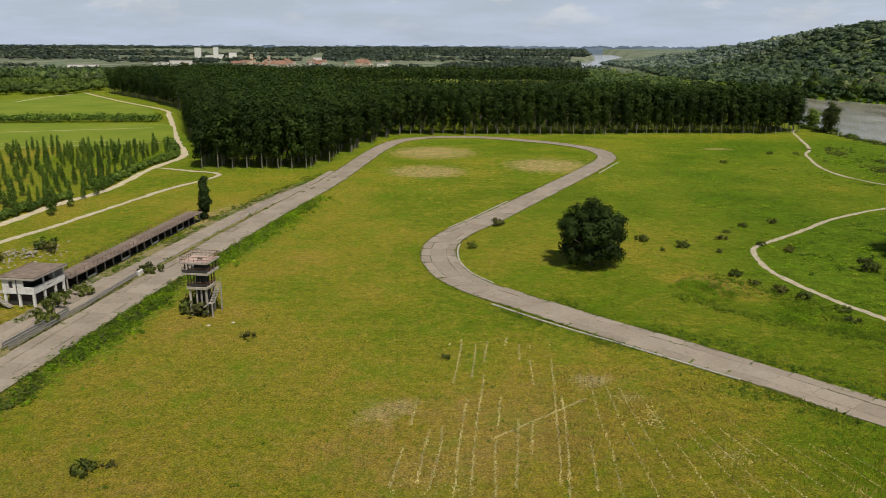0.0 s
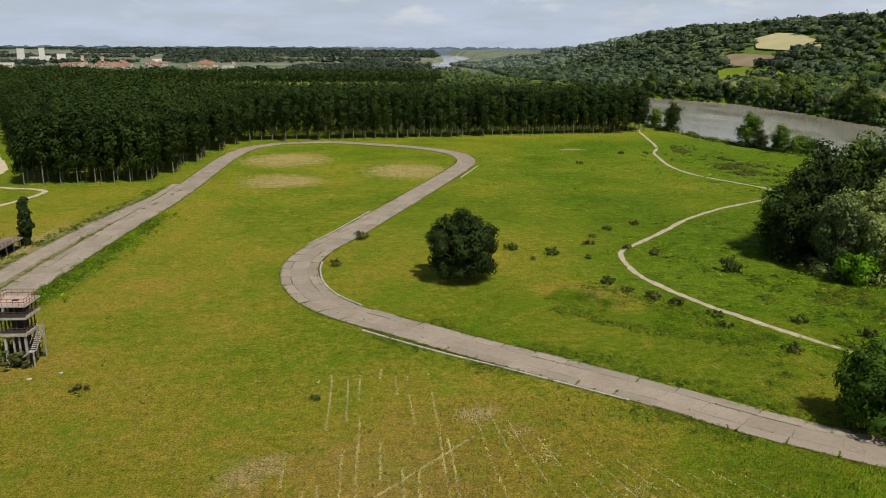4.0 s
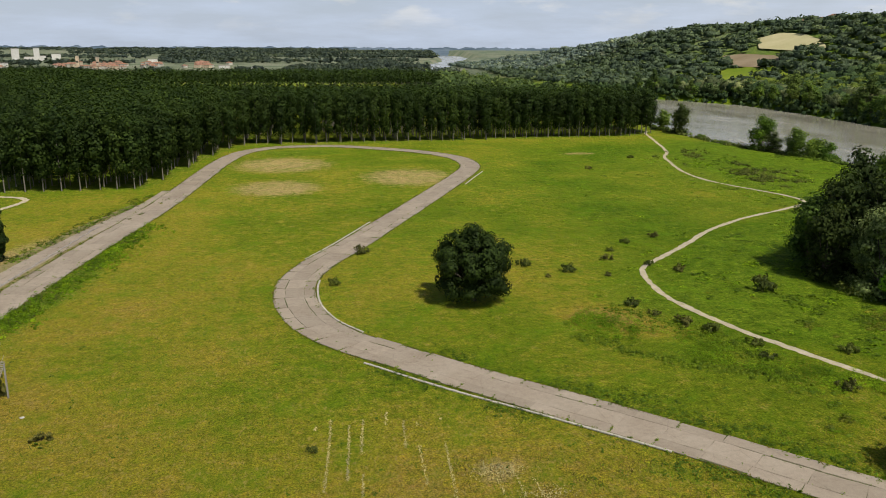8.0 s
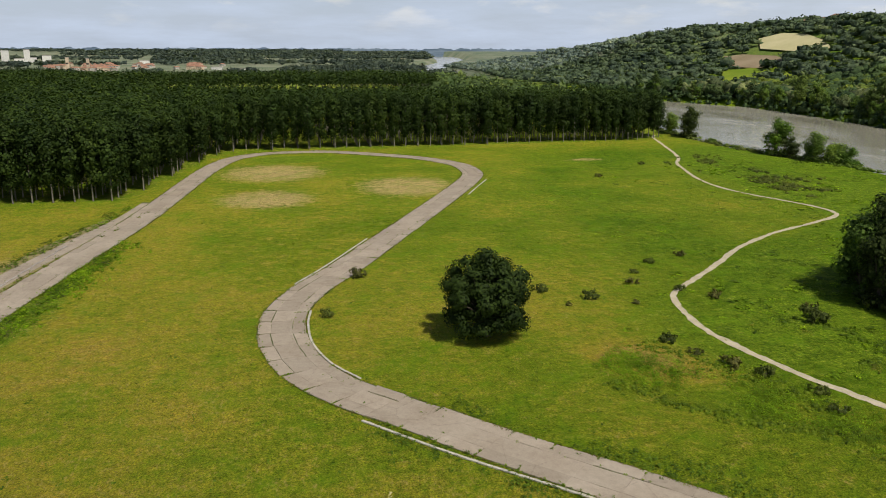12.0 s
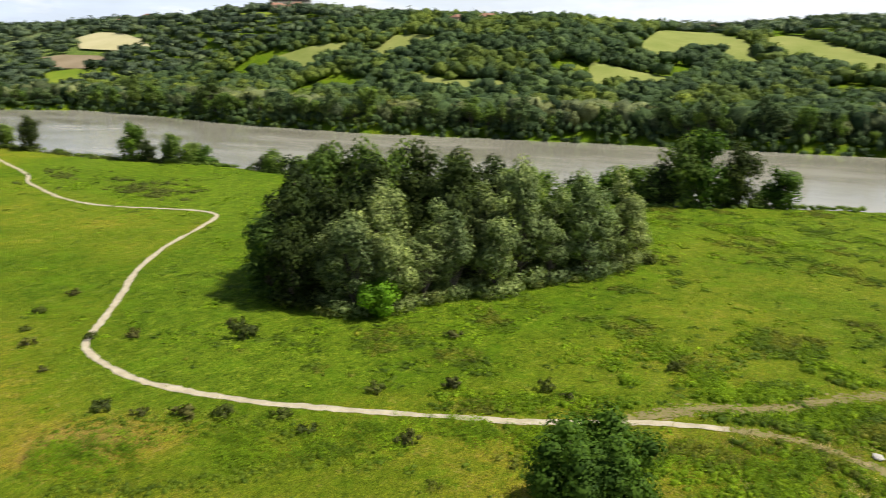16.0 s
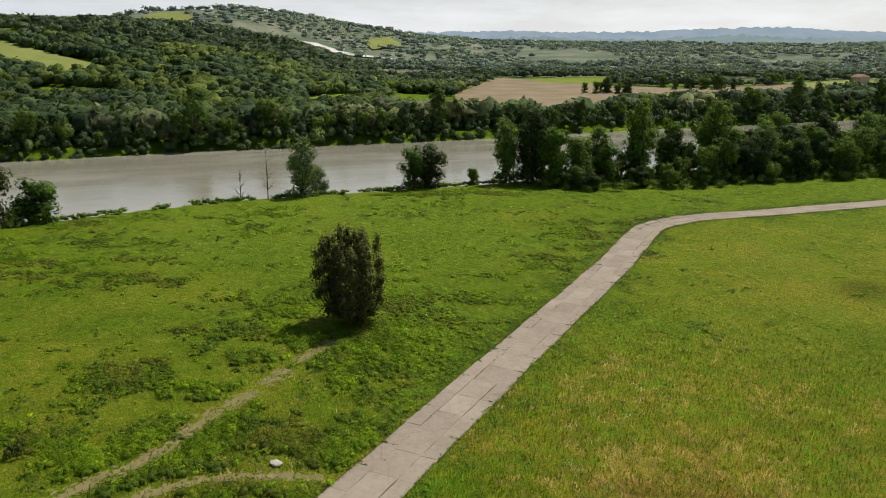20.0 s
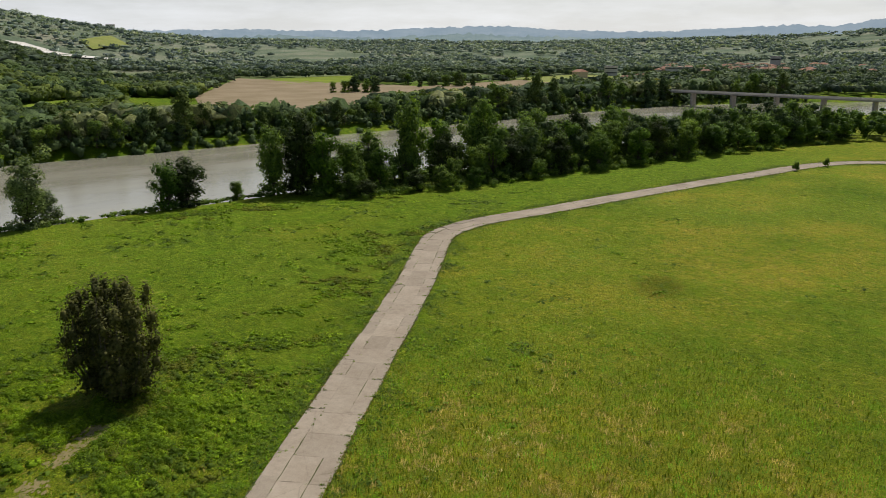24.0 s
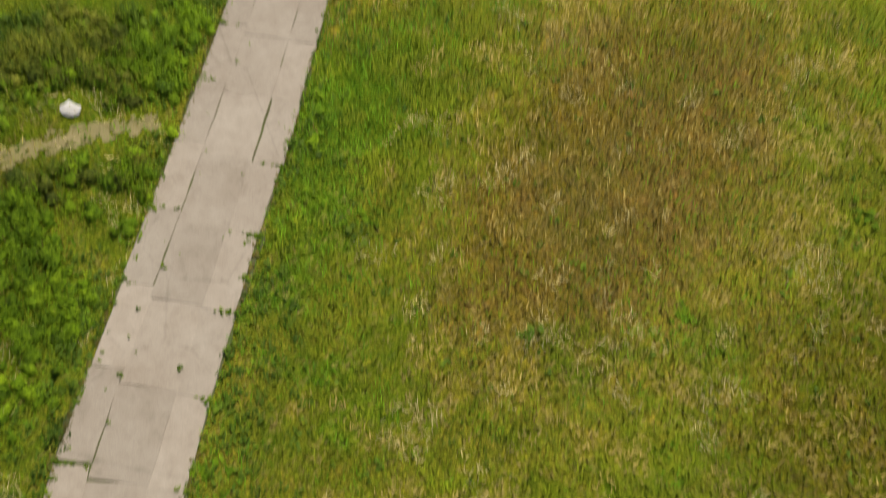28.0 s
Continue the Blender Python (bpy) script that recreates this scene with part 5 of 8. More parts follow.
# ---------- trees along the near bank ----------
UPPER_BELT = (  # kind, x, y, size, tallness
    (2, 262.5, -14, 1.2, 0.85), (1, 261.5, -8, 0.98, 0.8), (3, 263, -30, 0.48, 0.75), (0, 262, -42, 1.2, 1.15), (2, 258, -50, 1.35, 1.25),
    (1, 250, -54, 1.2, 1.1), (3, 262, -56, 1.1, 1.15), (0, 243, -58, 0.8, 0.6), (2, 238, -61, 0.7, 0.55), (3, 252, -64, 1.15, 1.0),
    (1, 245, -72, 1.0, 0.95), (0, 256, -74, 1.1, 1.1), (2, 238, -80, 0.72, 0.65), (3, 232, -88, 0.6, 0.75), (1, 229, -98, 0.6, 0.8),
    (0, 250, -88, 1.3, 1.4), (2, 244, -98, 1.05, 1.1), (3, 238, -108, 0.9, 1.0))
LOWER_BELT = (
    (1, 256, -104, 1.2, 1.15), (0, 248, -118, 1.3, 1.35), (2, 236, -122, 1.0, 0.95), (3, 229, -128, 0.65, 0.75), (1, 258, -130, 1.3, 1.25),
    (0, 244, -138, 1.15, 1.1), (2, 232, -142, 1.0, 0.95), (3, 254, -150, 1.3, 1.2), (1, 240, -156, 1.15, 1.05), (0, 228, -160, 1.05, 0.9),
    (2, 250, -170, 1.25, 1.15), (3, 236, -176, 1.15, 1.05), (1, 226, -182, 1.05, 0.95), (0, 246, -190, 1.2, 1.15), (2, 230, -198, 1.1, 1.0),
    (3, 256, -205, 1.2, 1.15), (1, 240, -212, 1.15, 1.0), (0, 224, -212, 1.05, 0.95))
for kind_, x, y, size, tall in UPPER_BELT + LOWER_BELT:
    dark_tree(kind_, x, y, size, tall)
for y in np.arange(-46, -222, -6.0):  # younger growth that fills the belt
    edge = float(np.interp(y, [-226, -177, -87, -59, -46], [226, 227, 235, 243, 252]))
    for dx, size in ((rs.uniform(0, 5), rs.uniform(0.35, 0.6)), (rs.uniform(9, 22), rs.uniform(0.6, 0.95))):
        if edge + dx < 263:
            screen_tree(int(rs.randint(2)), edge + dx, y + rs.uniform(-3, 3), size, rs.uniform(0.75, 1.15))
for y in np.arange(-112, -330, -9.0):  # taller trees between the belt and the water
    edge = float(np.interp(y, [-330, -226, -177, -112], [206, 226, 229, 233]))
    for dx in (8, 18, 29):
        screen_tree(int(rs.randint(3)), edge + dx + rs.uniform(-4, 4), y + rs.uniform(-4, 4), rs.uniform(0.85, 1.3), rs.uniform(0.85, 1.15))
wx_, wy_ = [], []
for y in np.arange(-226, -420, -8.0):
    edge = 224 - 0.0016 * (y + 226) ** 2 if y > -330 else 207 - 0.9 * (-330 - y)
    for dx in (0, 8, 17, 27, 38):
        wx_.append(edge + dx + rs.uniform(-4, 4))
        wy_.append(y + rs.uniform(-4, 4))
for x in np.arange(190, -60, -7.0):
    for dy in (0, 9, 19, 30):
        wx_.append(x + rs.uniform(-4, 4))
        wy_.append(-332 - (190 - x) * 0.10 - dy + rs.uniform(-4, 4))
BEND_WOOD = np.array(wx_), np.array(wy_)
# low growth under the bank trees
low_bank = [(edge + rs.uniform(-2, 16), y + rs.normal(0, 2), rs.uniform(0.3, 2.0), rs.uniform(1.2, 2.6), rs.uniform(1.2, 2.6), rs.uniform(0.9, 2.0))
            for y in np.arange(-48, -330, -1.6) for edge in (np.interp(y, [-330, -226, -177, -87, -59, -48], [207, 222, 223, 231, 237, 246]),)]
tagged(new("bank_undergrowth", leafy_mass(np.array(low_bank)[:, :3], np.array(low_bank)[:, 3:] * 0.5, rs, BROAD_LEAF, "bank_undergrowth", lobed_crown(low_bank, 24000, 0.38, 83, 0.5))), "thick green undergrowth beneath the riverside trees", "undergrowth", kind="stuff")
# willows and darker trees on the bank beside the water
for kind_, x, y, size, tall in ((0, 262, 29, 1.28, 1.1), (1, 263, 24, 0.85, 0.9), (2, 221, 281, 0.75, 0.85), (3, 214, 334, 0.7, 0.85)):
    copy_at(willow_kinds[kind_], x, y, 60, size, tall)
FAR_REACH = (
    (2, 231, 160, 0.8, 0.7), (3, 228, 172, 0.9, 0.75), (1, 226, 183, 0.85, 0.7), (0, 222, 200, 0.8, 0.7), (2, 225, 258, 0.95, 0.8), (3, 223, 264, 0.8, 0.8),
    (1, 222, 270, 0.7, 0.7), (0, 220, 279, 0.8, 0.7), (2, 219.5, 284, 0.6, 0.65), (1, 222, 319, 0.75, 0.8), (3, 219, 325, 0.8, 0.8), (0, 213, 330, 0.7, 0.75),
    (2, 211, 343, 0.6, 0.7), (1, 210, 352, 0.85, 0.9), (0, 203.5, 437, 0.7, 0.7), (2, 204.5, 418, 0.75, 0.95), (3, 207, 400, 0.35, 0.6))
for kind_, x, y, size, tall in ((1, 248.5, 103, 1.25, 0.72), (0, 246, 108, 0.7, 0.6), (2, 243, 113.5, 1.15, 1.08), (3, 240, 117, 0.8, 0.8), (1, 237.5, 122, 1.3, 1.12), (0, 236, 127, 1.35, 1.05), (2, 234.5, 133, 1.15, 0.9), (3, 234, 139, 1.2, 0.85), (1, 233.5, 146, 1.2, 0.8), (0, 233, 151, 0.9, 0.7)) + FAR_REACH:
    dark_tree(kind_, x, y, size * (1.2 if y < 160 else 1.5), tall)
bank_scrub = [(np.interp(y, [-60, 0, 52, 84, 110, 135, 260, 310, 382, 460], [263, 261, 260, 253, 242, 227, 215, 218, 205, 207]) + rs.normal(0, 1.2), y, rs.uniform(0.0, 0.5), rs.uniform(0.5, 1.7), rs.uniform(0.5, 1.7), rs.uniform(0.3, 1.3)) for y in np.arange(-45, 470, 0.5) if drift(np.array([y]), np.array([3.0]), 6, 107)[0] > 0.4]
bank_scrub = np.array(bank_scrub)
tagged(new("bank_scrub", leafy_mass(bank_scrub[:, :3], bank_scrub[:, 3:] * 0.55, rs, BROAD_LEAF, "bank_scrub", lobed_crown(bank_scrub, 20000, 0.36, 84, 0.5))), "fringe of rough scrub along the river bank", "undergrowth", kind="stuff")
# two bare dead trees and the pair of saplings by the track
for n, (x, y, h) in enumerate(((262, 39.5, 18.0), (263.5, 47.5, 13.0))):
    runs = [[((0, 0, -0.3), 0.2), ((0.1, 0, h * 0.5), 0.14), ((0.2, 0.1, h), 0.03)]]
    for j in range(16):
        z, a = h * rs.uniform(0.2, 0.92), rs.uniform(0, 6.28)
        runs.append([((0.1, 0, z), 0.07), ((math.cos(a) * 1.3, math.sin(a) * 1.3, z + 1.3), 0.045), ((math.cos(a) * 2.0, math.sin(a) * 2.0, z + 3.0), 0.015)])
    v, f = tubes(runs, 5)
    dead = thing("dead_tree", "bare grey dead tree on the river bank", "tree", "dead trees on the bank", at=ground_pose(x, y))
    part("trunk", mesh_of("trunk", v, f, DEAD_WOOD), DEAD_WOOD, dead)
sapling_lobes = round_lobes(rs, 10, 1.5, 1.4, 2.0, 0.7, 0.1)
sapling = tree("sapling", "small leafy sapling growing beside the track edge", sapling_lobes, 700, 0.42, BROAD_LEAF, BARK, 0.07, 0.6, 80, ground_pose(179.0, -214, 0), "saplings by the track", category="bush")
copy_at(sapling, 177, -233.5, 70, 0.9)

# ---------- the poplar plantation ----------
poplar_kinds = []
for k in range(4):
    prs = np.random.RandomState(90 + k)
    lobes = [(prs.normal(0, 0.8), prs.normal(0, 0.8), z, 2.9 - 0.10 * abs(z - 15), 2.9 - 0.10 * abs(z - 15), 1.9) for z in np.arange(5.4, 22.6, 1.0)]
    p = thing("poplar", "tall plantation poplar with a bare pale trunk and dark crown", "tree", "poplar plantation", at=ground_pose(-60 + 6 * k, 300))
    v, f = tubes([[((0, 0, -0.3), 0.24), ((0, 0, 6), 0.19), ((0.1, 0, 12), 0.13), ((0.1, 0.1, 21), 0.05)]], 6)
    part("trunk", mesh_of("trunk", v, f, PALE_BARK), PALE_BARK, p)
    part("crown", card_mesh("crown", lobed_crown(lobes, 1500, 0.72, 91 + k, 0.35), POPLAR_LEAF), POPLAR_LEAF, p)
    poplar_kinds.append(p)
px, py = np.meshgrid(np.arange(-420, 230, 5.6), np.arange(284, 880, 5.6))
px, py = (px + rs.normal(0, 0.35, px.shape)).ravel(), (py + rs.normal(0, 0.35, py.shape)).ravel()
keep = inside(px, py, POPLARS)
bpx, bpy_ = px[inside(px, py, BACK_POPLARS)], py[inside(px, py, BACK_POPLARS)]
px, py = px[keep], py[keep]
# how deep in the wood each tree stands
rim = np.array([p for (a, b), (c, d) in zip(POPLARS, (*POPLARS[1:], POPLARS[0])) for p in [(a + (c - a) * t, b + (d - b) * t) for t in np.arange(0, 1, 0.08)] if not (p[1] > 470 and p[0] > -190)])
deep = off_line(px, py, rim)
order = np.argsort(deep + 0.02 * np.hypot(px, py))
front, rest = order[:290], order[290:]
for n, i in enumerate(front):
    turn, size = rs.uniform(0, 360), rs.uniform(0.9, 1.06)
    if n < 4:
        poplar_kinds[n].matrix_world = ground_pose(px[i], py[i], turn, size)
    else:
        copy_at(poplar_kinds[n % 4], px[i], py[i], turn, size, rs.uniform(0.95, 1.05))
trunk_at = rest[deep[rest] < 90]
edge_back = bpy_ < 765
trunk_xy = np.concatenate([np.stack([px[trunk_at], py[trunk_at]], -1), np.stack([bpx[edge_back], bpy_[edge_back]], -1)])
tv, tf = [], []
hexa = np.array([(math.cos(a), math.sin(a)) for a in np.arange(6) * math.pi / 3])
for n, (tx_, ty_) in enumerate(trunk_xy):
    for z, r in ((-0.2, 0.24), (13.0, 0.13)):
        tv.append(np.c_[tx_ + hexa[:, 0] * r, ty_ + hexa[:, 1] * r, np.full(6, z)])
    for j in range(6):
        tf.append((12 * n + j, 12 * n + (j + 1) % 6, 12 * n + 6 + (j + 1) % 6, 12 * n + 6 + j))
tagged(new("poplar_trunks", mesh_of("poplar_trunks", np.concatenate(tv), tf, PALE_BARK)), "pale straight trunks deeper in the poplar plantation", "tree trunks", kind="stuff")


def far_crowns(x, y, height, width, per, seed, low=0.25, ground=None, size=1.0, round_=1.0):
    """Crowns seen from afar: leaf sprays over the upper part of each."""
    rs_ = np.random.RandomState(seed)
    n = len(x)
    base = land(x, y) if ground is None else np.full(n, ground)
    way = rs_.normal(size=(n, per, 3))
    way[..., 2] = np.abs(way[..., 2]) * 1.1 - 0.35
    way /= np.linalg.norm(way, axis=-1, keepdims=True)
    lump = 1 + 0.15 * rs_.normal(size=(n, per))
    rx, rz = width / 2, height * (1 - low) / 2 * round_
    mid = base + height * low + height * (1 - low) / 2
    centre = np.stack([x[:, None] + way[..., 0] * rx[:, None] * lump, y[:, None] + way[..., 1] * rx[:, None] * lump, mid[:, None] + way[..., 2] * rz[:, None] * lump], -1)
    scale = np.repeat(width * 0.30 * size, per)
    quad = cards(centre.reshape(-1, 3), way.reshape(-1, 3) + [0, 0, 0.25], scale, rs_, 0.3)
    quad[:, 5, 0] = np.repeat(np.clip(rs_.normal(0, 0.21, n), -0.5, 0.5), per)
    return quad


def wood_of(name, x, y, height, width, per, seed, mat, low=0.03, size=0.55, spread_=0.17, ball=None, core=0.66):
    """A wood seen from afar: uneven crowns of several heads and tones, ragged with leaf sprays."""
    rs_ = np.random.RandomState(seed)
    n = len(x)
    base, tone = land(x, y), np.clip(rs_.normal(0, spread_, n), -0.5, 0.5)
    centre = np.stack([x, y, base + height * (0.5 + low / 2)], -1)
    radius = np.stack([width * 0.5, width * 0.5, height * (1 - low) * 0.5], -1)
    # four or five heads to a crown, of unequal size
    heads = 5
    h_at = rs_.normal(size=(n, heads, 3))
    h_at[..., 2] = np.abs(h_at[..., 2]) - 0.55
    h_at *= 0.62 / (np.linalg.norm(h_at, axis=-1, keepdims=True) + 0.2)
    h_at = centre[:, None] + h_at * radius[:, None]
    h_r = radius[:, None] * rs_.uniform(0.34, 0.66, (n, heads, 1))
    h_tone = tone[:, None] + 0.13 * rs_.normal(size=(n, heads))
    pick = rs_.randint(0, heads, (n, per))
    own = np.arange(n)[:, None]
    way = rs_.normal(size=(n, per, 3))
    way[..., 2] = np.abs(way[..., 2]) - 0.25
    way /= np.linalg.norm(way, axis=-1, keepdims=True)
    spot = h_at[own, pick] + way * h_r[own, pick] * rs_.uniform(0.62, 1.16, (n, per, 1))
    spot[..., 2] = np.maximum(spot[..., 2], base[:, None] + 0.2)
    outs = way + 0.5 * (spot - centre[:, None]) / radius[:, None] + [0, 0, 0.25] + 0.3 * rs_.normal(size=way.shape)
    quad = cards(spot.reshape(-1, 3), outs.reshape(-1, 3), np.repeat(width * 0.2 * size, per), rs_, 0.7)
    quad[:, 5, 0] = h_tone[own, pick].ravel() + 0.09 * rs_.normal(size=n * per)
    # inner masses a little darker: shade inside the crown put into their tone
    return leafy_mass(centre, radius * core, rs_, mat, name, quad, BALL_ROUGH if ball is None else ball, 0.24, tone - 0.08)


nearer = rest[deep[rest] < 45]
inner = rest[deep[rest] >= 45]
top_of = lambda x, y: 23.4 - 4.6 * ease((x - 150) / 40) * ease((470 - y) / 30)  # noqa: E731  (lower towards the river)
quad = np.concatenate([far_crowns(px[nearer], py[nearer], top_of(px[nearer], py[nearer]) + rs.uniform(-1.8, 1.5, len(nearer)), rs.uniform(5.6, 7.0, len(nearer)), 120, 101, 0.28, 0.0, 0.55),
                       far_crowns(px[inner], py[inner], rs.uniform(21.0, 25.0, len(inner)), rs.uniform(5.4, 6.8, len(inner)), 46, 102, 0.55, 0.0, 0.75),
                       far_crowns(bpx, bpy_, rs.uniform(19.5, 23.0, len(bpx)), rs.uniform(5.2, 6.8, len(bpx)), 34, 103, 0.42, 0.0, 0.85)])
gx_, gy_ = np.meshgrid(np.arange(-150, 190, 7.5), np.arange(490, 745, 7.5))
gx_, gy_ = (gx_ + rs.normal(0, 1.0, gx_.shape)).ravel(), (gy_ + rs.normal(0, 1.0, gy_.shape)).ravel()
k_ = ~inside(gx_, gy_, POPLARS) & ~inside(gx_, gy_, BACK_POPLARS) & (gx_ > -0.55 * (gy_ - 470) - 40)
quad = np.concatenate([quad, far_crowns(gx_[k_], gy_[k_], rs.uniform(9, 13, k_.sum()), rs.uniform(6.5, 8.5, k_.sum()), 26, 104, 0.1, 0.0, 0.9)])
tagged(new("poplar_canopy", card_mesh("poplar_canopy", quad, POPLAR_LEAF)), "dark even canopy of the poplar plantation", "woodland", kind="stuff")

# ---------- woods on the plain behind ----------
def scatter(x0, x1, y0, y1, gap, seed, keep_if):
    rs_ = np.random.RandomState(seed)
    x, y = np.meshgrid(np.arange(x0, x1, gap), np.arange(y0, y1, gap))
    x, y = (x + rs_.uniform(-0.4, 0.4, x.shape) * gap).ravel(), (y + rs_.uniform(-0.4, 0.4, y.shape) * gap).ravel()
    k_ = keep_if(x, y)
    return x[k_], y[k_]


def in_any_field(x, y):
    hit = np.zeros(x.shape, bool)
    for row in FIELDS:
        hit |= inside(x, y, row[2])
    return hit


def plain_wood(x, y):
    ok = (x < by_table(NEAR_BANK, y) - 6) & ~in_any_field(x, y) & ~inside(x, y, POPLARS) & ~inside(x, y, BACK_POPLARS)
    bearing = np.degrees(np.arctan2(x, y - 25))
    # open fields and the town stand on the plain; woods close it off towards the river and behind the crop fields
    riverside = (y > 880) & (bearing > np.interp(y, [880, 1000, 1700], [-6, -1.5, 0.5])) & (drift(x * 0.7, y, 150, 61) > 0.2)
    corner = (x > 118) & (y > 500) & (y < 900) & (x < by_table(NEAR_BANK, y) - 8)
    west = (bearing < -18.6) & (y > 700) & (y < 1250) & (x < -330) & (drift(x * 0.6, y, 160, 61) > 0.3)
    near_town = (y > 1000) & (y < 1500) & (bearing <= 0) & (bearing > -30) & (drift(x, y, 70, 64) > 0.62)
    return ok & (riverside | corner | west | near_town) & (np.abs(x) < 0.75 * y + 60)


def far_groves(x, y):
    bearing, away = np.degrees(np.arctan2(x, y - 25)), np.hypot(x, y - 25)
    dark = (bearing > -8.5) & (bearing < -1.5) & (away > 2050) & (away < 2500)
    return (x < by_table(NEAR_BANK, y) - 12) & (dark | (drift(x * 0.35, y, 190, 62) > np.where((away < 2600) & (bearing < -8), 0.66, 0.50))) & (np.abs(x) < 0.75 * y + 60)


x, y = scatter(-1500, 420, 500, 1700, 12.0, 110, plain_wood)
x1, y1, h1, w1 = x, y, np.where((x < 100) & (y > 990), rs.uniform(7, 12, len(x)), rs.uniform(13, 20, len(x))), rs.uniform(11, 15, len(x))
x, y = scatter(-2400, 620, 1750, 4200, 32, 112, far_groves)
x, y = np.r_[x1, x], np.r_[y1, y]
h1, w1 = np.r_[h1, rs.uniform(8, 14, len(x) - len(x1))], np.r_[w1, rs.uniform(24, 40, len(x) - len(x1))]
close_by = (y < 1000) & (x > -900)
young_wood = close_by & (x < -300) & (y < 900)
for name, mask, per, mat, tall_by, label, seed in (("plain_woods", ~close_by, 14, HAZED_FAR_LEAF, 1.0, "dark belts of woodland across the far plain", 111),
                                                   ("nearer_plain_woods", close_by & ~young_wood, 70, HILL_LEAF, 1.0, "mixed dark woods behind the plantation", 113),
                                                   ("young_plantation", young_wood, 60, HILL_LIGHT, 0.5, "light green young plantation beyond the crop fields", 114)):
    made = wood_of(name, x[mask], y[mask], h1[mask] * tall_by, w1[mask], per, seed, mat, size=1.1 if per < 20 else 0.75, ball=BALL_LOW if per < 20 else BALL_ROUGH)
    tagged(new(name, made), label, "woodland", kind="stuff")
# silvery willows where the river bends away behind the wood
wx_, wy_ = [], []
for cx, cy, rx, ry, n in ((150, 770, 26, 30, 26), (205, 830, 10, 40, 16), (196, 900, 12, 30, 12), (150, 1180, 60, 12, 30), (-330, 900, 90, 12, 26)):
    wx_ += list(cx + rs.normal(0, rx * 0.6, n))
    wy_ += list(cy + rs.normal(0, ry * 0.6, n))
wx_, wy_ = np.array(wx_), np.array(wy_)
tagged(new("plain_willows", wood_of("plain_willows", wx_, wy_, rs.uniform(10, 16, len(wx_)), rs.uniform(8, 13, len(wx_)), 70, 115, FAR_WILLOW_LEAF, size=0.7)), "silvery willows along the river behind the plantation", "woodland", kind="stuff")

bend = []
for x, y in zip(*BEND_WOOD):
    size, z0 = rs.uniform(0.8, 1.25), float(land(x, y))
    bend += [(x + a * size, y + b * size, z0 + c * size, d * size, e * size, f * size) for a, b, c, d, e, f in round_lobes(rs, 8, 4.6, 6.2, 7.4, 2.5, 0.2)]
bend = np.array(bend)
tagged(new("bend_wood", leafy_mass(bend[:, :3], bend[:, 3:] * 0.6, rs, BROAD_LEAF, "bend_wood", lobed_crown(bend, 95000, 0.75, 117, 0.55))), "green riverside wood round the bend", "woodland", kind="stuff")

# ---------- woods of the far bank and the hills ----------
def hill_wood(x, y):
    past = x - by_table(FAR_BANK, y)
    bearing, away = np.degrees(np.arctan2(x - 10, y - 65)), np.hypot(x - 10, y - 65)
    belt = (past > 13) & (past < 34)
    slope = (past >= 34) & (bearing > 8) & (bearing < 106) & (drift(x, y, 60, 71) > 0.19)
    flat = (past >= 34) & (bearing >= 106) & (drift(x, y, 75, 72) > 0.38)
    gap = (bearing > 84) & (bearing < 108) & (away > 1230) & (drift(x, y, 90, 78) < 0.62)
    slope, belt = slope & ~gap, belt & ~gap
    open_ = (y > -265) & (y < -105) & (past > 20) & (x < 600)
    return (belt | slope | flat) & ~open_ & ~in_any_field(x, y) & (away < 1750)


x, y = scatter(280, 900, -620, 900, 7.2, 120, hill_wood)
near_wood = np.hypot(x - 10, y - 65) < 800
x, y = x[near_wood], y[near_wood]
tall = np.where(x - by_table(FAR_BANK, y) < 34, rs.uniform(9, 17, len(x)), rs.uniform(6, 12, len(x)))
shade = drift(x, y, 38, 77) + 0.13 * rs.normal(size=len(x))
belt_now = (x - by_table(FAR_BANK, y) < 40)
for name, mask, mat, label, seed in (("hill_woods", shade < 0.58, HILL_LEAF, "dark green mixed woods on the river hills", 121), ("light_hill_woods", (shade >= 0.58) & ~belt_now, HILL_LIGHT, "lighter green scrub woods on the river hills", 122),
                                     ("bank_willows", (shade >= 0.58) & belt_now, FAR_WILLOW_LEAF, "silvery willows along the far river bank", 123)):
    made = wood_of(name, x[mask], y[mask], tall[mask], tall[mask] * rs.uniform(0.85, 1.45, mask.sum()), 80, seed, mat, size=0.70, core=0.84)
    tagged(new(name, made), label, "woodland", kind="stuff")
by = np.arange(-640, 900, 0.8)
bx = by_table(FAR_BANK, by) + rs.uniform(-4.5, 13.0, len(by))
tagged(new("far_bank_scrub", wood_of("far_bank_scrub", bx, by, rs.uniform(3.0, 7.5, len(by)), rs.uniform(3.5, 6.5, len(by)), 30, 124, HILL_LEAF, 0.0, 0.8)), "dark scrub overhanging the far waterline", "undergrowth", kind="stuff")
x, y = scatter(300, 1500, -1650, 1750, 14.5, 130, hill_wood)
far_wood = np.hypot(x - 10, y - 65) >= 790
x, y = x[far_wood], y[far_wood]
beyond_crest = np.hypot(x - 10, y - 65) > 1290
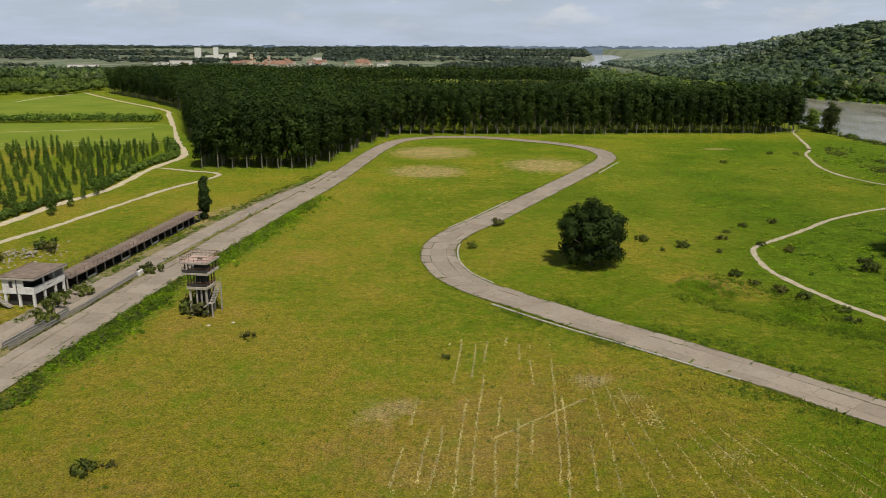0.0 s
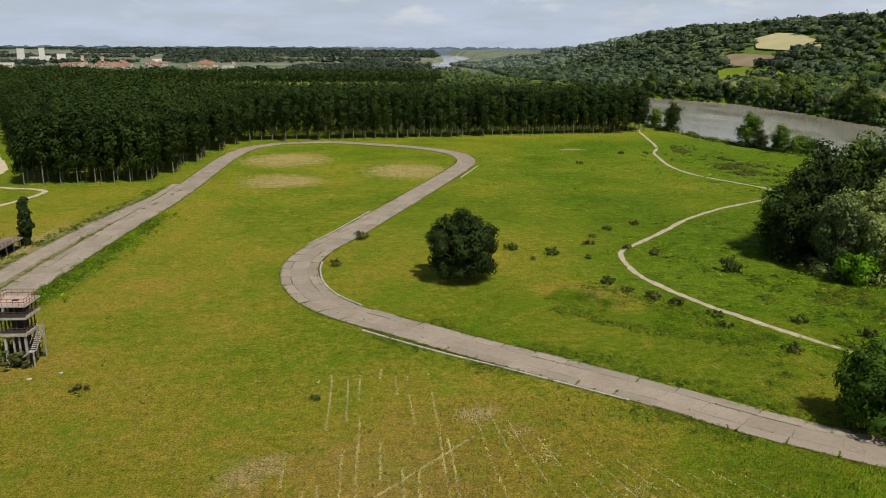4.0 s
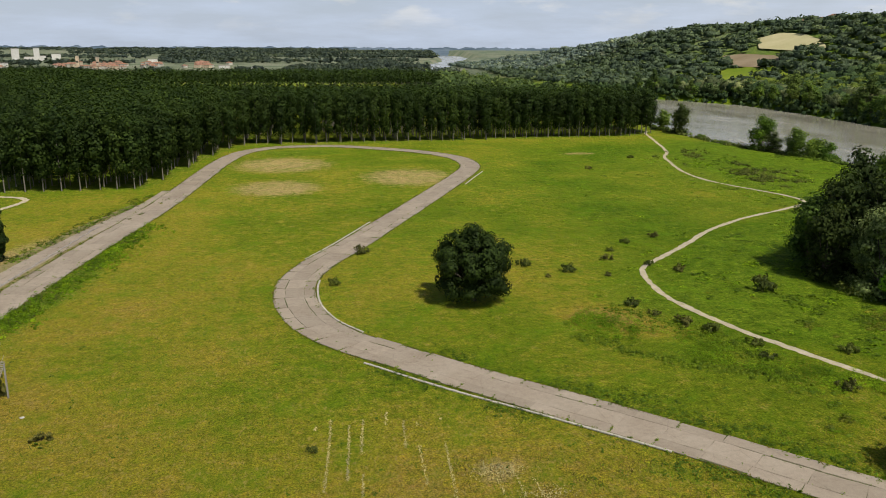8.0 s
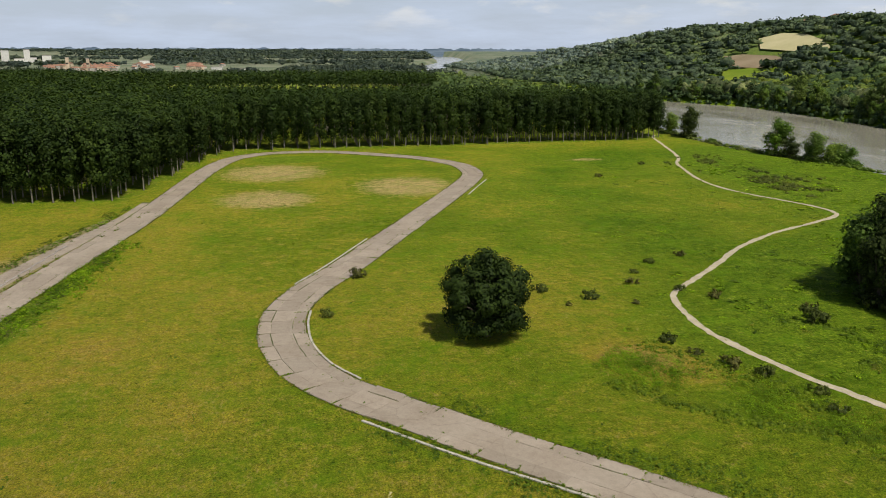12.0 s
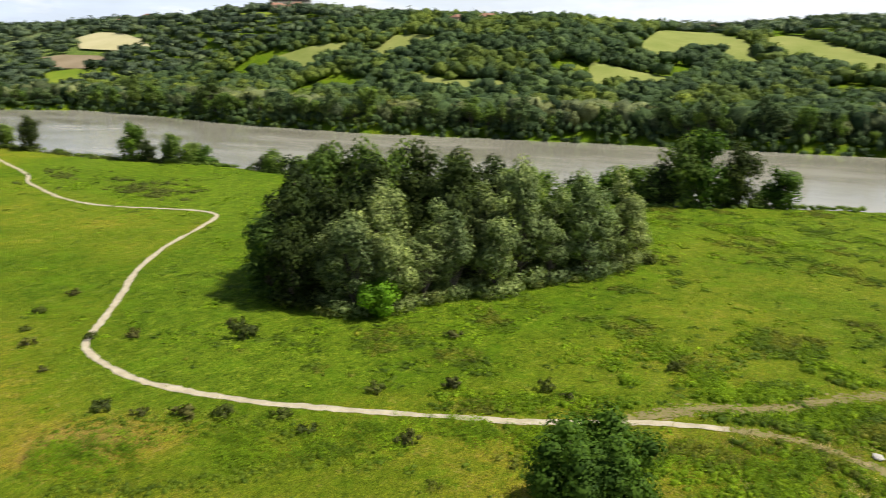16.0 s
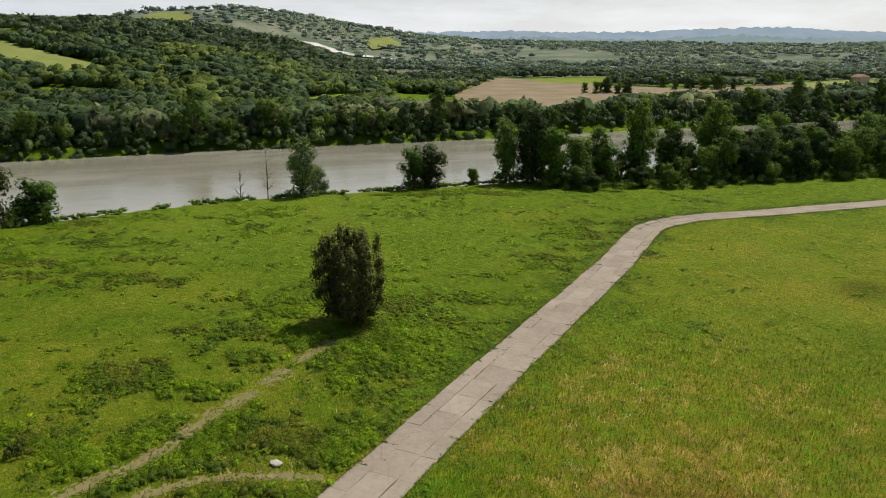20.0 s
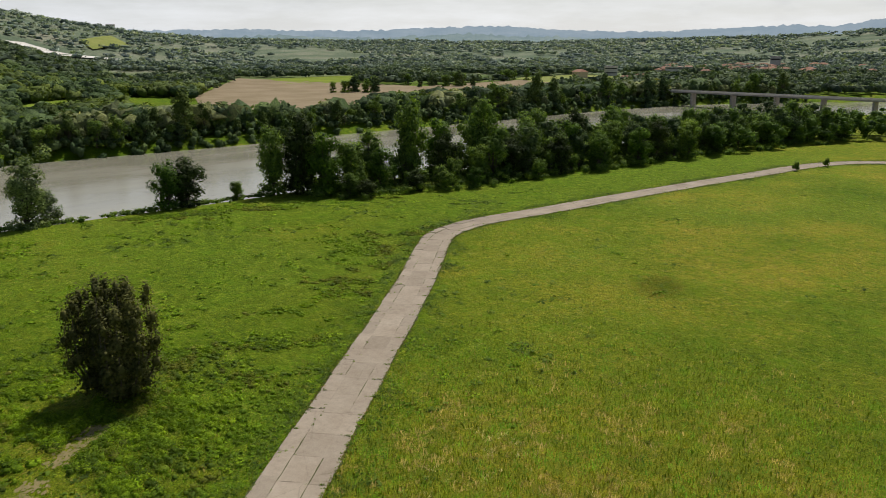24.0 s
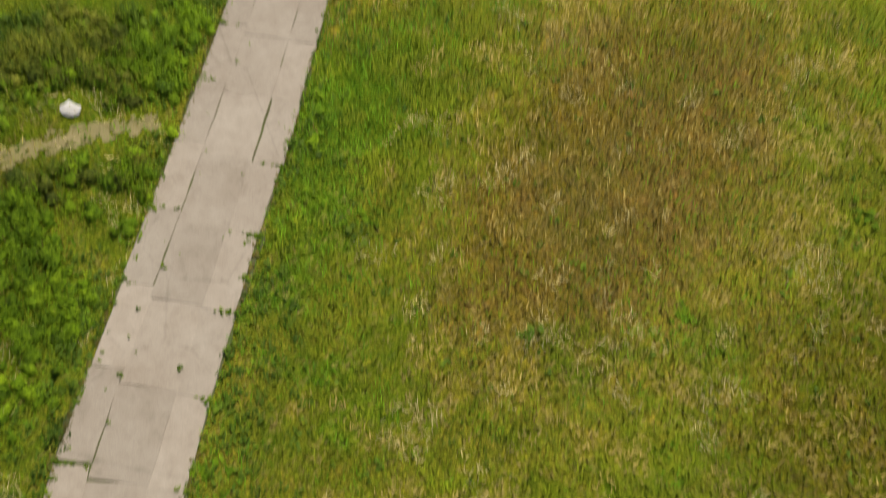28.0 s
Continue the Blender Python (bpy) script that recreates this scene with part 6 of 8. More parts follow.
for name, mask, mat, label, seed in (("ridge_woods", ~beyond_crest, HAZED_RIDGE_LEAF, "dark woods over the hill crests", 131), ("back_ridge_woods", beyond_crest, HAZED_BACK_LEAF, "woods behind the hill crests in haze-greyed colours", 134)):
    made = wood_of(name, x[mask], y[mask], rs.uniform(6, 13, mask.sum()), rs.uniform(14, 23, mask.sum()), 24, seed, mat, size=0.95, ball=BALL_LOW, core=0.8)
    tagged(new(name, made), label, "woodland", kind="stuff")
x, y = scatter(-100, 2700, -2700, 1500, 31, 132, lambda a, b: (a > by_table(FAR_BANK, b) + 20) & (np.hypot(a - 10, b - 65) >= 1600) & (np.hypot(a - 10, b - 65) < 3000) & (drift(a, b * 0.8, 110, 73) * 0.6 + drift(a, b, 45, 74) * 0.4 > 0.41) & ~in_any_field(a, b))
tagged(new("far_hill_woods", wood_of("far_hill_woods", x, y, rs.uniform(7, 13, len(x)), rs.uniform(20, 32, len(x)), 16, 133, HAZED_HILL_LEAF, size=1.0, ball=BALL_LOW)), "woods and hedges on the farther hills", "woodland", kind="stuff")

# the trees that line the far bank
far_row = np.arange(-630, 800, 5.6)
for n, y in enumerate(far_row):
    y = y + rs.uniform(-2.4, 2.4)
    x = float(by_table(FAR_BANK, y)) + rs.uniform(2.0, 10.0)
    low_ = 0.72 if -265 < y < -105 else 1.0
    if inside(np.array([x]), np.array([y]), ((400, 250), (470, 250), (470, 190), (400, 200)))[0] and rs.rand() < 0.3:
        continue
    if rs.rand() < 0.2:
        copy_at(far_willow, x, y, rs.uniform(0, 360), low_ * rs.uniform(0.55, 0.95), rs.uniform(0.85, 1.15))
    else:
        screen_tree(int(rs.randint(4)), x, y, low_ * (rs.uniform(1.15, 1.5) if rs.rand() < 0.2 else rs.uniform(0.55, 1.0)), rs.uniform(0.8, 1.2))

for cx, cy, n, spread_ in ((690, -368, 12, 20), (724, -500, 10, 20), (760, -640, 6, 16)):
    for _ in range(n):
        screen_tree(int(rs.randint(3)), cx + rs.normal(0, spread_ * 0.5), cy + rs.normal(0, spread_), rs.uniform(0.8, 1.15), rs.uniform(0.85, 1.1))

# hedge between the crop fields and the young plantation
hx = np.concatenate([np.linspace(-440, -170, 80), np.linspace(-440, -170, 80)])
hy = 445 + (hx + 440) * 0.075 + np.r_[np.zeros(80), np.full(80, 4.0)] + rs.normal(0, 1.2, 160)
tagged(new("field_hedge", card_mesh("field_hedge", far_crowns(hx, hy, rs.uniform(3.0, 5.5, 160), rs.uniform(4, 6.5, 160), 60, 140, 0.0, size=0.7), BROAD_LEAF)), "dark overgrown hedge between two crop fields", "hedge", kind="stuff")
young_lobes = [(rs.normal(0, 0.15), rs.normal(0, 0.15), z, 1.45 - 0.11 * z, 1.45 - 0.11 * z, 0.8) for z in np.arange(1.3, 8.4, 0.7)]
young = tree("young_poplar", "slender young poplar in a planted row", young_lobes, 420, 0.5, BROAD_LEAF, PALE_BARK, 0.07, 1.0, 141, ground_pose(-126, 300, 0), "young poplar plantation")
for i in range(12):
    for j in range(23):
        x, y = -106 - 7.0 * i + rs.normal(0, 0.6), 346 - 6.4 * j + rs.normal(0, 0.6) - 1.0 * i
        if (i or j) and x < -106 - 0.12 * (y - 240) and y > 202 + 2 * i and rs.rand() < 0.93:
            copy_at(young, x, y, rs.uniform(0, 360), rs.uniform(0.5, 0.85))
# bushes along the farm road
road_line, road_way = smooth_line(FARM_ROAD)
hedge_x, hedge_y = [], []
for p, w in zip(road_line, road_way):
    if 186 < p[1] < 372:
        for _ in range(3):
            side = (1 if w[1] > 0 else -1) * rs.uniform(2.6, 6.5)
            hedge_x.append(p[0] - abs(w[1]) * abs(side) + rs.normal(0, 0.4))
            hedge_y.append(p[1] + rs.normal(0, 0.8))
hedge_x, hedge_y = np.array(hedge_x), np.array(hedge_y)
k_ = drift(hedge_x, hedge_y, 14, 95) > 0.3
hedge_x, hedge_y = hedge_x[k_], hedge_y[k_]
tagged(new("roadside_bushes", wood_of("roadside_bushes", hedge_x, hedge_y, rs.uniform(0.9, 2.6, len(hedge_x)), rs.uniform(1.6, 3.2, len(hedge_x)), 60, 142, BROAD_LEAF, 0.0, 0.7)), "rough green bushes along the farm road", "bushes", kind="stuff")

# ---------- the far distance ----------
def far_ridge(name, table, away, foot, mat, label, seed, rough):
    """A long far ridge, as a thick bank of land with an uneven crest."""
    b = np.arange(table[0][0], table[-1][0], 0.12)
    top = 45 + away * np.tan(np.radians(by_table(table, b))) + rough * ((drift(b * 10, b * 0, 3.2, seed) - 0.5) + 0.6 * (drift(b * 10, b * 0, 1.1, seed + 1) - 0.5))
    rows = []
    for d, z in ((-foot, np.full(len(b), -10.0)), (-foot * 0.45, top * 0.55), (0, top), (60, top * 0.9), (70, np.full(len(b), -10.0))):
        rows.append(np.stack([10 + (away + d) * np.sin(np.radians(b)), 65 + (away + d) * np.cos(np.radians(b)), z], -1))
    v = np.stack(rows, 1)
    idx = np.arange(len(b) * 5).reshape(-1, 5)
    me = mesh_of(name, v, np.stack([idx[:-1, :-1], idx[:-1, 1:], idx[1:, 1:], idx[1:, :-1]], -1).reshape(-1, 4), mat)
    me.polygons.foreach_set("use_smooth", np.ones(len(me.polygons), bool))
    tagged(new(name, me), label, "hills", kind="structure")


# haze colours, given off as emission by the far backdrop
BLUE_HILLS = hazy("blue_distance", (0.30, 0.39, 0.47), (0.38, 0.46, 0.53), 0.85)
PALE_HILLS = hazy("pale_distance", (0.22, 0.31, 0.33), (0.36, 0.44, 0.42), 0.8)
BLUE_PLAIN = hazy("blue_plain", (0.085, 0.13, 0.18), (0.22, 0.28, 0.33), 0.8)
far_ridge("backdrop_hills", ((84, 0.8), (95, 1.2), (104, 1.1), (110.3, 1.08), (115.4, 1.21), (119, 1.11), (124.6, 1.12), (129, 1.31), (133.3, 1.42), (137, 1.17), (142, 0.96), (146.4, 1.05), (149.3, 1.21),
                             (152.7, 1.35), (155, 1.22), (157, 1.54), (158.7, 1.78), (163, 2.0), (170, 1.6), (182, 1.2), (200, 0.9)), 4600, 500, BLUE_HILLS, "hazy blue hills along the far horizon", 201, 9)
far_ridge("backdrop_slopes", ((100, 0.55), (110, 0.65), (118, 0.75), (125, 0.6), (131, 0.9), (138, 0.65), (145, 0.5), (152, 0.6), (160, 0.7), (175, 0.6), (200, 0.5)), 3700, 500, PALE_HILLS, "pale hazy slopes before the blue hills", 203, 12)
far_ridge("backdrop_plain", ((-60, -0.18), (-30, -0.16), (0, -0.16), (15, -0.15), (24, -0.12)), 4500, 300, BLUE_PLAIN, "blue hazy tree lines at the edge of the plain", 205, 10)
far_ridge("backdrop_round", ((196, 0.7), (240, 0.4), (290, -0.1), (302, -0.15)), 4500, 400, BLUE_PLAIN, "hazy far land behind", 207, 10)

# ---------- the control tower ----------
STAINED_WHITE = worn("stained_white_concrete", (0.42, 0.39, 0.33), (0.17, 0.145, 0.115), 0.8, 0.9)


def control_tower():
    at = pose(-41.3, 128.4, 0, 0, 0, -8) @ Matrix.Diagonal((0.82, 0.82, 0.97, 1))
    t = thing("control_tower", "derelict three-storey concrete race control tower with rusty rails", "tower", at=at)
    for x in (-1.75, 1.75):
        for y in (-1.75, 1.75):
            part("column", boxes((x - 0.2, y - 0.2, -0.2, x + 0.2, y + 0.2, 4.75), bevel=0.03), STAINED_WHITE, t)
    part("core_wall", boxes((-1.2, 0.0, -0.1, 1.2, 1.6, 4.75), bevel=0.02), DARK_INSIDE, t)
    for x in (-0.45, 0.55):
        part("column", boxes((x - 0.14, -1.7, -0.2, x + 0.14, -1.42, 4.7), bevel=0.02), GREY_CONCRETE, t)
    for n, (z0, z1, half, mat) in enumerate(((4.75, 5.25, 2.25, STAINED_WHITE), (7.5, 7.9, 2.8, STAINED_WHITE), (9.5, 9.72, 3.0, GREY_CONCRETE))):
        part("floor_slab", boxes((-half, -half, z0, half, half, z1), bevel=0.04), mat, t)
    part("roof_covering", boxes((-2.85, -2.85, 9.754, 2.85, 2.85, 9.80), bevel=0.01), worn("pinkish_screed", (0.50, 0.36, 0.30), (0.28, 0.20, 0.16), 0.6, 0.9), t, "worn pinkish roof screed")
    part("hatch", boxes((-0.5, -0.3, 9.80, 0.5, 0.4, 9.92), bevel=0.02), DARK_INSIDE, t)
    for z0, z1, half in ((5.3, 7.3, 1.95), (7.95, 9.45, 2.3)):
        for x in np.linspace(-half, half, 4):
            for y in (-half, half):
                part("post", boxes((x - 0.09, y - 0.09, z0, x + 0.09, y + 0.09, z1), bevel=0.01), DARK_INSIDE, t)
        for y in (-half * 0.35, half * 0.35):
            for x in (-half, half):
                part("post", boxes((x - 0.09, y - 0.09, z0, x + 0.09, y + 0.09, z1), bevel=0.01), DARK_INSIDE, t)
        part("cabin_wall", boxes((-half * 0.55, -half * 0.1, z0, half * 0.55, half * 0.8, z1 - 0.25), bevel=0.02), DARK_INSIDE, t)
    for z0, half, high, mat in ((5.3, 2.15, 0.75, RUST), (7.95, 2.75, 0.8, RUST), (9.75, 2.9, 1.05, RUST)):
        for sx, sy in ((0, -1), (0, 1), (-1, 0), (1, 0)):
            bm = bmesh.new()
            for z in (high * 0.5, high):
                if sx == 0:
                    box(bm, -half, sy * half - 0.03, z0 + z - 0.03, half, sy * half + 0.03, z0 + z + 0.03)
                else:
                    box(bm, sx * half - 0.03, -half, z0 + z - 0.03, sx * half + 0.03, half, z0 + z + 0.03)
            for u in np.linspace(-half, half, 7):
                x, y = (u, sy * half) if sx == 0 else (sx * half, u)
                box(bm, x - 0.025, y - 0.025, z0, x + 0.025, y + 0.025, z0 + high)
            part("railing", bm, mat, t)
        if z0 < 9:
            for sy in (-1,):
                part("parapet_panel", boxes((-half, sy * half - 0.05, z0, half, sy * half + 0.05, z0 + high * 0.55), bevel=0.01), DARK_INSIDE, t)
    # outside stair on the side away from the straight
    flight = thing("stair", "", "")
    flight.parent = t
    for i in range(13):
        y, z = 2.2 - 0.31 * i, 5.2 - 0.21 * i
        part("tread", boxes((2.35, y - 0.17, z - 0.06, 3.3, y + 0.15, z), bevel=0.008), GREY_CONCRETE, flight)
    for i in range(12):
        x, z = 2.6 - 0.34 * i, 2.45 - 0.2 * i
        part("tread", boxes((x - 0.18, -2.75, z - 0.06, x + 0.16, -1.95, z), bevel=0.008), GREY_CONCRETE, flight)
    part("landing", boxes((2.3, -2.8, 2.4, 3.35, -1.8, 2.52), bevel=0.01), GREY_CONCRETE, flight)
    for x in (2.35, 3.3):
        v, f = tubes([[((x, 2.3, 5.0), 0.07), ((x, -1.8, 2.35), 0.07)], [((x, 2.3, 6.1), 0.035), ((x, -1.8, 3.45), 0.035)]], 5)
        part("stringer", mesh_of("stringer", v, f, GREY_CONCRETE), GREY_CONCRETE, flight)
    for x, y in ((3.25, -2.7), (3.25, 2.0)):
        part("column", boxes((x - 0.12, y - 0.12, -0.2, x + 0.12, y + 0.12, 2.5 if y < 0 else 5.0), bevel=0.02), GREY_CONCRETE, t)


control_tower()


# ---------- the white timekeepers' building ----------
def white_building():
    at = pose(-71.4, 130.6, 0, 0, 0, -7)
    b = thing("timekeepers_building", "derelict white two-storey flat-roofed pit building with empty windows", "building", at=at)
    W, L = -5.9, 9.2  # runs back from the front corner
    part("ground_wall", boxes((W + 0.4, 0.9, -0.2, -0.9, L, 2.3), bevel=0.02), DARK_INSIDE, b)
    for x, y in ((-0.25, 0.25), (-3.0, 0.25), (W + 0.25, 0.25), (-0.25, 3.3), (-0.25, 6.4), (-0.25, L - 0.25)):
        part("pillar", boxes((x - 0.2, y - 0.2, -0.2, x + 0.2, y + 0.2, 2.3), bevel=0.02), WHITE_WALL, b)
    part("upper_floor", boxes((W, 0, 2.3, 0, L, 2.55), bevel=0.02), WHITE_WALL, b)
    # the upper storey's south wall, with a door opening and a window
    part("south_wall", boxes((W, 0, 2.55, -4.7, 0.25, 5.0), (-4.7, 0, 2.55, -3.9, 0.25, 3.3), (-4.7, 0, 4.6, -3.9, 0.25, 5.0), (-3.9, 0, 2.55, -3.1, 0.25, 5.0), (-3.1, 0, 2.55, -2.0, 0.25, 5.0), (-2.0, 0, 2.55, 0, 0.25, 3.55), (-2.0, 0, 4.75, 0, 0.25, 5.0)), WHITE_WALL, b)
    part("east_wall", boxes((-0.25, 0.25, 2.55, 0, L, 3.55), (-0.25, 0.25, 4.75, 0, L, 5.0), (-0.25, 3.0, 3.55, 0, 3.2, 4.75), (-0.25, 6.0, 3.55, 0, 6.2, 4.75), (-0.25, L - 0.4, 3.55, 0, L, 4.75)), WHITE_WALL, b)
    part("back_wall", boxes((W, L - 0.25, 2.55, -0.25, L, 5.0), (W, 0.25, 2.55, W + 0.25, L - 0.25, 5.0)), WHITE_WALL, b)
    part("room_floor", boxes((W + 0.3, 0.3, 2.56, -0.3, L - 0.3, 2.6)), DARK_INSIDE, b)
    part("inner_wall", boxes((-3.2, 0.3, 2.6, -3.0, L - 0.3, 4.95)), DARK_INSIDE, b)
    part("sign_band", boxes((-0.004, 3.6, 2.85, 0.02, 5.2, 3.1), bevel=0.004), GREY_CONCRETE, b, "faded grey lettering band")
    part("drainpipe", boxes((-3.25, -0.1, 0.2, -3.1, 0.0, 5.0), bevel=0.02), DARK_INSIDE, b)
    part("roof", boxes((W - 0.5, -0.5, 5.0, 0.6, L + 0.4, 5.32), bevel=0.04), GREY_CONCRETE, b)
    part("roof_felt", boxes((W - 0.3, -0.3, 5.324, 0.4, L + 0.2, 5.37), bevel=0.01), ROOF_FELT, b, "patchy brown weathered roof felt")
    for box_ in ((W - 0.5, -0.5, 5.32, 0.6, -0.32, 5.48), (W - 0.5, -0.32, 5.32, W - 0.32, L + 0.4, 5.48), (0.42, -0.32, 5.32, 0.6, L + 0.4, 5.48)):
        part("roof_edge", boxes(box_, bevel=0.02), ROOF_FELT, b)
    stair = thing("stair", "", "")
    stair.parent = b
    for i in range(12):
        x, z = W - 0.6 + 0.33 * i - 1.2, 2.5 - 0.2 * i
        part("tread", boxes((x - 0.2, -1.5, z - 0.1, x + 0.18, -0.4, z), bevel=0.01), GREY_CONCRETE, stair)
    part("stringer", boxes((W - 1.9, -1.5, 0.0, W - 1.7, -0.4, 2.45), bevel=0.02), GREY_CONCRETE, stair)
    part("landing", boxes((W - 2.6, -1.5, 2.45, W, 0.9, 2.6), bevel=0.02), GREY_CONCRETE, b)


white_building()


# ---------- the long pit wall with its roof walk ----------
def pit_stand():
    a, b = Vector((-70.2, 140.6, 0)), Vector((-63.4, 200.6, 0))
    length = (b - a).length
    turn = math.degrees(math.atan2((b - a).y, (b - a).x))
    s = thing("pit_stand", "long low derelict concrete pit shelter with a railed roof walk", "building", at=Matrix.Translation(a) @ pose(0, 0, 0, 0, 0, turn))
    part("back_wall", boxes((0, 2.9, -0.2, length, 3.1, 2.15), bevel=0.02), GREY_CONCRETE, s)
    part("floor", boxes((0, 0.1, -0.1, length, 2.9, 0.12), bevel=0.02), DARK_INSIDE, s)
    n = 18
    for i in range(n + 1):
        x = min(max(i * length / n, 0.12), length - 0.12)
        part("post", boxes((x - 0.1, 0.15, -0.2, x + 0.1, 0.4, 2.15), bevel=0.02), GREY_CONCRETE, s)
    for i in range(n):
        x0, x1 = i * length / n, (i + 1) * length / n
        if i % 4 == 2:
            part("low_wall", boxes((x0 + 0.14, 0.2, -0.1, x1 - 0.14, 0.38, 0.55), bevel=0.02), WHITE_WALL, s)
        part("partition", boxes((x0 + 0.06, 0.5, 0.0, x0 + 0.16, 2.9, 2.15)), DARK_INSIDE, s)
        part("roof_slab", boxes((x0 + 0.01, -0.55, 2.15, x1 - 0.01, 3.5, 2.45), bevel=0.03), ROOF_FELT, s)
    for y in (-0.4, 3.3):
        bm = bmesh.new()
        rs_ = np.random.RandomState(int(y * 10) + 90)
        for x in np.arange(0.3, length - 0.2, 1.6):
            lean = rs_.normal(0, 0.04)
            box(bm, x - 0.03 + lean, y - 0.03, 2.45, x + 0.03 + lean, y + 0.03, 3.4)
        for x in np.arange(0.3, length - 2, 1.6):
            if rs_.rand() < 0.86:
                box(bm, x, y - 0.025, 3.32, x + 1.6, y + 0.025, 3.38)
            if rs_.rand() < 0.7:
                box(bm, x, y - 0.02, 2.9, x + 1.6, y + 0.02, 2.95)
        part("railing", bm, RUST, s)


pit_stand()


# ---------- crash barrier ----------
def crash_barrier(x0, y0, x1, y1, label):
    a, b = Vector((x0, y0, 0)), Vector((x1, y1, 0))
    length = (b - a).length
    r = thing("crash_barrier", label, "barrier", "crash barriers by the pit lane", at=Matrix.Translation(a) @ pose(0, 0, 0, 0, 0, math.degrees(math.atan2((b - a).y, (b - a).x))))
    wave = ((0.0, 0.0), (0.06, 0.05), (0.02, 0.12), (0.06, 0.19), (0.02, 0.26), (0.0, 0.31))
    for z in (0.42, 0.86):
        v = [(x, -0.06 - d, z + h) for x in np.linspace(0, length, 8) for d, h in wave] + [(x, -0.052 - d, z + h) for x in np.linspace(0, length, 8) for d, h in wave]
        f = [(i * 6 + j, (i + 1) * 6 + j, (i + 1) * 6 + j + 1, i * 6 + j + 1) for i in range(7) for j in range(5)]
        f += [(48 + a_, 48 + d_, 48 + c_, 48 + b_) for a_, b_, c_, d_ in list(f)]
        part("rail_beam", mesh_of("rail_beam", v, f, GALVANISED), GALVANISED, r)
    for x in np.arange(0.1, length, 2.0):
        part("post", boxes((x - 0.05, -0.05, -0.2, x + 0.05, 0.06, 1.2), bevel=0.008), GALVANISED, r)


crash_barrier(-65.2, 110.2, -62.1, 132.6, "double galvanised crash barrier between track and pit lane")
crash_barrier(-62.4, 131.6, -60.7, 149.5, "rusty sagging crash barrier between track and pit lane")
crash_barrier(-66.5, 110.8, -64.2, 127.5, "bent second crash barrier behind the first")
block = thing("concrete_block", "white concrete barrier block at the pit exit", "barrier", at=pose(-60.6, 151.2, 0, 0, 0, 80))
part("body", boxes((-1.5, -0.3, -0.05, 1.5, 0.3, 0.95), bevel=0.08), WHITE_WALL, block)
for i in range(14):
    low = thing("edge_beam", "low concrete edging beam between track and pit lane", "kerb", "edging beams of the pit lane", at=pose(-60.4 + 0.128 * i * 6 * 1.02, 153.5 + 5.9 * i, 0, 0, 0, 82 - 0.35 * i))
    part("body", boxes((-2.6, -0.14, -0.05, 2.6, 0.14, 0.28), bevel=0.04), GREY_CONCRETE, low)


# ---------- rubble, rocks ----------
def rock_mesh(seed, flat=0.65):
    bm = bmesh.new()
    bmesh.ops.create_icosphere(bm, subdivisions=2, radius=1.0)
    for v in bm.verts:
        n = noise.noise(v.co * 1.3 + Vector((seed * 3.1, 0, 0))) * 0.45
        v.co *= 1 + n
        v.co.z *= flat
    me = bpy.data.meshes.new("rock")
    bm.to_mesh(me)
    bm.free()
    me.materials.append(STONE)
    return me


rock_kinds = [rock_mesh(i) for i in range(4)]
pale_stone = rock_mesh(7)
pale_stone.materials[0] = PALE_RENDER
rubble = thing("rubble_heap", "heap of broken pale concrete and stone with weeds", "rubble", at=pose(-91.5, 165.5, 0))
rrs = np.random.RandomState(300)
for i in range(190):
    ob = new("chunk", rock_kinds[i % 4])
    ob.parent = rubble
    x, y = rrs.normal(0, 3.6), rrs.normal(0, 5.0)
    s = rrs.uniform(0.10, 0.38)
    ob.matrix_local = pose(x, y, max(0.05, 0.8 * math.exp(-(x * x + y * y) / 18) * rrs.uniform(0.2, 1.0)), rrs.uniform(-30, 30), rrs.uniform(-30, 30), rrs.uniform(0, 360)) @ Matrix.Diagonal((s, s * rrs.uniform(0.6, 1.3), s * 0.7, 1))
for x, y, s in ((99.2, 64.6, 0.8), (-38.5, 121.5, 0.35), (-34.8, 123, 0.3)):
    stone = thing("pale_rock", "pale stone lying in the herbs", "rock", at=pose(x, y, 0.12, 0, 0, 30))
    ob = new("stone", pale_stone)
    ob.parent = stone
    ob.scale = (s, s * 0.8, s * 0.45)
tip = thing("rubble_heap", "scattered broken concrete beside the white building", "rubble", at=pose(-82, 128, 0))
for i in range(70):
    ob = new("chunk", rock_kinds[i % 4])
    ob.parent = tip
    s = rrs.uniform(0.15, 0.5)
    ob.matrix_local = pose(rrs.normal(0, 3.2), rrs.normal(0, 4.0), 0.05, rrs.uniform(-30, 30), rrs.uniform(-30, 30), rrs.uniform(0, 360)) @ Matrix.Diagonal((s, s, s * 0.6, 1))


# ---------- the bridge ----------
def bridge():
    b = thing("road_bridge", "long grey concrete road bridge over the river", "bridge", at=pose(180, -523, 0, 0, 0, 1.5))
    part("deck", boxes((-330, -5, 7.2, 300, 5, 8.2), bevel=0.1), GREY_CONCRETE, b)
    for y in (-5, 4.6):
        part("parapet", boxes((-330, y, 8.2, 300, y + 0.4, 9.2), bevel=0.03), PALE_RENDER, b)
    for x in np.arange(-300, 300, 36.0):
        part("pier", boxes((x - 0.8, -3.6, -7, x + 0.8, 3.6, 7.2), bevel=0.3), GREY_CONCRETE, b)


bridge()


